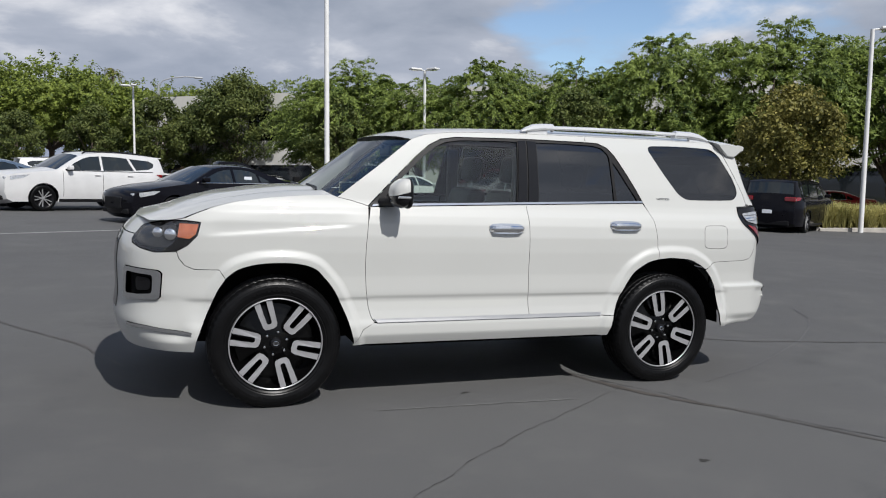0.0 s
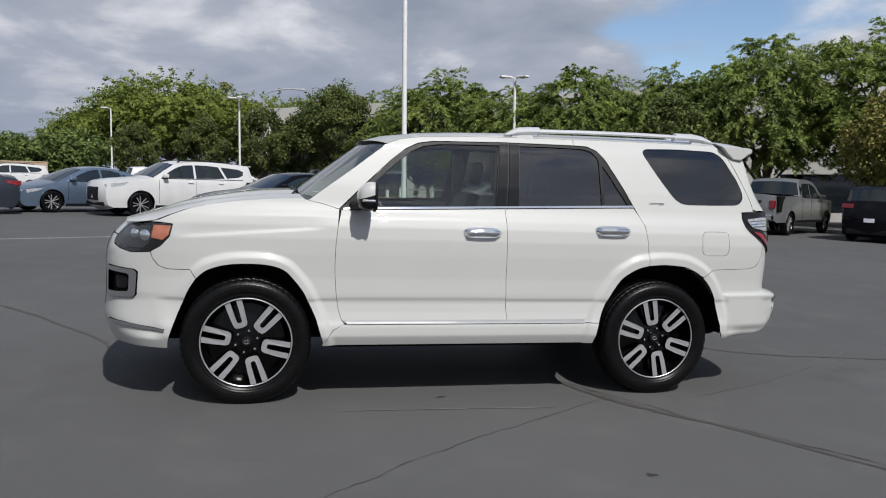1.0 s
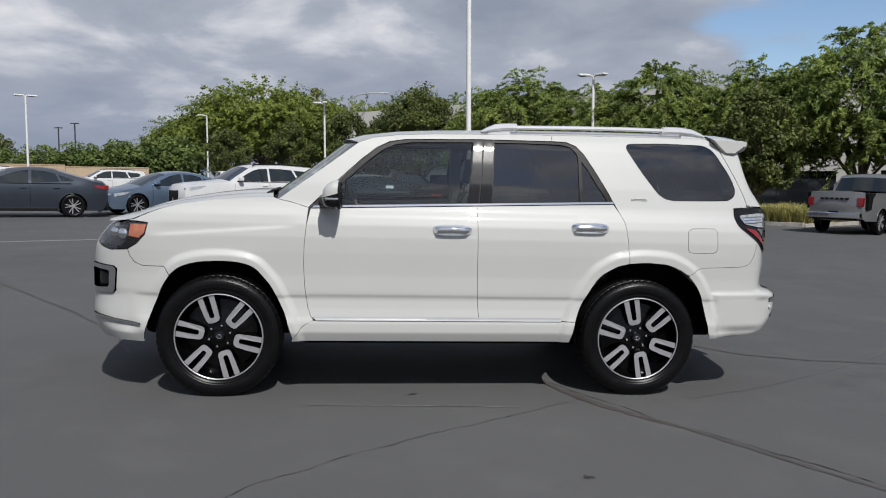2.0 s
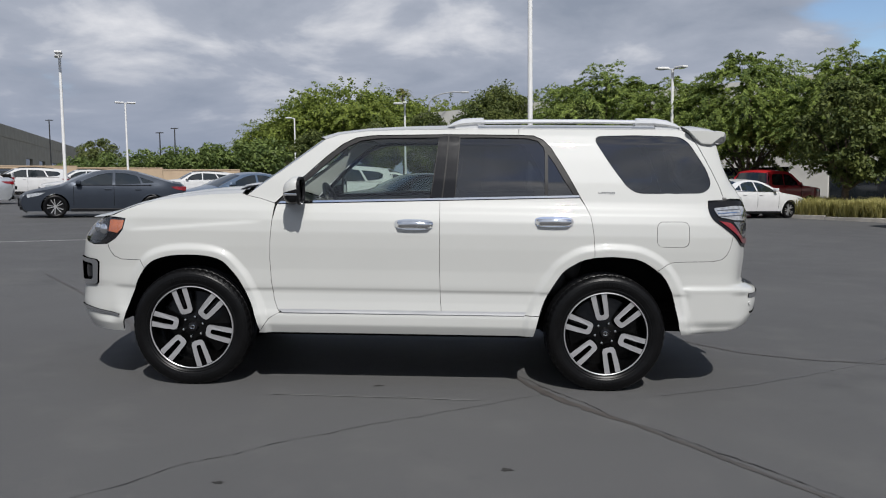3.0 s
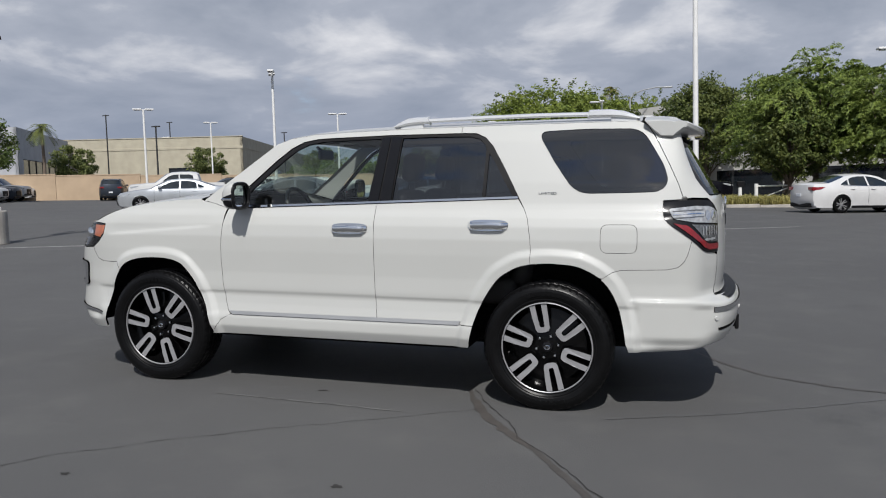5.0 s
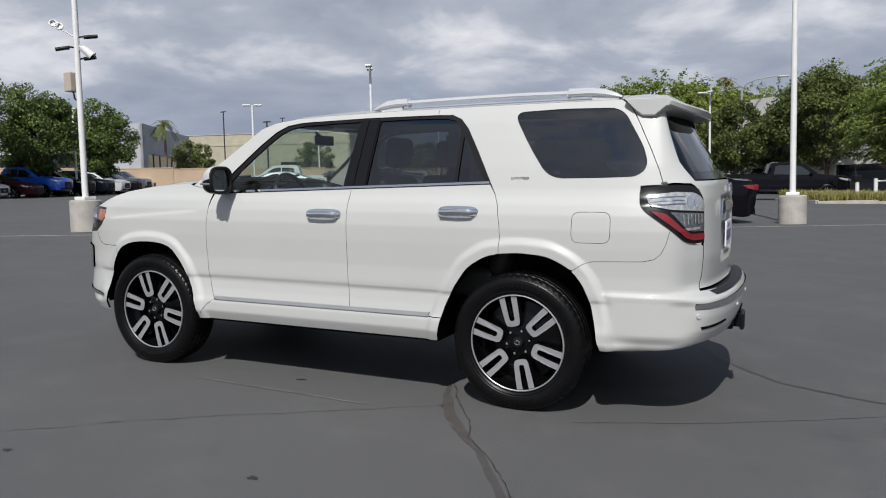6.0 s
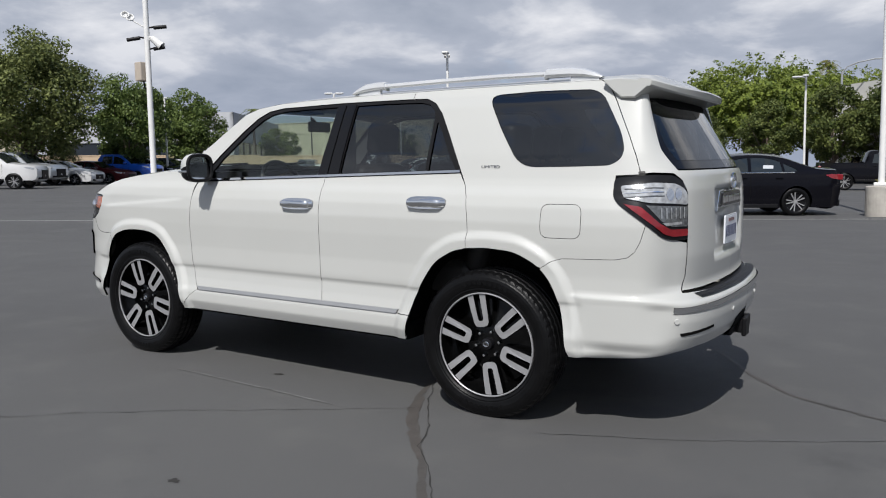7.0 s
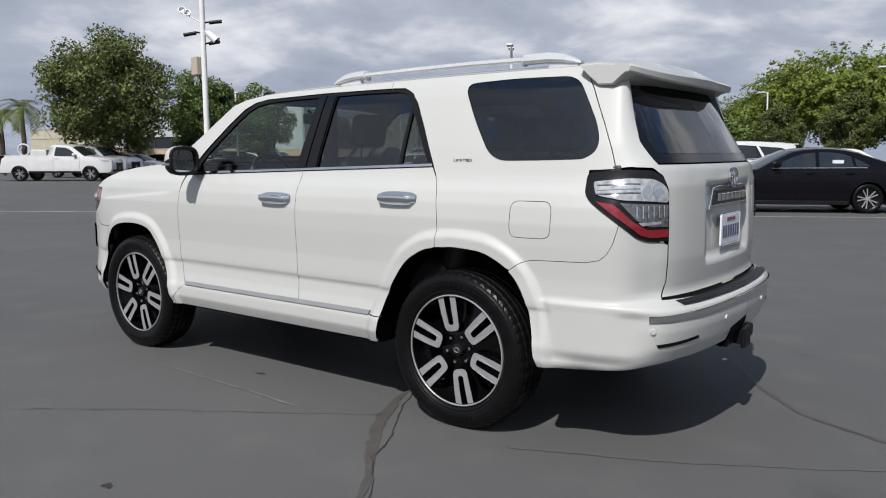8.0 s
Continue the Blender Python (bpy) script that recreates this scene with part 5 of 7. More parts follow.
M_MIRROR = plain("mirror_silver", (0.75, 0.77, 0.78), 0.01, metal=1.0, var=0.0)
M_DARKCHROME = plain("dark_chrome", (0.30, 0.30, 0.30), 0.15, metal=1.0)
M_PAPER = plain("white_plate", (0.62, 0.64, 0.68), 0.4)
M_PLATEINK = plain("plate_ink", (0.07, 0.08, 0.14), 0.4)
HERO = hero_vehicle()
hero_details(HERO)
near_lot_marks()

# ---------------------------------------------------------------- other parked vehicles
def car_paint(name, color, metal=0.0, rough=0.3):
    return plain(name, color, rough if max(color) > 0.03 else 0.12, metal=metal, coat=0.7 if max(color) > 0.1 else 0.1, var=0.05, scale=3, spec=0.5 if max(color) > 0.1 else 0.12)


PAINT = {
    "white": car_paint("white_paint", (0.52, 0.52, 0.52)),
    "black": car_paint("black_paint", (0.004, 0.004, 0.006)),
    "navy": car_paint("dark_navy_paint", (0.010, 0.011, 0.020)),
    "slate": car_paint("slate_blue_paint", (0.10, 0.14, 0.20), 0.4),
    "grey": car_paint("dark_grey_paint", (0.035, 0.042, 0.055), 0.3),
    "silver": car_paint("silver_car_paint", (0.48, 0.50, 0.52), 0.6),
    "steel": car_paint("steel_grey_paint", (0.15, 0.155, 0.16), 0.3),
    "red": car_paint("red_paint", (0.36, 0.012, 0.018)),
    "maroon": car_paint("dark_red_paint", (0.05, 0.008, 0.010)),
    "blue": car_paint("bright_blue_paint", (0.01, 0.09, 0.50)),
}

KINDS = {
    "work_pickup": dict(w=1.0, top=[(-2.65, 0.42), (-2.82, 0.48), (-2.90, 0.65), (-2.89, 0.98), (-2.82, 1.11), (-2.55, 1.18), (-2.0, 1.23), (-1.55, 1.27), (-1.2, 1.53), (-0.92, 1.74), (-0.7, 1.83), (-0.3, 1.88), (0.0, 1.87), (0.14, 1.80), (0.26, 1.36), (0.31, 1.33),
                   (2.98, 1.33), (3.06, 1.31), (3.10, 1.0), (3.11, 0.62), (3.05, 0.50), (2.92, 0.44)], glass=[(-1.55, -0.92), (0.13, 0.27)], axles=(-1.85, 1.75), r=0.385,
                   panes=[[(-1.20, 1.29), (-0.98, 1.50), (-0.78, 1.65), (-0.55, 1.73), (-0.10, 1.75), (-0.02, 1.30)]],
                   belt=1.27, roof=0.78, doors=(-1.32, 0.02), lampz=1.02, tailz=1.10, floor=0.44, bed=(0.31, 2.98)),
    "sedan": dict(w=0.92, top=[(-2.30, 0.20), (-2.42, 0.28), (-2.45, 0.48), (-2.43, 0.64), (-2.36, 0.735), (-2.2, 0.80), (-1.8, 0.885), (-1.35, 0.945), (-1.02, 0.985), (-0.60, 1.20), (-0.25, 1.362), (0.0, 1.42), (0.3, 1.443), (0.6, 1.442), (0.9, 1.415), (1.15, 1.36),
                  (1.5, 1.23), (1.85, 1.115), (2.1, 1.095), (2.36, 1.085), (2.42, 1.03), (2.44, 0.80), (2.45, 0.55), (2.40, 0.30), (2.28, 0.20)], glass=[(-1.02, -0.25), (1.15, 1.85)], axles=(-1.46, 1.365), r=0.335,
                  panes=[[(-0.74, 1.01), (-0.42, 1.19), (-0.12, 1.315), (0.10, 1.365), (0.27, 1.38), (0.24, 1.025)], [(0.31, 1.03), (0.34, 1.383), (0.62, 1.38), (0.86, 1.345), (1.02, 1.285), (1.05, 1.045)], [(1.10, 1.05), (1.08, 1.255), (1.36, 1.115), (1.40, 1.06)]],
                  belt=1.0, roof=0.66, doors=(-0.86, 0.28, 1.12), lampz=0.70, tailz=0.92, floor=0.20),
    "liftback": dict(w=0.89, top=[(-2.15, 0.20), (-2.26, 0.28), (-2.30, 0.46), (-2.27, 0.60), (-2.18, 0.70), (-1.9, 0.79), (-1.5, 0.875), (-1.25, 0.93), (-0.75, 1.17), (-0.35, 1.33), (0.0, 1.41), (0.3, 1.43), (0.6, 1.42), (0.95, 1.36), (1.5, 1.20), (1.95, 1.07), (2.2, 1.03),
                     (2.28, 0.92), (2.30, 0.6), (2.25, 0.30), (2.12, 0.20)], glass=[(-1.25, -0.35), (0.95, 1.95)], axles=(-1.40, 1.35), r=0.34,
                     panes=[[(-0.88, 0.98), (-0.50, 1.18), (-0.18, 1.305), (0.06, 1.36), (0.20, 1.37), (0.18, 1.0)], [(0.26, 1.005), (0.28, 1.37), (0.60, 1.355), (0.90, 1.28), (1.00, 1.05)], [(1.05, 1.06), (0.98, 1.25), (1.36, 1.11), (1.38, 1.08)]],
                     belt=0.97, roof=0.64, doors=(-0.9, 0.22, 1.08), lampz=0.66, tailz=0.90, floor=0.20),
    "suv": dict(w=0.955, top=[(-2.25, 0.26), (-2.40, 0.34), (-2.46, 0.55), (-2.45, 0.85), (-2.38, 0.99), (-2.2, 1.05), (-1.8, 1.10), (-1.3, 1.15), (-1.08, 1.175), (-0.70, 1.41), (-0.38, 1.60), (-0.1, 1.68), (0.4, 1.725), (1.0, 1.725), (1.6, 1.695), (2.0, 1.66), (2.24, 1.635),
                (2.28, 1.60), (2.38, 1.30), (2.46, 1.05), (2.48, 0.75), (2.46, 0.45), (2.30, 0.28)], glass=[(-1.08, -0.38), (2.275, 2.395)], axles=(-1.48, 1.37), r=0.37,
                panes=[[(-0.86, 1.18), (-0.50, 1.42), (-0.26, 1.54), (-0.06, 1.595), (0.24, 1.62), (0.24, 1.195)], [(0.31, 1.195), (0.31, 1.622), (0.8, 1.615), (1.12, 1.59), (1.30, 1.22)], [(1.38, 1.23), (1.20, 1.585), (1.85, 1.54), (2.02, 1.46), (1.98, 1.34), (1.8, 1.27)]],
                belt=1.16, roof=0.74, doors=(-0.92, 0.275, 1.32), lampz=0.93, tailz=1.06, floor=0.27),
    "van": dict(w=0.985, top=[(-2.35, 0.22), (-2.52, 0.30), (-2.58, 0.55), (-2.54, 0.80), (-2.4, 0.95), (-2.0, 1.06), (-1.65, 1.13), (-1.1, 1.42), (-0.6, 1.62), (-0.2, 1.70), (0.4, 1.74), (1.2, 1.74), (1.9, 1.71), (2.32, 1.66), (2.38, 1.60), (2.48, 1.25), (2.56, 0.95),
                (2.58, 0.6), (2.54, 0.32), (2.40, 0.22)], glass=[(-1.65, -0.6), (2.37, 2.495)], axles=(-1.58, 1.48), r=0.36,
                panes=[[(-1.0, 1.16), (-0.66, 1.45), (-0.40, 1.55), (-0.10, 1.60), (-0.10, 1.17)], [(-0.03, 1.17), (-0.03, 1.61), (0.5, 1.63), (1.05, 1.62), (1.15, 1.19)], [(1.23, 1.2), (1.13, 1.62), (1.8, 1.58), (2.12, 1.50), (2.14, 1.26)]],
                belt=1.14, roof=0.78, doors=(-1.05, -0.06, 1.18), lampz=0.85, tailz=1.10, floor=0.22),
    "pickup": dict(w=1.0, top=[(-2.65, 0.42), (-2.86, 0.48), (-2.93, 0.65), (-2.92, 1.02), (-2.86, 1.15), (-2.6, 1.20), (-2.0, 1.25), (-1.52, 1.28), (-1.15, 1.56), (-0.85, 1.78), (-0.6, 1.87), (-0.1, 1.92), (0.4, 1.92), (0.72, 1.88), (0.80, 1.80), (0.95, 1.36), (1.0, 1.33),
                   (2.82, 1.33), (2.90, 1.31), (2.93, 1.0), (2.94, 0.62), (2.88, 0.50), (2.75, 0.44)], glass=[(-1.52, -0.85), (0.79, 0.96)], axles=(-1.90, 1.80), r=0.405,
                   panes=[[(-1.22, 1.29), (-0.95, 1.53), (-0.72, 1.70), (-0.50, 1.77), (-0.22, 1.79), (-0.22, 1.30)], [(-0.15, 1.30), (-0.15, 1.79), (0.36, 1.79), (0.56, 1.74), (0.64, 1.31)]],
                   belt=1.27, roof=0.78, doors=(-1.32, -0.185, 0.70), lampz=1.05, tailz=1.10, floor=0.44, bed=(1.0, 2.82)),
}


def wheel_set(kind, spec):
    r = spec["r"]
    rim_r = r * 0.70
    tyre = lathe([(rim_r, -0.09), (rim_r + 0.02, -0.108), (r - 0.04, -0.112), (r - 0.008, -0.095), (r, -0.06), (r, 0.06), (r - 0.01, 0.10), (rim_r, 0.09)], 28)
    dish = lathe([(rim_r, -0.095), (rim_r - 0.015, -0.085), (rim_r - 0.03, -0.045), (0.0, -0.035)], 28)
    spokes = []
    for i in range(10):
        a = 2 * math.pi * i / 10 + (0.10 if i % 2 else -0.10)
        m = Matrix.Rotation(a, 4, "Y")
        o = [(-0.009, -0.075, 0.03), (0.009, -0.075, 0.03), (0.012, -0.090, rim_r - 0.01), (-0.012, -0.090, rim_r - 0.01), (-0.009, -0.05, 0.03), (0.009, -0.05, 0.03), (0.012, -0.06, rim_r - 0.01), (-0.012, -0.06, rim_r - 0.01)]
        spokes.append(([m @ Vector(p) for p in o], [(0, 1, 2, 3), (0, 3, 7, 4), (1, 5, 6, 2), (4, 7, 6, 5), (0, 4, 5, 1), (3, 2, 6, 7)]))
    spokes.append(lathe([(0.0, -0.085), (0.04, -0.083), (0.05, -0.05)], 14))
    return tyre, dish, joined(*spokes)


MADE = {}


def parked(kind, paint, m, label, name, group="", lite=False, sticker=False):
    """A parked vehicle of a kind in a paint, nose towards -x of its pose."""
    key = (kind, paint)
    if key in MADE:
        ob = copy_thing(MADE[key], m)
        return tagged(ob, label, None or MADE[key]["category"], group)
    sp, mat = KINDS[kind], PAINT[paint]
    W, top = sp["w"], np.array(sp["top"])
    x0, x1 = top[:, 0].min(), top[:, 0].max()
    prof = np.array([(sp["floor"] - 0.05, 0.93), (0.42, 0.975), (0.60, 1.0), (0.80, 0.995), (sp["belt"] - 0.08, 0.975), (sp["belt"], 0.945), (sp["belt"] + 0.05, 0.925), (top[:, 1].max(), sp["roof"])])

    def ys(x, z):
        x, z = np.asarray(x, float), np.asarray(z, float)
        y = W * np.interp(z, prof[:, 0], prof[:, 1])
        mid, hl = (x0 + x1) / 2, (x1 - x0) / 2
        e = np.clip((np.abs(x - mid) - hl * 0.68) / (hl * 0.32), 0, 1)
        if "bed" in sp:
            y = np.where((x > sp["bed"][0] - 0.15) & (z > 1.0), np.maximum(y, W * 0.955), y)
        return y * (1 - 0.19 * e ** 2.6)

    bottom = []
    f0, f1 = sp["axles"]
    r = sp["r"] + 0.045
    for cx in (f1, f0):
        a0 = math.asin(max(-0.9, (sp["floor"] - sp["r"]) / r))
        bottom += [(cx + r * math.cos(a), sp["r"] + r * math.sin(a)) for a in np.linspace(a0, math.pi - a0, 14)]
    outline = [tuple(p) for p in top] + [(x1 - 0.25, sp["floor"])] + bottom + [(x0 + 0.25, sp["floor"])]
    car = thing(name, label, {"sedan": "car", "liftback": "car", "suv": "car", "van": "minivan", "pickup": "pickup truck", "work_pickup": "pickup truck"}[kind], m, group)

    def side_mesh(poly, holes=(), lift=0.0, step=0.13, edge=0.09):
        v, f, _ = filled(np.array(poly), [np.array(h) for h in holes], step, edge)
        y = ys(v[:, 0], v[:, 1]) + lift
        out = []
        for s in (-1, 1):
            vv = [(a, s * b, c) for (a, c), b in zip(v, y)]
            ff = []
            for t in f:
                a, b, c = (np.array(vv[i]) for i in t)
                ff.append(tuple(t) if np.cross(b - a, c - a)[1] * s > 0 else tuple(t)[::-1])
            out.append((vv, ff))
        return out

    panes = sp["panes"]
    shells = side_mesh(outline, panes)
    TT = np.array([-1, -0.94, -0.8, -0.45, 0, 0.45, 0.8, 0.94, 1])
    tan = np.gradient(top, axis=0)
    nrm = np.stack([-tan[:, 1], tan[:, 0]], 1) / np.maximum(np.linalg.norm(tan, axis=1), 1e-6)[:, None]
    grid = []
    for (x, z), (nx, nz) in zip(top, nrm):
        yy = float(ys(x, z))
        bul = 0.05 + 0.07 * max(0.0, -nx if x < 0 else nx)
        grid.append([(x + nx * bul * (1 - abs(t) ** 2.4), yy * t, z + nz * bul * (1 - abs(t) ** 2.4)) for t in TT])
    k = len(TT)
    verts = [p for g in grid for p in g]
    paint_f, glass_f = [], []
    for i in range(len(top) - 1):
        xm = (top[i, 0] + top[i + 1, 0]) / 2
        if "bed" in sp and sp["bed"][0] - 0.01 < xm < sp["bed"][1]:
            continue
        is_glass = any(a < xm < b for a, b in sp["glass"]) and (top[i, 1] + top[i + 1, 1]) / 2 > sp["belt"] - 0.1
        for j in range(k - 1):
            q = (i * k + j, i * k + j + 1, (i + 1) * k + j + 1, (i + 1) * k + j)
            (glass_f if is_glass and 0 < j < k - 2 else paint_f).append(q)
    body = part("body", joined(*shells, (verts, paint_f)), mat, car, smooth=True)
    body.data.set_sharp_from_angle(angle=radians(38))
    fronts = [f for f in glass_f if verts[f[0]][0] < 0]
    rears = [f for f in glass_f if verts[f[0]][0] >= 0]
    for nm, fs in (("windscreen", fronts), ("rear_window", rears)):
        if fs:
            us = sorted({i for f in fs for i in f})
            ix = {o: n for n, o in enumerate(us)}
            part(nm, ([verts[i] for i in us], [tuple(ix[i] for i in f) for f in fs]), M_CARGLASS, car, smooth=True)
    for p in panes:
        for sh in side_mesh(p, lift=-0.012, step=0.2, edge=0.15):
            part("side_window", sh, M_CARGLASS, car, smooth=True)
    # dark floor and arches
    part("underbody", box(x0 + 0.2, -W * 0.80, sp["floor"], x1 - 0.2, W * 0.80, sp["floor"] + 0.30, 0.03), M_MATTE, car)
    # door seams, handles, trims
    for s in (-1, 1):
        for dx in sp["doors"]:
            zs = np.linspace(sp["floor"] + 0.16, sp["belt"] - 0.01, 8)
            pts = [(dx, s * (float(ys(dx, z)) + 0.0), z) for z in zs]
            if dx < f1 - r:
                part("door_seam", tube(pts, 0.006, 4), M_MATTE, car)
        for dx in sp["doors"][1:]:
            z = sp["belt"] - 0.10
            part("door_handle", box(dx - 0.26, s * (float(ys(dx, z)) - 0.005), z - 0.015, dx - 0.08, s * (float(ys(dx, z)) + 0.03), z + 0.015, 0.01), mat, car)
        xm, zm = sp["panes"][0][0][0] + 0.12, sp["belt"] + 0.09
        ym = float(ys(xm, zm))
        part("door_mirror", box(xm - 0.08, s * (ym + 0.03), zm - 0.06, xm + 0.07, s * (ym + 0.22), zm + 0.07, 0.04, 3), mat, car)
        # lamps: lenses wrapped round the corners of nose and tail
        hz = sp["lampz"]
        xa = float(np.interp(hz, top[:7, 1], top[:7, 0]))
        hl = box(xa - 0.045, s * 0.42 * W, hz - 0.075, xa + 0.20, s * 0.80 * W, hz + 0.03, 0.03, 3)
        hd = part("headlight", hl, M_LAMPGLASS, car)
        wrap = rounded([(xa + 0.06, hz + 0.045), (xa + 0.34, hz + 0.085), (xa + 0.56, hz + 0.10), (xa + 0.40, hz + 0.01), (xa + 0.08, hz - 0.06)], 0.02, 2)
        part("lamp_wrap", side_mesh(wrap, lift=0.006, step=0.08, edge=0.04)[0 if s < 0 else 1], M_LAMPGLASS, hd, smooth=True)
        tz = sp["tailz"]
        tl = box(x1 - 0.16, s * (0.50 if "bed" not in sp else 0.66) * W, tz - (0.07 if "bed" not in sp else 0.20), x1 + 0.05, s * 0.84 * W, tz + 0.07, 0.02, 2)
        tail = part("tail_light", tl, M_RED, car)
        if "bed" not in sp:
            wrap = rounded([(x1 - 0.03, tz + 0.055), (x1 - 0.26, tz + 0.07), (x1 - 0.42, tz + 0.055), (x1 - 0.24, tz - 0.03), (x1 - 0.03, tz - 0.06)], 0.02, 2)
            part("lamp_wrap", side_mesh(wrap, lift=0.006, step=0.08, edge=0.04)[0 if s < 0 else 1], M_RED, tail, smooth=True)
    part("grille", box(x0 - 0.115, -W * 0.42, 0.50 * sp["lampz"], x0 + 0.10, W * 0.42, sp["lampz"] - 0.06, 0.03, 2), M_BLACK, car)
    part("lower_grille", box(x0 - 0.06, -W * 0.66, sp["floor"] + 0.04, x0 + 0.16, W * 0.66, sp["floor"] + 0.16, 0.03, 2), M_BLACK, car)
    part("rear_valance", box(x1 - 0.16, -W * 0.68, sp["floor"] + 0.02, x1 + 0.065, W * 0.68, sp["floor"] + 0.18, 0.03, 2), M_BLACK, car)
    part("number_plate", box(x1 + 0.03, -0.15, 0.62 if "bed" not in sp else 0.64, x1 + 0.125, 0.15, 0.74, 0.004), M_PAPER if "bed" not in sp else M_BLACK, car, "number plate with no lettering")
    for s in (-1, 1):
        part("sill_trim", box(f0 + r + 0.03, s * (float(ys(0.0, sp["floor"] + 0.05)) - 0.03), sp["floor"] - 0.01, f1 - r - 0.03, s * (float(ys(0.0, sp["floor"] + 0.05)) + 0.012), sp["floor"] + 0.085, 0.012), M_BLACK, car)
        for cx in (f0, f1):
            arc = [(cx + (r + 0.005) * math.cos(a), s * (float(ys(cx, sp["r"] + r * math.sin(a))) + 0.001), sp["r"] + (r + 0.005) * math.sin(a)) for a in np.linspace(0.05, math.pi - 0.05, 15)]
            part("arch_trim", tube(arc, 0.010, 5), M_BLACK if kind == "suv" else mat, car, smooth=True)
        base = np.array([(p[0], p[1]) for q in panes for p in q])
        xa, xb = base[:, 0].min() + 0.03, base[:, 0].max() - 0.08
        zz = sp["belt"] + 0.012
        part("window_moulding", tube([(xx, s * (float(ys(xx, zz)) + 0.002), zz + 0.02 * (xx - xa) / (xb - xa)) for xx in np.linspace(xa, xb, 9)], 0.010, 5), M_CHROME if kind == "sedan" else M_BLACK, car)
    if kind == "suv":
        for s in (-1, 1):
            part("roof_rail", tube([(-0.2, s * 0.60, 1.69), (-0.1, s * 0.60, 1.745), (0.8, s * 0.60, 1.77), (1.6, s * 0.60, 1.74), (1.7, s * 0.60, 1.69)], 0.022, 6), M_BLACK, car, smooth=True)
        part("spoiler", box(2.05, -0.62, 1.63, 2.40, 0.62, 1.665, 0.012, m=Matrix.Identity(4)), mat, car)
    if "bed" in sp:
        b0, b1 = sp["bed"]
        part("bed_floor", box(b0, -W * 0.86, 0.78, b1, W * 0.86, 0.84, 0.01), M_MATTE, car)
        for s in (-1, 1):
            part("bed_wall", box(b0, s * W * 0.84, 0.80, b1, s * W * 0.945, 1.325, 0.01), M_MATTE, car)
        part("bed_front", box(b0 - 0.05, -W * 0.86, 0.8, b0 + 0.02, W * 0.86, 1.32, 0.01), mat, car)
        part("rear_bumper", box(x1 - 0.10, -W * 0.82, 0.52, x1 + 0.16, W * 0.82, 0.70, 0.03), M_CHROME if paint == "steel" else M_BLACK, car)
        bars = bmesh.new()
        for i in range(6):
            bars = box(x1 + 0.03, -0.42 + i * 0.15, 1.10, x1 + 0.125, -0.32 + i * 0.15, 1.16, 0.0, bm=bars)
        part("name_bars", bars, M_BLACK, car, "plain dark bars in place of lettering")
    tyre, dish, spokes = wheel_set(kind, sp)
    first = None
    for cx in sp["axles"]:
        for s in (-1, 1):
            y = s * (W * 0.985 - 0.115)
            mm = pose(cx, y, sp["r"], 0, 0, 0 if s < 0 else 180)
            if first is None:
                wh = part("wheel", dish, M_GLOSSBLACK, car, smooth=True)
                part("tyre", tyre, M_TYRE, wh, smooth=True)
                part("spokes", spokes, M_ALLOY, wh)
                wh.matrix_basis = mm
                first = wh
            else:
                copy_thing(first, mm)
    if sticker:
        part("window_label", box(0.60, -float(ys(0.6, 1.15)) - 0.004, 1.08, 0.84, -float(ys(0.6, 1.15)) + 0.002, 1.20, 0), M_PAPER, car, "white paper label in the rear side window")
    MADE[key] = car
    return car


M_LAMPGLASS = plain("lamp_glass", (0.42, 0.44, 0.46), 0.08, metal=0.3, coat=1.0, var=0.4, scale=30)
parked("suv", "white", on_lot(-4.2, 20.4, 32), "white three-row sport utility vehicle with black roof rails", "parked_suv")
parked("sedan", "black", on_lot(-0.75, 15.7, 29), "glossy black sedan parked beside the lamp post", "parked_sedan", sticker=True)
parked("liftback", "slate", on_lot(-7.2, 21.6, 40), "slate blue liftback parked on the lot", "parked_liftback")
parked("liftback", "grey", on_lot(-10.6, 18.2, 26), "dark grey liftback parked on the lot", "parked_liftback")
parked("sedan", "silver", on_lot(-21.0, 26.2, 33), "silver sedan parked on the lot", "parked_sedan")
parked("suv", "white", on_lot(-17.0, 46.0, 28), "small white sport utility vehicle near the block wall", "parked_suv")
parked("van", "black", on_lot(18.9, 15.6, -149), "black minivan backed away from the grass bed", "parked_minivan")
parked("pickup", "steel", on_lot(16.9, 18.8, -146), "steel grey crew cab pickup with bright rear bumper", "parked_pickup")
parked("sedan", "white", on_lot(11.7, 24.2, -153), "white sedan parked by the grass bed", "parked_sedan")
parked("sedan", "white", on_lot(8.9, 28.0, -155), "white sedan parked beside a lamp post", "parked_sedan")
parked("pickup", "red", on_lot(14.6, 29.6, -150), "red pickup truck parked under the trees", "parked_pickup")
parked("pickup", "black", on_lot(1.9, 39.0, -170), "black crew cab pickup by the kerb", "parked_pickup")
parked("sedan", "red", on_lot(30.2, 24.9, -42), "red sedan parked behind the grass bed", "parked_sedan")
parked("suv", "white", on_lot(-3.0, 37.0, -160), "white sport utility vehicle in the far row", "parked_suv", "far row")
parked("suv", "white", on_lot(-6.2, 38.5, -160), "white sport utility vehicle in the far row", "parked_suv", "far row")
work = parked("work_pickup", "white", on_lot(-37.1, 16.8, 219), "white single-cab work pickup with a tool box", "parked_pickup")
part("tool_box", box(0.42, -0.78, 1.20, 1.25, 0.78, 1.62, 0.03, 2), PAINT["white"], work, "white steel tool box")
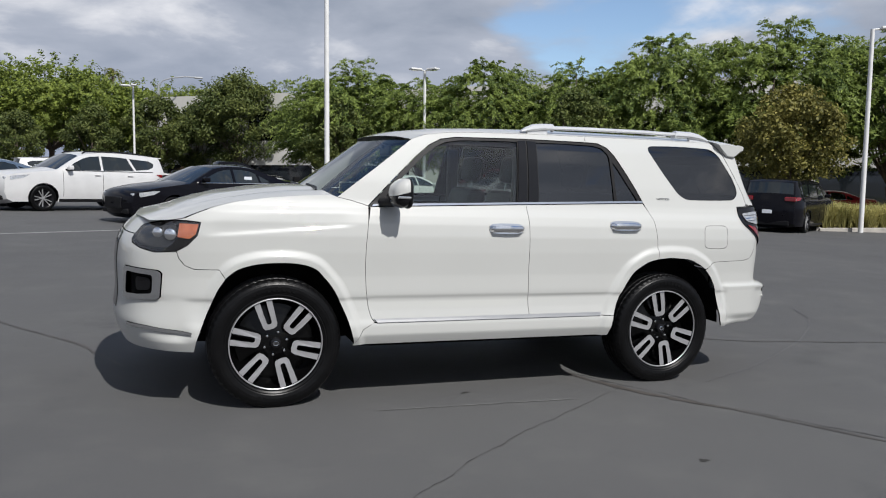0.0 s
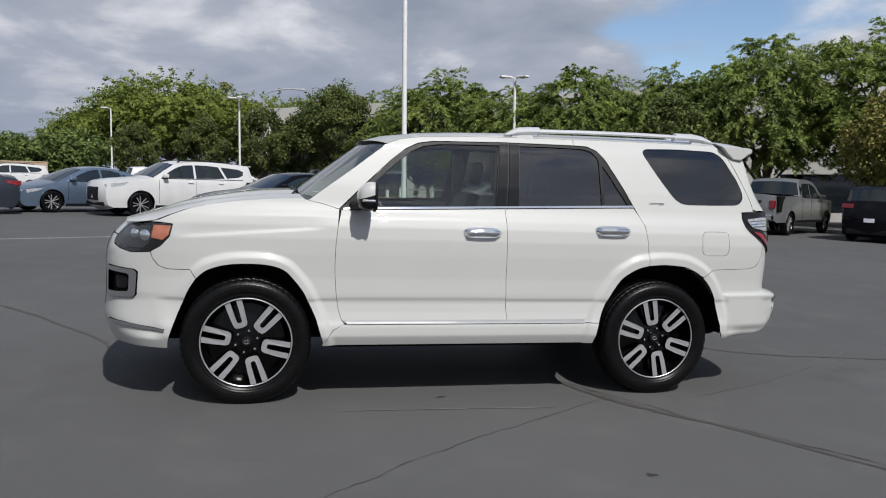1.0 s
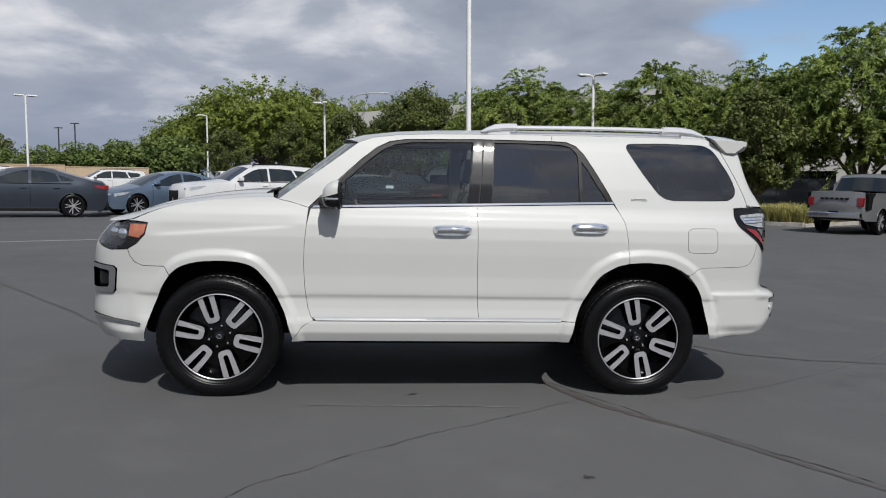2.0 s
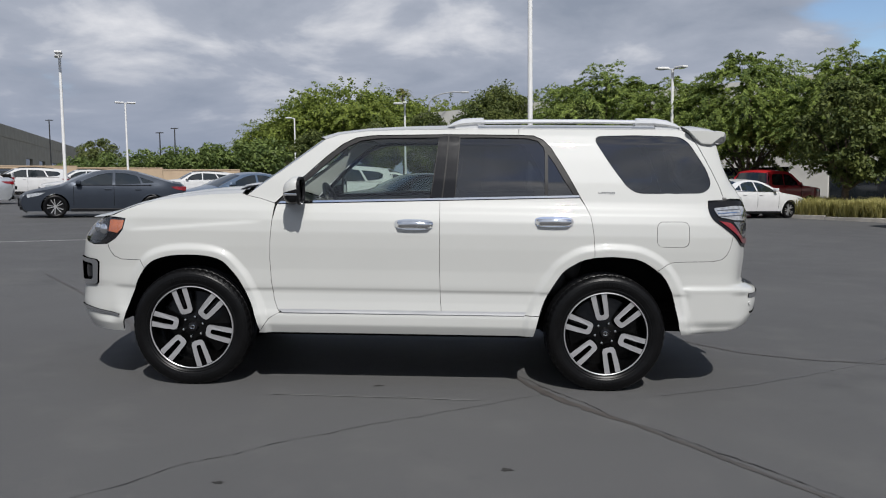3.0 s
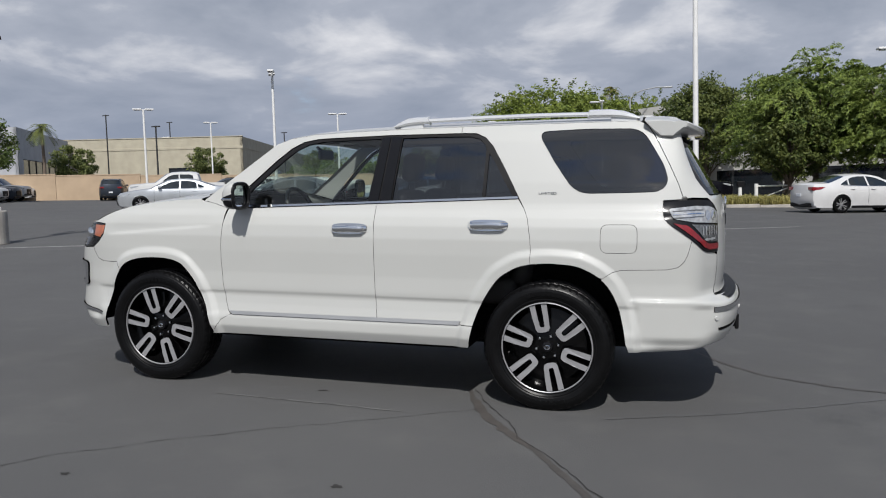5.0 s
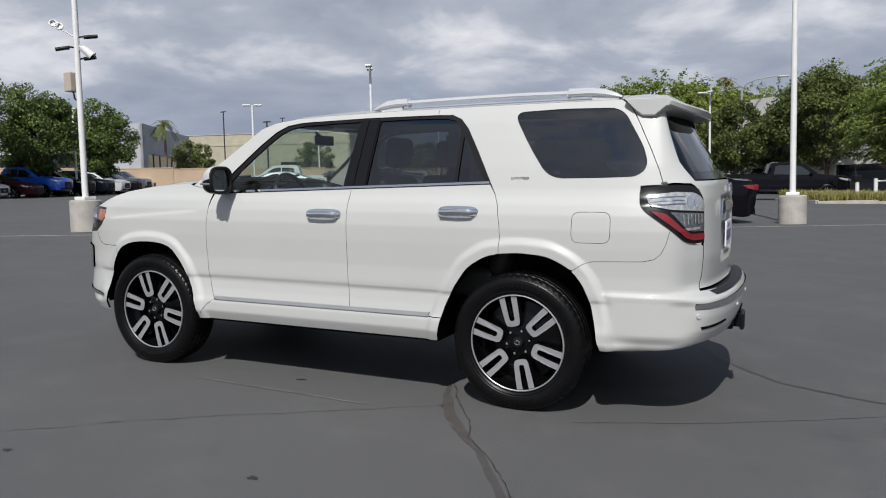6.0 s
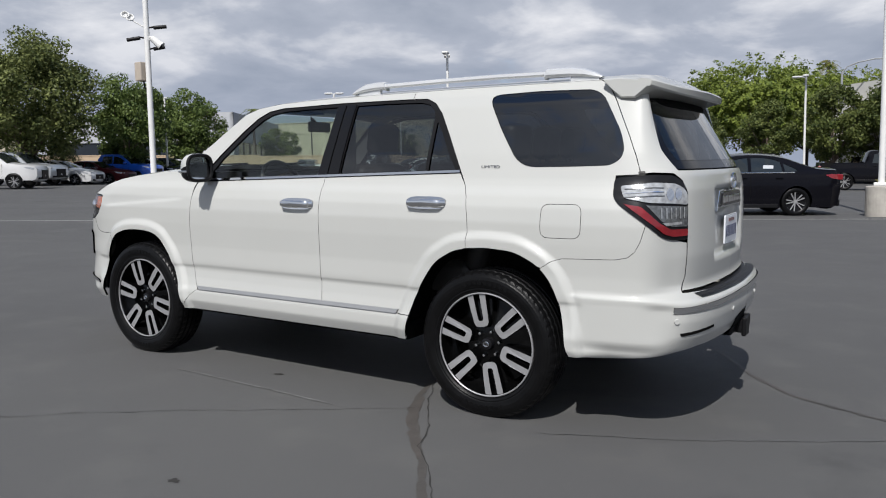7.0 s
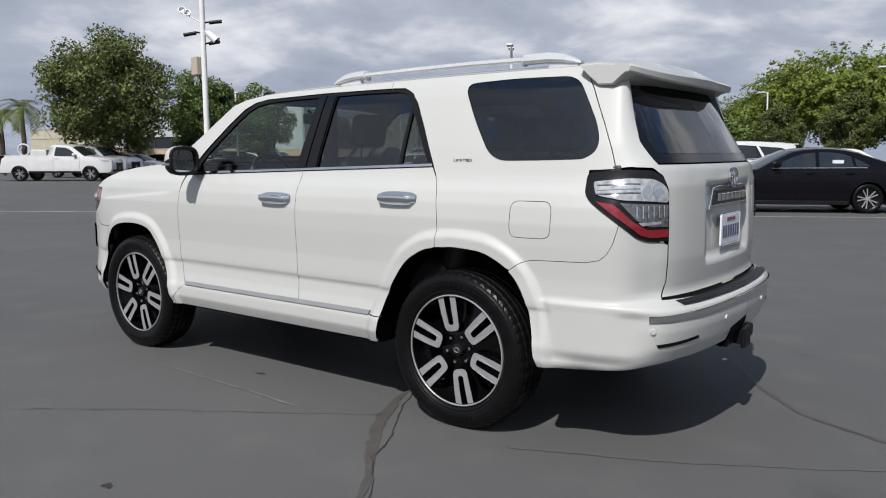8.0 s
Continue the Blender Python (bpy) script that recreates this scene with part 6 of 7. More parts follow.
reel = part("hose_reel", tube([(2.2 + 0.30 * math.cos(t), -0.55, 1.62 + 0.30 * math.sin(t)) for t in np.linspace(0, 2 * math.pi, 24, endpoint=False)], 0.05, 8, True), PAINT["white"], work, "round white hose reel", smooth=True)
part("reel_hub", cyl(0.10, 0.10, -0.1, 0.1, 16, m=pose(2.2, -0.55, 1.62, 90, 0, 0)), M_DARKMETAL, reel)
part("reel_stand", box(2.17, -0.60, 0.84, 2.23, -0.50, 1.55, 0.01), M_DARKMETAL, reel)
part("door_bars", box(-0.75, -float(1.0) * 0.99 - 0.004, 0.98, -0.35, -0.985, 1.04, 0.0), M_BLACK, work, "plain dark bar in place of lettering")
row = [("pickup", "silver"), ("sedan", "white"), ("sedan", "maroon"), ("pickup", "blue"), ("suv", "black"), ("suv", "grey"), ("suv", "white"), ("suv", "grey"), ("pickup", "white"), ("suv", "white")]
for i, (kd, pt) in enumerate(row):
    half = {"pickup": 2.9, "sedan": 2.42, "suv": 2.45}[kd]
    x, y = -39.3 - 0.30 * i - 0.10 * i * i - half * 0.92, 22.3 + 2.75 * i - half * 0.39
    words = {"blue": "bright blue", "grey": "dark grey", "maroon": "dark red"}.get(pt, pt)
    noun = {"sedan": "sedan", "pickup": "pickup truck", "suv": "sport utility vehicle"}[kd]
    parked(kd, pt, on_lot(x, y, 203), f"{words} {noun} in the row of parked vehicles", {"sedan": "parked_sedan", "pickup": "parked_pickup", "suv": "parked_suv"}[kd], "left row")
mid_row = [("pickup", "white", -25.7, 33.5), ("sedan", "white", -20.6, 38.2), ("suv", "white", -25.3, 39.6), ("suv", "white", -23.9, 44.0), ("suv", "grey", -31.0, 46.5)]
for kd, pt, x, y in mid_row:
    words = {"grey": "dark grey"}.get(pt, pt)
    noun = {"sedan": "sedan", "pickup": "pickup truck", "suv": "sport utility vehicle"}[kd]
    parked(kd, pt, on_lot(x, y, 33), f"{words} {noun} in the middle row of vehicles", {"sedan": "parked_sedan", "pickup": "parked_pickup", "suv": "parked_suv"}[kd], "middle row")
parked("suv", "grey", on_lot(-43.0, 48.2, -55), "dark grey sport utility vehicle against the block wall", "parked_suv")

# ---------------------------------------------------------------- lamp posts
def head_box(m):
    b = box(-0.46, -0.17, -0.05, 0.16, 0.17, 0.05, 0.03, 3, m=m)
    return b


def lamp_post(x, y, height, heads, label, base=True, r=0.075, turn=0.0, arm=0.35):
    """A straight white post with box lamps; on a round concrete footing where base is set."""
    ob = thing("lamp_post", label, "lamp post", at(x, y, turn), "lot lamps")
    z0 = 0.72 if base else 0.0
    if base:
        v, f = lathe([(0.0, 0.72), (0.31, 0.72), (0.332, 0.70), (0.336, 0.66), (0.336, 0.0)], 32, "z")
        part("footing", (v, f), M_CONCRETE, ob, "round concrete footing", smooth=False)
        part("base_plate", box(-0.16, -0.16, 0.72, 0.16, 0.16, 0.80, 0.015), M_POLE, ob)
    part("post", cyl(r, r * 0.8, z0, height, 16), M_POLE, ob)
    for a in heads:
        rot = pose(0, 0, height - 0.02, 0, 0, a)
        hd = part("lamp_head", head_box(rot @ pose(-arm - 0.05, 0, 0.05)), M_POLE, ob, "flat white box lamp")
        part("lamp_lens", box(-0.36, -0.13, -0.078, 0.02, 0.13, -0.066, 0, m=rot @ pose(-arm - 0.05, 0, 0.05)), M_LAMPGLASS, hd)
        part("lamp_arm", tube([rot @ Vector((0, 0, 0)), rot @ Vector((-arm, 0, 0.04))], 0.035, 8), M_POLE, ob)
    return ob


lamp_post(2.62, 16.4, 10.5, (20, 200), "tall white lamp post on a round concrete footing")
lamp_post(11.4, 33.2, 7.0, (10, 120), "white lamp post with two box lamps", base=False, r=0.085)
lamp_post(-19.6, 33.6, 7.4, (-58, 112), "white lamp post with two box lamps", base=False, r=0.085)
lamp_post(-3.2, 52.5, 7.1, (20, 95), "white lamp post with two box lamps", base=False, r=0.08)
lamp_post(-15.1, 70.0, 7.4, (15,), "white lamp post with one box lamp", base=False, r=0.08)
lamp_post(-24.1, 52.0, 6.85, (30, 210), "white lamp post with two box lamps", base=False, r=0.08, arm=0.22)
lamp_post(-35.2, 42.5, 6.7, (35, 215), "white lamp post with two box lamps", base=False, r=0.09, arm=0.22)
lamp_post(-43.5, 63.5, 7.6, (35, 215), "white lamp post with two box lamps", base=False, r=0.08, arm=0.2)
lamp_post(21.2, 14.6, 7.0, (150,), "white lamp post standing in ornamental grass", base=False, r=0.085)
lamp_post(-43.8, 33.6, 6.1, (-40,), "white lamp post between the trees", base=False, r=0.08)


def camera_post(x, y):
    """The post with security cameras."""
    ob = thing("camera_post", "white post with security cameras on a concrete footing", "lamp post", at(x, y))
    part("footing", lathe([(0.0, 0.74), (0.33, 0.74), (0.352, 0.72), (0.356, 0.68), (0.356, 0.0)], 32, "z"), M_CONCRETE, ob, "round concrete footing")
    part("base_plate", box(-0.17, -0.17, 0.74, 0.17, 0.17, 0.82, 0.015), M_POLE, ob)
    part("post", cyl(0.070, 0.058, 0.74, 9.0, 16), M_POLE, ob)
    part("equipment_box", box(-0.31, -0.16, 3.26, -0.08, 0.10, 3.70, 0.02), M_BEIGE, ob, "beige equipment box")
    part("cable", tube([(-0.2, 0, 3.26), (-0.16, 0, 3.10), (-0.08, 0, 3.06), (-0.06, 0, 2.88)], 0.02, 6), M_BLACK, ob)
    side = pose(0, 0, 0, 0, 0, 40)
    for a, z, tilt, ln in ((0, 4.50, -6, 0.30), (180, 4.26, 10, 0.30), (-12, 4.00, -8, 0.26)):
        m = side @ pose(0, 0, z, 0, 0, a) @ pose(0.16, 0, 0, 0, tilt + 90, 0)
        cam_ob = part("security_camera", cyl(0.045, 0.045, 0.0, ln, 16, m=m), M_BLACK, ob, "black bullet camera")
        part("camera_bracket", tube([side @ pose(0, 0, z, 0, 0, a) @ Vector((0.05, 0, 0)), side @ pose(0, 0, z, 0, 0, a) @ Vector((0.18, 0, 0.02))], 0.022, 8), M_BLACK, cam_ob)
    m = side @ pose(0.12, -0.03, 4.26, 0, 132, -8)
    wc = part("dome_camera", cyl(0.075, 0.10, 0.0, 0.30, 18, m=m), M_POLE, ob, "white wide-barrel camera")
    part("camera_bracket", tube([side @ Vector((0.04, 0, 4.30)), side @ Vector((0.16, -0.02, 4.24))], 0.025, 8), M_POLE, wc)
    arm = part("speaker_arm", tube([side @ Vector((0, 0, 4.48)), side @ Vector((-0.30, 0, 4.66)), side @ Vector((-0.34, 0, 4.70))], 0.016, 8), M_POLE, ob)
    for dx, rr in ((-0.36, 0.085), (-0.47, 0.085)):
        ringm = side @ pose(dx, 0, 4.74 + (0.06 if dx < -0.4 else 0), 60, 25, 0)
        ring = tube([ringm @ Vector((rr * math.cos(t), rr * math.sin(t), 0)) for t in np.linspace(0, 2 * math.pi, 20, endpoint=False)], 0.018, 6, True)
        part("round_floodlight", joined(ring, moved(lathe([(0.0, -0.04), (0.06, -0.03), (0.09, 0.0)], 16, "z"), ringm)), M_POLE, ob, smooth=True)


M_BEIGE = plain("beige_metal", (0.36, 0.31, 0.26), 0.5)
camera_post(-12.41, 7.84)


def street_lamp(x, y, h, turn):
    ob = thing("street_lamp", "grey street lamp with a long curved arm", "street lamp", at(x, y, turn))
    part("post", cyl(0.11, 0.07, 0, h - 0.6, 12), M_GALV, ob)
    part("arm", tube([(0, 0, h - 0.7), (0.3, 0, h - 0.25), (1.0, 0, h), (2.0, 0, h + 0.15), (2.7, 0, h + 0.12)], 0.05, 8), M_GALV, ob, smooth=True)
    part("lamp_head", box(2.6, -0.12, h + 0.04, 3.25, 0.12, h + 0.18, 0.05, 3), M_GALV, ob)


M_GALV = plain("galvanised", (0.34, 0.35, 0.36), 0.5, metal=0.4)
street_lamp(-1.5, 58.0, 8.5, 0)
for x, y, h in ((-49.2, 62.3, 7.4), (-74.7, 99.4, 11.5), (-55.8, 101.6, 9.5), (-38.5, 96.6, 7.6), (-37.0, 98.0, 8.3), (-72.0, 82.0, 11.0)):
    ob = thing("utility_post", "slim dark post beyond the wall", "post", at(x, y), "far posts")
    part("post", cyl(0.10, 0.08, 0, h, 8), M_DARKMETAL, ob)
    part("cross_bar", box(-0.5, -0.06, h - 0.15, 0.5, 0.06, h - 0.03, 0), M_DARKMETAL, ob)

# ---------------------------------------------------------------- trees
BARK = plain("bark", (0.11, 0.085, 0.065), 0.9, var=0.35, scale=5, bump=0.6, bump_scale=25)
LEAF_ELM = leaf_mat("elm_leaves", (0.050, 0.088, 0.028), (0.33, 0.405, 0.098), 0.55, 0.42)
LEAF_PEAR = leaf_mat("pear_leaves", (0.034, 0.056, 0.018), (0.170, 0.195, 0.055), 0.55, 0.30)
LEAF_RUST = leaf_mat("turning_pear_leaves", (0.055, 0.066, 0.020), (0.31, 0.275, 0.075), 0.55, 0.3)
LEAF_BROAD = leaf_mat("broad_canopy_leaves", (0.058, 0.092, 0.020), (0.29, 0.345, 0.070), 0.55, 0.4)
LEAF_LEFT = leaf_mat("ash_leaves", (0.036, 0.056, 0.020), (0.215, 0.240, 0.078), 0.55, 0.30)
LEAF_HEDGE = leaf_mat("hedge_leaves", (0.036, 0.066, 0.020), (0.20, 0.258, 0.074))


def leaves_mesh(name, centres, normals, size, spread, rng, mat, parent, long=1.0, droop=0.0, per=1):
    """Small folded leaves about given places."""
    n = len(centres)
    d = rng.normal(size=(n, 3))
    nn = normals * (1 - spread) + d / np.linalg.norm(d, axis=1)[:, None] * spread
    nn[:, 2] += 0.25
    nn /= np.linalg.norm(nn, axis=1)[:, None]
    t = np.cross(nn, rng.normal(size=(n, 3)))
    t[:, 2] -= droop
    t /= np.linalg.norm(t, axis=1)[:, None]
    b = np.cross(nn, t)
    s = size * rng.uniform(0.6, 1.35, n)[:, None]
    a0, a1 = centres - t * s * long * 0.5, centres + t * s * long * 0.5
    c0, c1 = centres - b * s * 0.36 + nn * s * 0.10, centres + b * s * 0.36 + nn * s * 0.10
    verts = np.stack([a0, c0, a1, c1], 1).reshape(-1, 3)
    me = bpy.data.meshes.new(name)
    me.vertices.add(len(verts))
    me.vertices.foreach_set("co", verts.ravel())
    tri = np.array([[0, 1, 2], [0, 2, 3]])
    idx = (np.arange(n)[:, None, None] * 4 + tri[None]).reshape(-1)
    me.loops.add(len(idx))
    me.loops.foreach_set("vertex_index", idx.astype(np.int32))
    me.polygons.add(n * 2)
    me.polygons.foreach_set("loop_start", np.arange(0, len(idx), 3, dtype=np.int32))
    me.materials.append(mat)
    me.update(calc_edges=True)
    ob = new(name, me)
    ob.parent = parent
    return tagged(ob, kind="stuff")


def crown_points(kind, h, w, rng, clumps, per):
    """Leaf places on clumps that fill a crown of height h and width w; returns places, outward normals, clump centres."""
    cs, rs = [], []
    while len(cs) < clumps:
        p = rng.uniform(-1, 1, 3)
        q = np.linalg.norm(p)
        if q > 1 or q < 0.30:
            continue
        x, y, z = p
        if kind == "pear":
            f = math.sqrt(max(0.05, 1 - (0.75 * z + 0.12) ** 2)) * (1.0 if z < 0.2 else 1 - 0.35 * (z - 0.2))
            c = (x * w / 2 * f, y * w / 2 * f, h * (0.60 + 0.37 * z))
            r = rng.uniform(0.07, 0.13) * w
        elif kind == "broad":
            c = (x * w / 2, y * w / 2, h * (0.62 + 0.34 * z * (1 - 0.40 * (x * x + y * y))))
            r = rng.uniform(0.07, 0.13) * w
        elif kind == "elm":
            lay = 0.55 * round(z * 4.2) / 4.2 + 0.45 * z
            f = 1.0 if lay < 0.3 else 1 - 0.5 * (lay - 0.3)
            c = (x * w / 2 * f, y * w / 2 * f, h * (0.61 + 0.32 * lay + 0.03 * z))
            r = rng.uniform(0.07, 0.14) * w
        else:
            c = (x * w / 2, y * w / 2, h * (0.58 + 0.39 * z))
            r = rng.uniform(0.08, 0.15) * w
        cs.append(c)
        rs.append(r)
    cs, rs = np.array(cs), np.array(rs)
    pts, nr = [], []
    if kind in ("elm", "broad"):
        # drooping sprays that leave each clump outwards, leaflets along both sides
        mid = np.array([0, 0, h * 0.55])
        for c, r in zip(cs, rs):
            for _ in range(5):
                out = (c - mid) * (1, 1, 0.5)
                out = out / max(np.linalg.norm(out), 0.1) + rng.normal(size=3) * 0.55
                out[2] = abs(out[2]) * 0.6 + 0.25
                out /= np.linalg.norm(out)
                ln = r * rng.uniform(1.7, 3.1)
                k = per // 5
                t = rng.uniform(0.05, 1, k) ** 0.8
                p = c + out * (t * ln)[:, None]
                p[:, 2] -= (0.62 if kind == "elm" else 0.45) * ln * t * t
                p += rng.normal(size=(k, 3)) * ((0.12 if kind == "elm" else 0.17) * r * (1.25 - 0.8 * t))[:, None] * (1, 1, 0.6)
                pts.append(p)
                up = np.tile(out * 0.9 + (0, 0, 0.25), (k, 1))
                nr.append(up / np.linalg.norm(up, axis=1)[:, None])
        return np.concatenate(pts), np.concatenate(nr), cs
    for c, r in zip(cs, rs):
        d = rng.normal(size=(per, 3))
        d /= np.linalg.norm(d, axis=1)[:, None]
        rad = r * rng.uniform(0.55, 1.12, per)[:, None]
        pts.append(c + d * rad * (1.0, 1.0, 0.8))
        nr.append(d)
    return np.concatenate(pts), np.concatenate(nr), cs


def tree(kind, h, w, mat, label, m, seed, clumps=70, per=95, size=0.17, long=1.3, trunk=0.14, group=""):
    rng = np.random.default_rng(seed)
    rnd = random.Random(seed)
    ob = thing("tree", label, "tree", m, group)
    pts, nr, cs = crown_points(kind, h, w, rng, clumps, per)
    fork = h * (0.20 if kind != "broad" else 0.30)
    bits = [tube([(0, 0, -0.1), (rnd.uniform(-.05, .05), rnd.uniform(-.05, .05), fork * 0.5), (rnd.uniform(-.1, .1), rnd.uniform(-.1, .1), fork)], trunk, 9, r_end=trunk * 0.75)]
    pick = sorted(range(len(cs)), key=lambda i: cs[i][2])[:: max(1, len(cs) // 16)]
    for i in pick:
        c = cs[i]
        mid = (c[0] * 0.45 + rnd.uniform(-.2, .2), c[1] * 0.45 + rnd.uniform(-.2, .2), fork + (c[2] - fork) * 0.55)
        bits.append(tube([(0, 0, fork * 0.9), mid, tuple(c)], trunk * 0.34, 6, r_end=trunk * 0.10))
    part("trunk", joined(*bits), BARK, ob, smooth=True)
    leaves_mesh("crown", pts, nr, size, 0.55, rng, mat, ob, long=long, droop=0.12 if kind == "elm" else 0.0)
    return ob


def planted(proto, x, y, scale, turn, label="", sz=None):
    ob = copy_thing(proto, at(x, y, turn) )
    ob.scale = (scale, scale, sz or scale)
    if label:
        tagged(ob, label)
    return ob


ELM = "green feathery shade tree in the row along the building"
e1 = tree("elm", 7.8, 5.8, LEAF_ELM, ELM, at(9.0, 38.8), 1, clumps=210, per=280, size=0.084, long=2.5, trunk=0.2, group="tree row")
e2 = tree("elm", 7.8, 5.6, LEAF_ELM, ELM, at(15.2, 33.2, 40), 2, clumps=210, per=280, size=0.084, long=2.5, trunk=0.2, group="tree row")
e3 = tree("elm", 7.8, 6.2, LEAF_ELM, ELM, at(22.0, 27.0, 80), 3, clumps=220, per=280, size=0.084, long=2.5, trunk=0.22, group="tree row")
e3.scale = (1.08, 1.08, 1.12)
for p, x, y, s, a in ((e1, 25.8, 23.6, 1.18, 130), (e2, 29.5, 20.3, 1.12, 220), (e1, 18.6, 30.1, 0.95, 300), (e3, 12.2, 36.2, 0.88, 20), (e2, 8.2, 43.6, 0.93, 150), (e2, 33.0, 17.0, 1.1, 10), (e1, 8.0, 60.0, 1.15, 75), (e3, 3.0, 63.0, 1.05, 260)):
    planted(p, x, y, s, a)
PEAR = "dense rounded dark green pear tree with a short trunk"
p1 = tree("pear", 8.9, 7.8, LEAF_PEAR, PEAR, at(4.2, 54.5), 11, clumps=150, per=150, size=0.17, trunk=0.18, group="pear trees")
p2 = tree("pear", 7.1, 4.7, LEAF_PEAR, PEAR, at(-1.7, 55.2), 12, clumps=110, per=130, size=0.16, trunk=0.15, group="pear trees")
for p, x, y, s, a in ((p2, 1.2, 57.6, 0.98, 130), (p2, -6.1, 56.5, 0.88, 70), (p2, -11.3, 58.5, 0.80, 20), (p2, 16.6, 26.0, 0.84, 200), (p2, 7.5, 36.5, 0.80, 300)):
    planted(p, x, y, s, a)
tree("pear", 5.7, 4.0, LEAF_RUST, "pear tree with leaves turning rust and olive", at(20.9, 17.6), 15, clumps=140, per=150, size=0.11, trunk=0.12)
BROAD = "large spreading tree with a broad light green canopy"
b1 = tree("broad", 12.0, 15.0, LEAF_BROAD, BROAD, at(-11.9, 85.0), 21, clumps=330, per=190, size=0.26, trunk=0.35, group="far trees")
for x, y, s, a, sz in ((-19.6, 84.0, 0.55, 60, 0.68), (0.0, 88.0, 0.8, 120, 0.9), (5, 84, 0.9, 200, 0.85), (14, 80, 0.9, 20, 0.8), (-8, 96, 1.0, 10, 1.0)):
    planted(b1, x, y, s, a, sz=sz)
h1 = tree("round", 4.6, 6.0, LEAF_HEDGE, "tall green shrub in the hedge beyond the wall", at(-24.0, 74.0), 31, clumps=60, per=90, size=0.26, trunk=0.15, group="hedge")
for i in range(7):
    planted(h1, -36.5 + 2.9 * i, 70.0 + 0.9 * i, 0.72 + 0.08 * i, 50 * i)
LEFT = "full green ash tree with dense shadowy crown"
l1 = tree("round", 9.0, 7.0, LEAF_LEFT, LEFT, at(-42.0, 22.4), 41, clumps=210, per=170, size=0.165, trunk=0.25, group="left trees")
l2 = tree("round", 7.3, 5.4, LEAF_HEDGE, "full light green tree behind the parked vehicles", at(-43.6, 30.2), 42, clumps=140, per=150, size=0.17, trunk=0.2, group="left trees")
planted(l2, -47.2, 38.6, 0.98, 90)
s1 = tree("round", 6.3, 4.6, LEAF_LEFT, "small rounded tree beyond the block wall", at(-64.0, 67.0), 51, clumps=80, per=100, size=0.2, trunk=0.12, group="wall trees")
for x, y, s, a in ((-55.2, 80.0, 1.02, 50), (-39.3, 80.0, 0.95, 160)):
    planted(s1, x, y, s, a)


def palm(x, y, h, label, dry=False, seed=3, fr=2.2):
    rnd = random.Random(seed)
    ob = thing("palm_tree", label, "palm tree", at(x, y), "palms")
    part("trunk", tube([(0, 0, -0.1), (0.08, 0.03, h * 0.5), (0.0, 0.0, h)], 0.19, 10, r_end=0.13), BARK, ob, smooth=True)
    mat = LEAF_RUST if dry else LEAF_LEFT
    crown = None
    for i in range(26):
        a, e = rnd.uniform(0, 2 * math.pi), rnd.uniform(-0.5, 1.2)
        pts = []
        for k in range(9):
            t = k / 8
            rr = fr * t * math.cos(e * (1 - 0.3 * t))
            pts.append(Vector((rr * math.cos(a), rr * math.sin(a), h + fr * t * math.sin(e) - 1.3 * t * t)))
        verts, faces = [], []
        side = Vector((-math.sin(a), math.cos(a), 0))
        for k in range(8):
            for s in (-1, 1):
                for q in range(2):
                    b = pts[k].lerp(pts[k + 1], q * 0.5)
                    o = len(verts)
                    ln = 0.55 * fr / 2.2 * (1 - 0.6 * abs(k / 8 - 0.4))
                    verts += [b, b + (pts[k + 1] - pts[k]) * 0.35, b + side * s * ln + (pts[k + 1] - pts[k]) * 0.9 + Vector((0, 0, -0.25 * ln))]
                    faces.append((o, o + 1, o + 2))
        f = part("frond", (verts, faces), mat, ob)


palm(-6.6, 104.0, 14.2, "tall palm with a dry brown crown", True, 3, 1.6)
palm(-63.5, 62.0, 7.6, "palm tree in front of the grey building", False, 4, 1.7)
palm(-50.1, 20.9, 4.6, "palm tree at the lot's edge", False, 5, 1.8)
palm(-52.6, 20.6, 4.2, "palm tree at the lot's edge", False, 6, 1.7)
palm(-44.5, 25.8, 2.2, "low fan palm under the trees", False, 7, 1.4)

# ---------------------------------------------------------------- grass beds, kerbs, gate
GRASS = leaf_mat("dry_grass", (0.19, 0.19, 0.055), (0.58, 0.52, 0.22), 0.6, 0.45)


def grass_bed(name, poly, count, h, seed, label):
    rng = np.random.default_rng(seed)
    poly = np.array(poly)
    lo, hi = poly.min(0), poly.max(0)
    pts = rng.uniform(lo, hi, (count * 3, 2))
    pts = pts[inside(poly, pts)][:count]
    verts, faces = [], []
    for x, y in pts:
        z = gz(x, y) + 0.10
        tuft = 0.6 + 0.4 * math.sin(x * 2.1 + seed) * math.cos(y * 1.7)
        for _ in range(7):
            a, lean, hh = rng.uniform(0, 6.28), rng.uniform(0.2, 1.05), h * rng.uniform(0.6, 1.2) * (0.7 + 0.3 * tuft)
            dx, dy = math.cos(a), math.sin(a)
            wx, wy = -dy * 0.011, dx * 0.011
            o = len(verts)
            mx, my = x + dx * lean * hh * 0.35, y + dy * lean * hh * 0.35
            ex, ey = x + dx * lean * hh, y + dy * lean * hh
            verts += [(x - wx, y - wy, z), (x + wx, y + wy, z), (mx + wx, my + wy, z + hh * 0.7), (mx - wx, my - wy, z + hh * 0.7), (ex, ey, z + hh * (1 - 0.35 * lean))]
            faces += [(o, o + 1, o + 2, o + 3), (o + 3, o + 2, o + 4)]
    return tagged(part(name, (verts, faces), GRASS), label, "grass", kind="stuff")


SOIL = plain("planting_soil", (0.10, 0.075, 0.05), 0.95, var=0.3, bump=0.5)


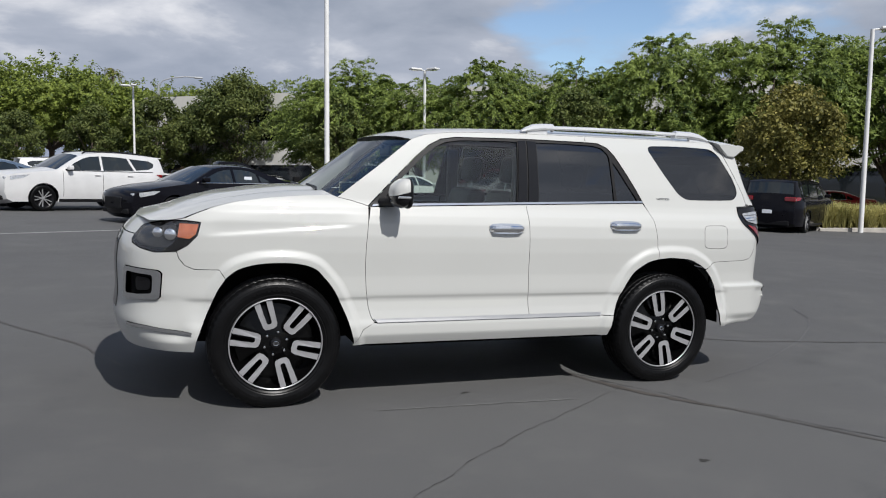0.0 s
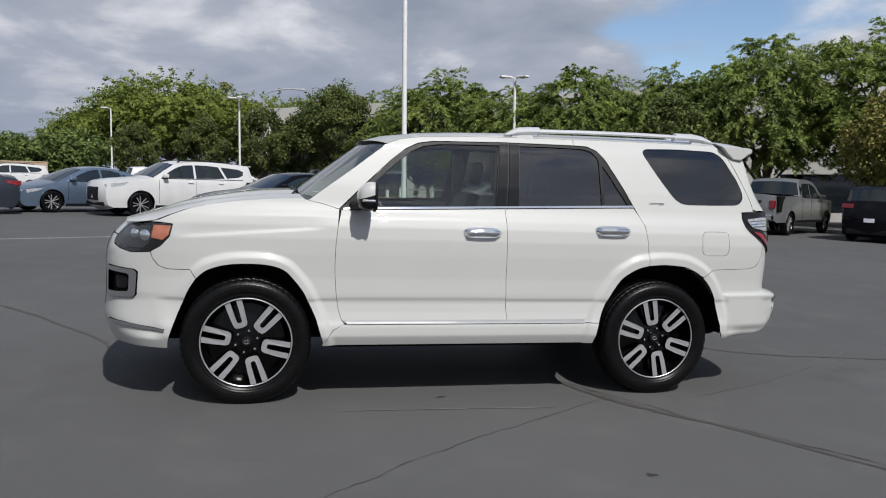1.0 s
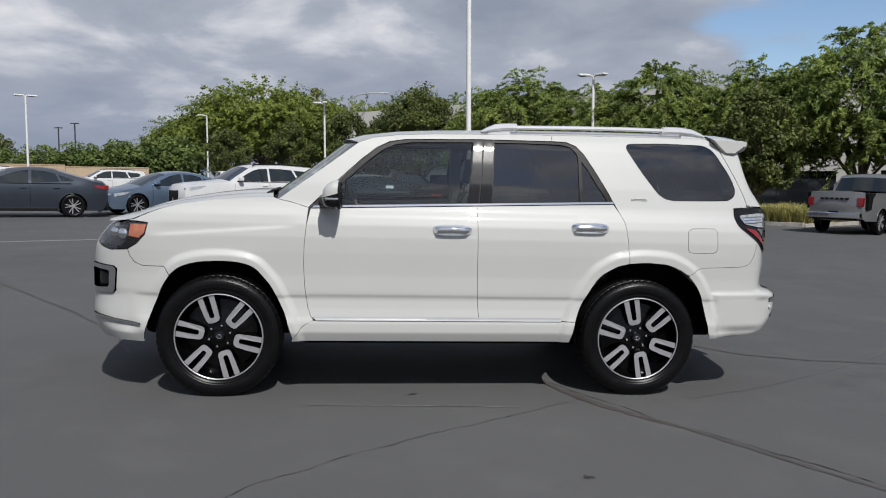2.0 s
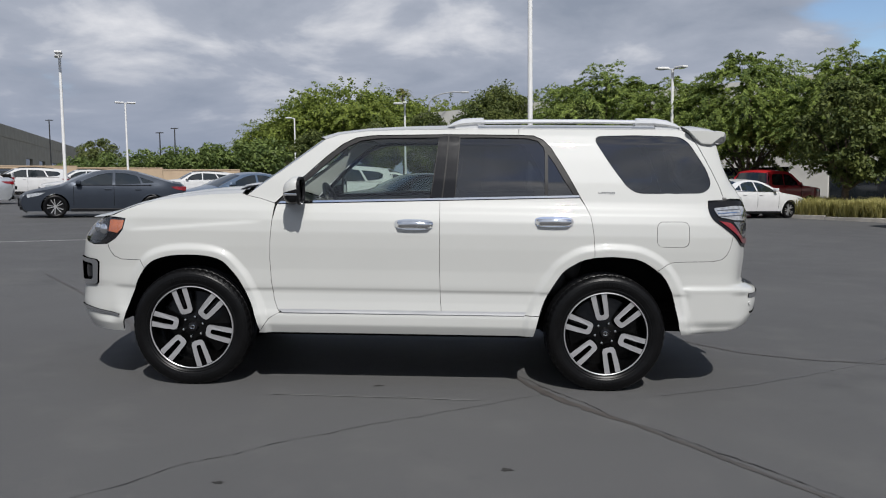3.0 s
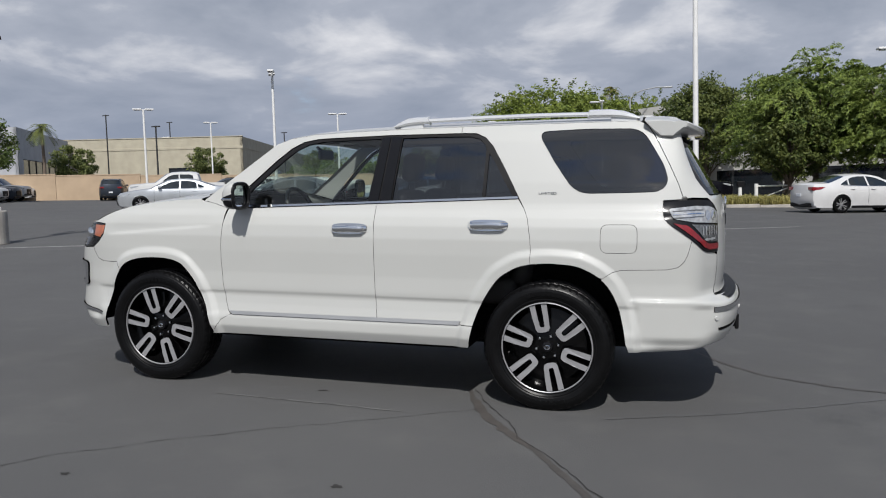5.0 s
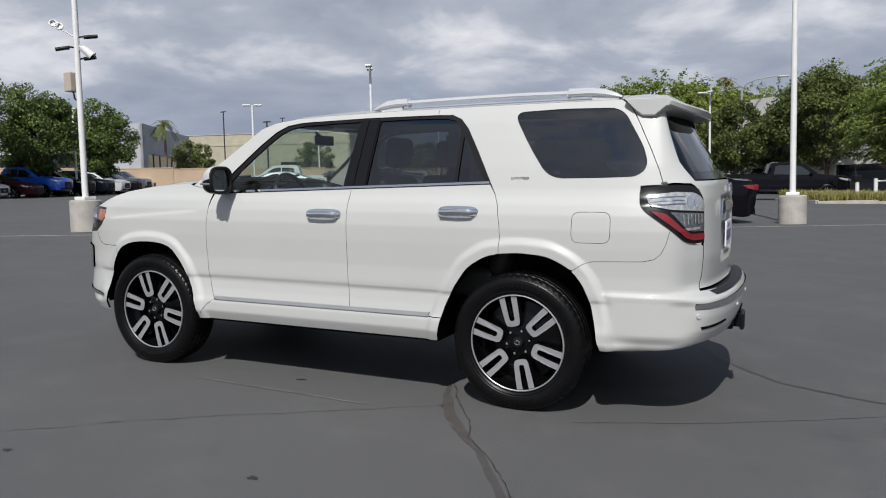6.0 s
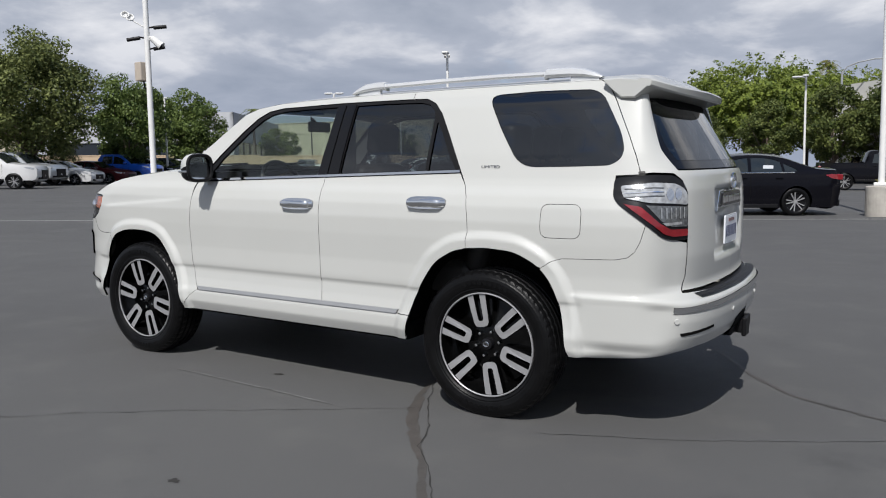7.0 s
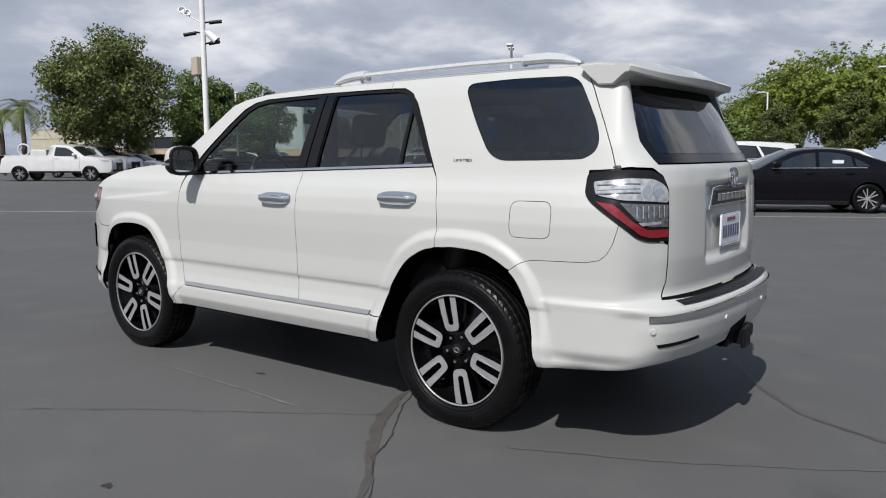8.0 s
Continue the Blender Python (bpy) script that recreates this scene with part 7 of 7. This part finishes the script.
def kerbed_bed(poly, label):
    """A planting bed a kerb's height above the lot."""
    n = len(poly)
    bm = bmesh.new()
    ring = [bm.verts.new((x, y, gz(x, y) + 0.10)) for x, y in poly]
    bm.faces.new(ring)
    bmesh.ops.recalc_face_normals(bm, faces=bm.faces)
    tagged(part("planting_bed", bm, SOIL), label, "bed", kind="structure")
    for i in range(n):
        a, b = Vector(poly[i]), Vector(poly[(i + 1) % n])
        ln = (b - a).length
        k = max(1, int(ln / 2.4))
        for j in range(k):
            p, q = a.lerp(b, j / k), a.lerp(b, (j + 1) / k)
            c = (p + q) / 2
            an = math.degrees(math.atan2(q.y - p.y, q.x - p.x))
            kb = part("kerb", box(-ln / k / 2 + 0.004, -0.075, -0.1, ln / k / 2 - 0.004, 0.075, 0.14, 0.02, 2), M_CONCRETE)
            kb.matrix_basis = at(c.x, c.y, an)
            tagged(kb, "pale concrete kerb stone round a planting bed", "kerb", kind="structure")


BED1 = [(12.9, 25.2), (15.9, 21.2), (20.2, 24.4), (16.8, 28.6)]
BED2 = [(19.9, 15.2), (28.5, 14.0), (30.5, 18.6), (22.6, 20.8)]
BED3 = [(3.4, 32.6), (8.2, 34.0), (6.6, 38.5), (1.6, 37.2)]
for b in (BED1, BED2, BED3):
    kerbed_bed(b, "low planting bed with dry grass")
grass_bed("ornamental_grass", BED1, 2600, 0.80, 1, "yellow-green clumps of ornamental grass")
grass_bed("ornamental_grass", BED2, 4000, 1.0, 2, "yellow-green clumps of ornamental grass")
grass_bed("ornamental_grass", BED3, 1100, 0.55, 3, "yellow-green clumps of ornamental grass")


def gate(x, y, turn):
    ob = thing("metal_gate", "white tubular metal gate with a diagonal brace", "gate", at(x, y, turn))
    for dx in (0, -0.8):
        part("gate_post", cyl(0.09, 0.09, 0, 1.1, 12, m=pose(dx, 0, 0)), M_POLE, ob)
    part("top_rail", tube([(0, 0, 0.98), (3.6, 0, 0.98)], 0.04, 8), M_POLE, ob)
    part("bottom_rail", tube([(0, 0, 0.30), (3.6, 0, 0.30)], 0.04, 8), M_POLE, ob)
    part("brace", tube([(0.1, 0, 0.32), (1.8, 0, 0.95)], 0.03, 8), M_POLE, ob)
    part("post_box", box(-0.95, -0.1, 0.95, -0.6, 0.1, 1.25, 0.02), M_BLACK, ob)


gate(5.9, 36.2, 14)

# ---------------------------------------------------------------- walls and buildings
def block_mat(name, c, scale=1.0):
    return plain(name, c, 0.85, var=0.10, scale=0.8 * scale, bump=0.3, bump_scale=12)


M_TANWALL = block_mat("tan_block", (0.40, 0.30, 0.205))
M_TAN = block_mat("tan_stucco", (0.36, 0.33, 0.255))
M_GREYB = block_mat("grey_panel", (0.36, 0.37, 0.39))
M_PALE = block_mat("pale_concrete_panel", (0.50, 0.49, 0.46))
M_WINDARK = plain("dark_window", (0.012, 0.015, 0.018), 0.06, coat=0.4)


def long_wall(a, b, h, label):
    a, b = Vector(a), Vector(b)
    ln, an = (b - a).length, math.degrees(math.atan2(b.y - a.y, b.x - a.x))
    ob = thing("block_wall", label, "wall", pose(0, 0, 0), kind="structure")
    k = 9
    for j in range(k):
        p = a.lerp(b, (j + 0.5) / k)
        w = part("wall_section", box(-ln / k / 2 + 0.01, -0.1, -0.6, ln / k / 2 - 0.01, 0.1, h, 0.01), M_TANWALL, ob)
        w.matrix_basis = at(p.x, p.y, an)
        c = part("wall_cap", box(-ln / k / 2, -0.13, h, ln / k / 2, 0.13, h + 0.09, 0.01), M_TANWALL, ob)
        c.matrix_basis = at(p.x, p.y, an)


long_wall((-72, 34), (-19.3, 65.2), 2.1, "long low tan block wall")


def building(name, corner, turn, wx, wy, h, mat, label, front=(), side=(), band=True, roof_bits=()):
    """A block with recessed openings; its corner at the pose, width wx to -x and depth wy to +y."""
    ob = thing(name, label, "building", at(corner[0], corner[1], turn))
    t = 0.35

    def face(openings, ln, m):
        """A wall of pieces round its openings (x0, x1, z0, z1), built along +x, outside towards -y."""
        xs = sorted({0.0, ln, *[o[0] for o in openings], *[o[1] for o in openings]})
        for a, b in zip(xs[:-1], xs[1:]):
            mid, z = (a + b) / 2, -1.0
            cuts = sorted([(o[2], o[3]) for o in openings if o[0] <= mid <= o[1]])
            for z0, z1 in cuts + [(h, h)]:
                if z0 - z > 0.01:
                    part("wall_panel", box(a, 0, z, b, t, z0, 0, m=m), mat, ob)
                z = z1
        for o in openings:
            w = part("window", box(o[0], 0.22, o[2], o[1], 0.26, o[3], 0, m=m), M_WINDARK, ob, "dark window opening")
            n = max(1, int((o[1] - o[0]) / 3))
            for i in range(1, n):
                xx = o[0] + (o[1] - o[0]) * i / n
                part("mullion", box(xx - 0.05, 0.14, o[2], xx + 0.05, 0.24, o[3], 0, m=m), M_DARKMETAL, w)

    face(front, wx, pose(-wx, 0, 0))
    face(side, wy, pose(0, 0, 0, 0, 0, 90))
    part("wall", box(-wx, wy - t, -1, 0, wy, h, 0), mat, ob)
    part("wall", box(-wx, 0.36, -1, -wx + t, wy - 0.36, h, 0), mat, ob)
    part("roof", box(-wx + 0.1, 0.1, h - 0.5, -0.1, wy - 0.1, h - 0.3, 0), M_CONCRETE, ob)
    if band:
        part("cornice", box(-wx - 0.06, -0.06, h * 0.80, 0.06, wy + 0.06, h * 0.80 + 0.35, 0.02), mat, ob)
        part("parapet_cap", box(-wx - 0.08, -0.08, h, 0.08, t, h + 0.12, 0.02), mat, ob)
    for x, y, w, d, hh in roof_bits:
        part("roof_unit", box(x, y, h - 0.3, x + w, y + d, h + hh, 0.05), M_POLE, ob)
    return ob


building("warehouse", (-59.5, 95.6), 18, 92, 78, 8.6, M_TAN, "tan two-band warehouse with dark loading openings",
         front=[(92 - 11, 92 - 3, 0.2, 4.2), (92 - 39.5, 92 - 31, 0.2, 3.6), (92 - 74, 92 - 66, 0.2, 3.0)], side=[(16, 21, 0.2, 4.5), (26, 31, 0.2, 4.5), (37, 44, 0.2, 4.5), (55, 62, 0.2, 4.0)],
         roof_bits=[(-13.5, 5, 1.2, 1.2, 0.6), (-52, 12, 4, 4, 0.7), (-30, 30, 8, 8, 0.5)])
building("showroom", (-71, 66), 30, 26, 24, 8.2, M_GREYB, "grey panelled showroom with a dark recessed front", front=[(2, 22, 0.2, 4.6)], side=[(2, 20, 0.2, 4.6)], band=False,
         roof_bits=[(-16, 8, 5, 3, 1.2)])
building("office_block", (45.0, 18.5), -42, 64, 22, 8.4, M_PALE, "pale concrete panel office with dark ribbon windows", band=False,
         front=[(2 + 7.8 * i, 2 + 7.8 * i + 5.6, z, z + 2.2) for i in range(8) for z in (0.9, 4.9)], side=[(1, 20, 1.0, 3.4)])
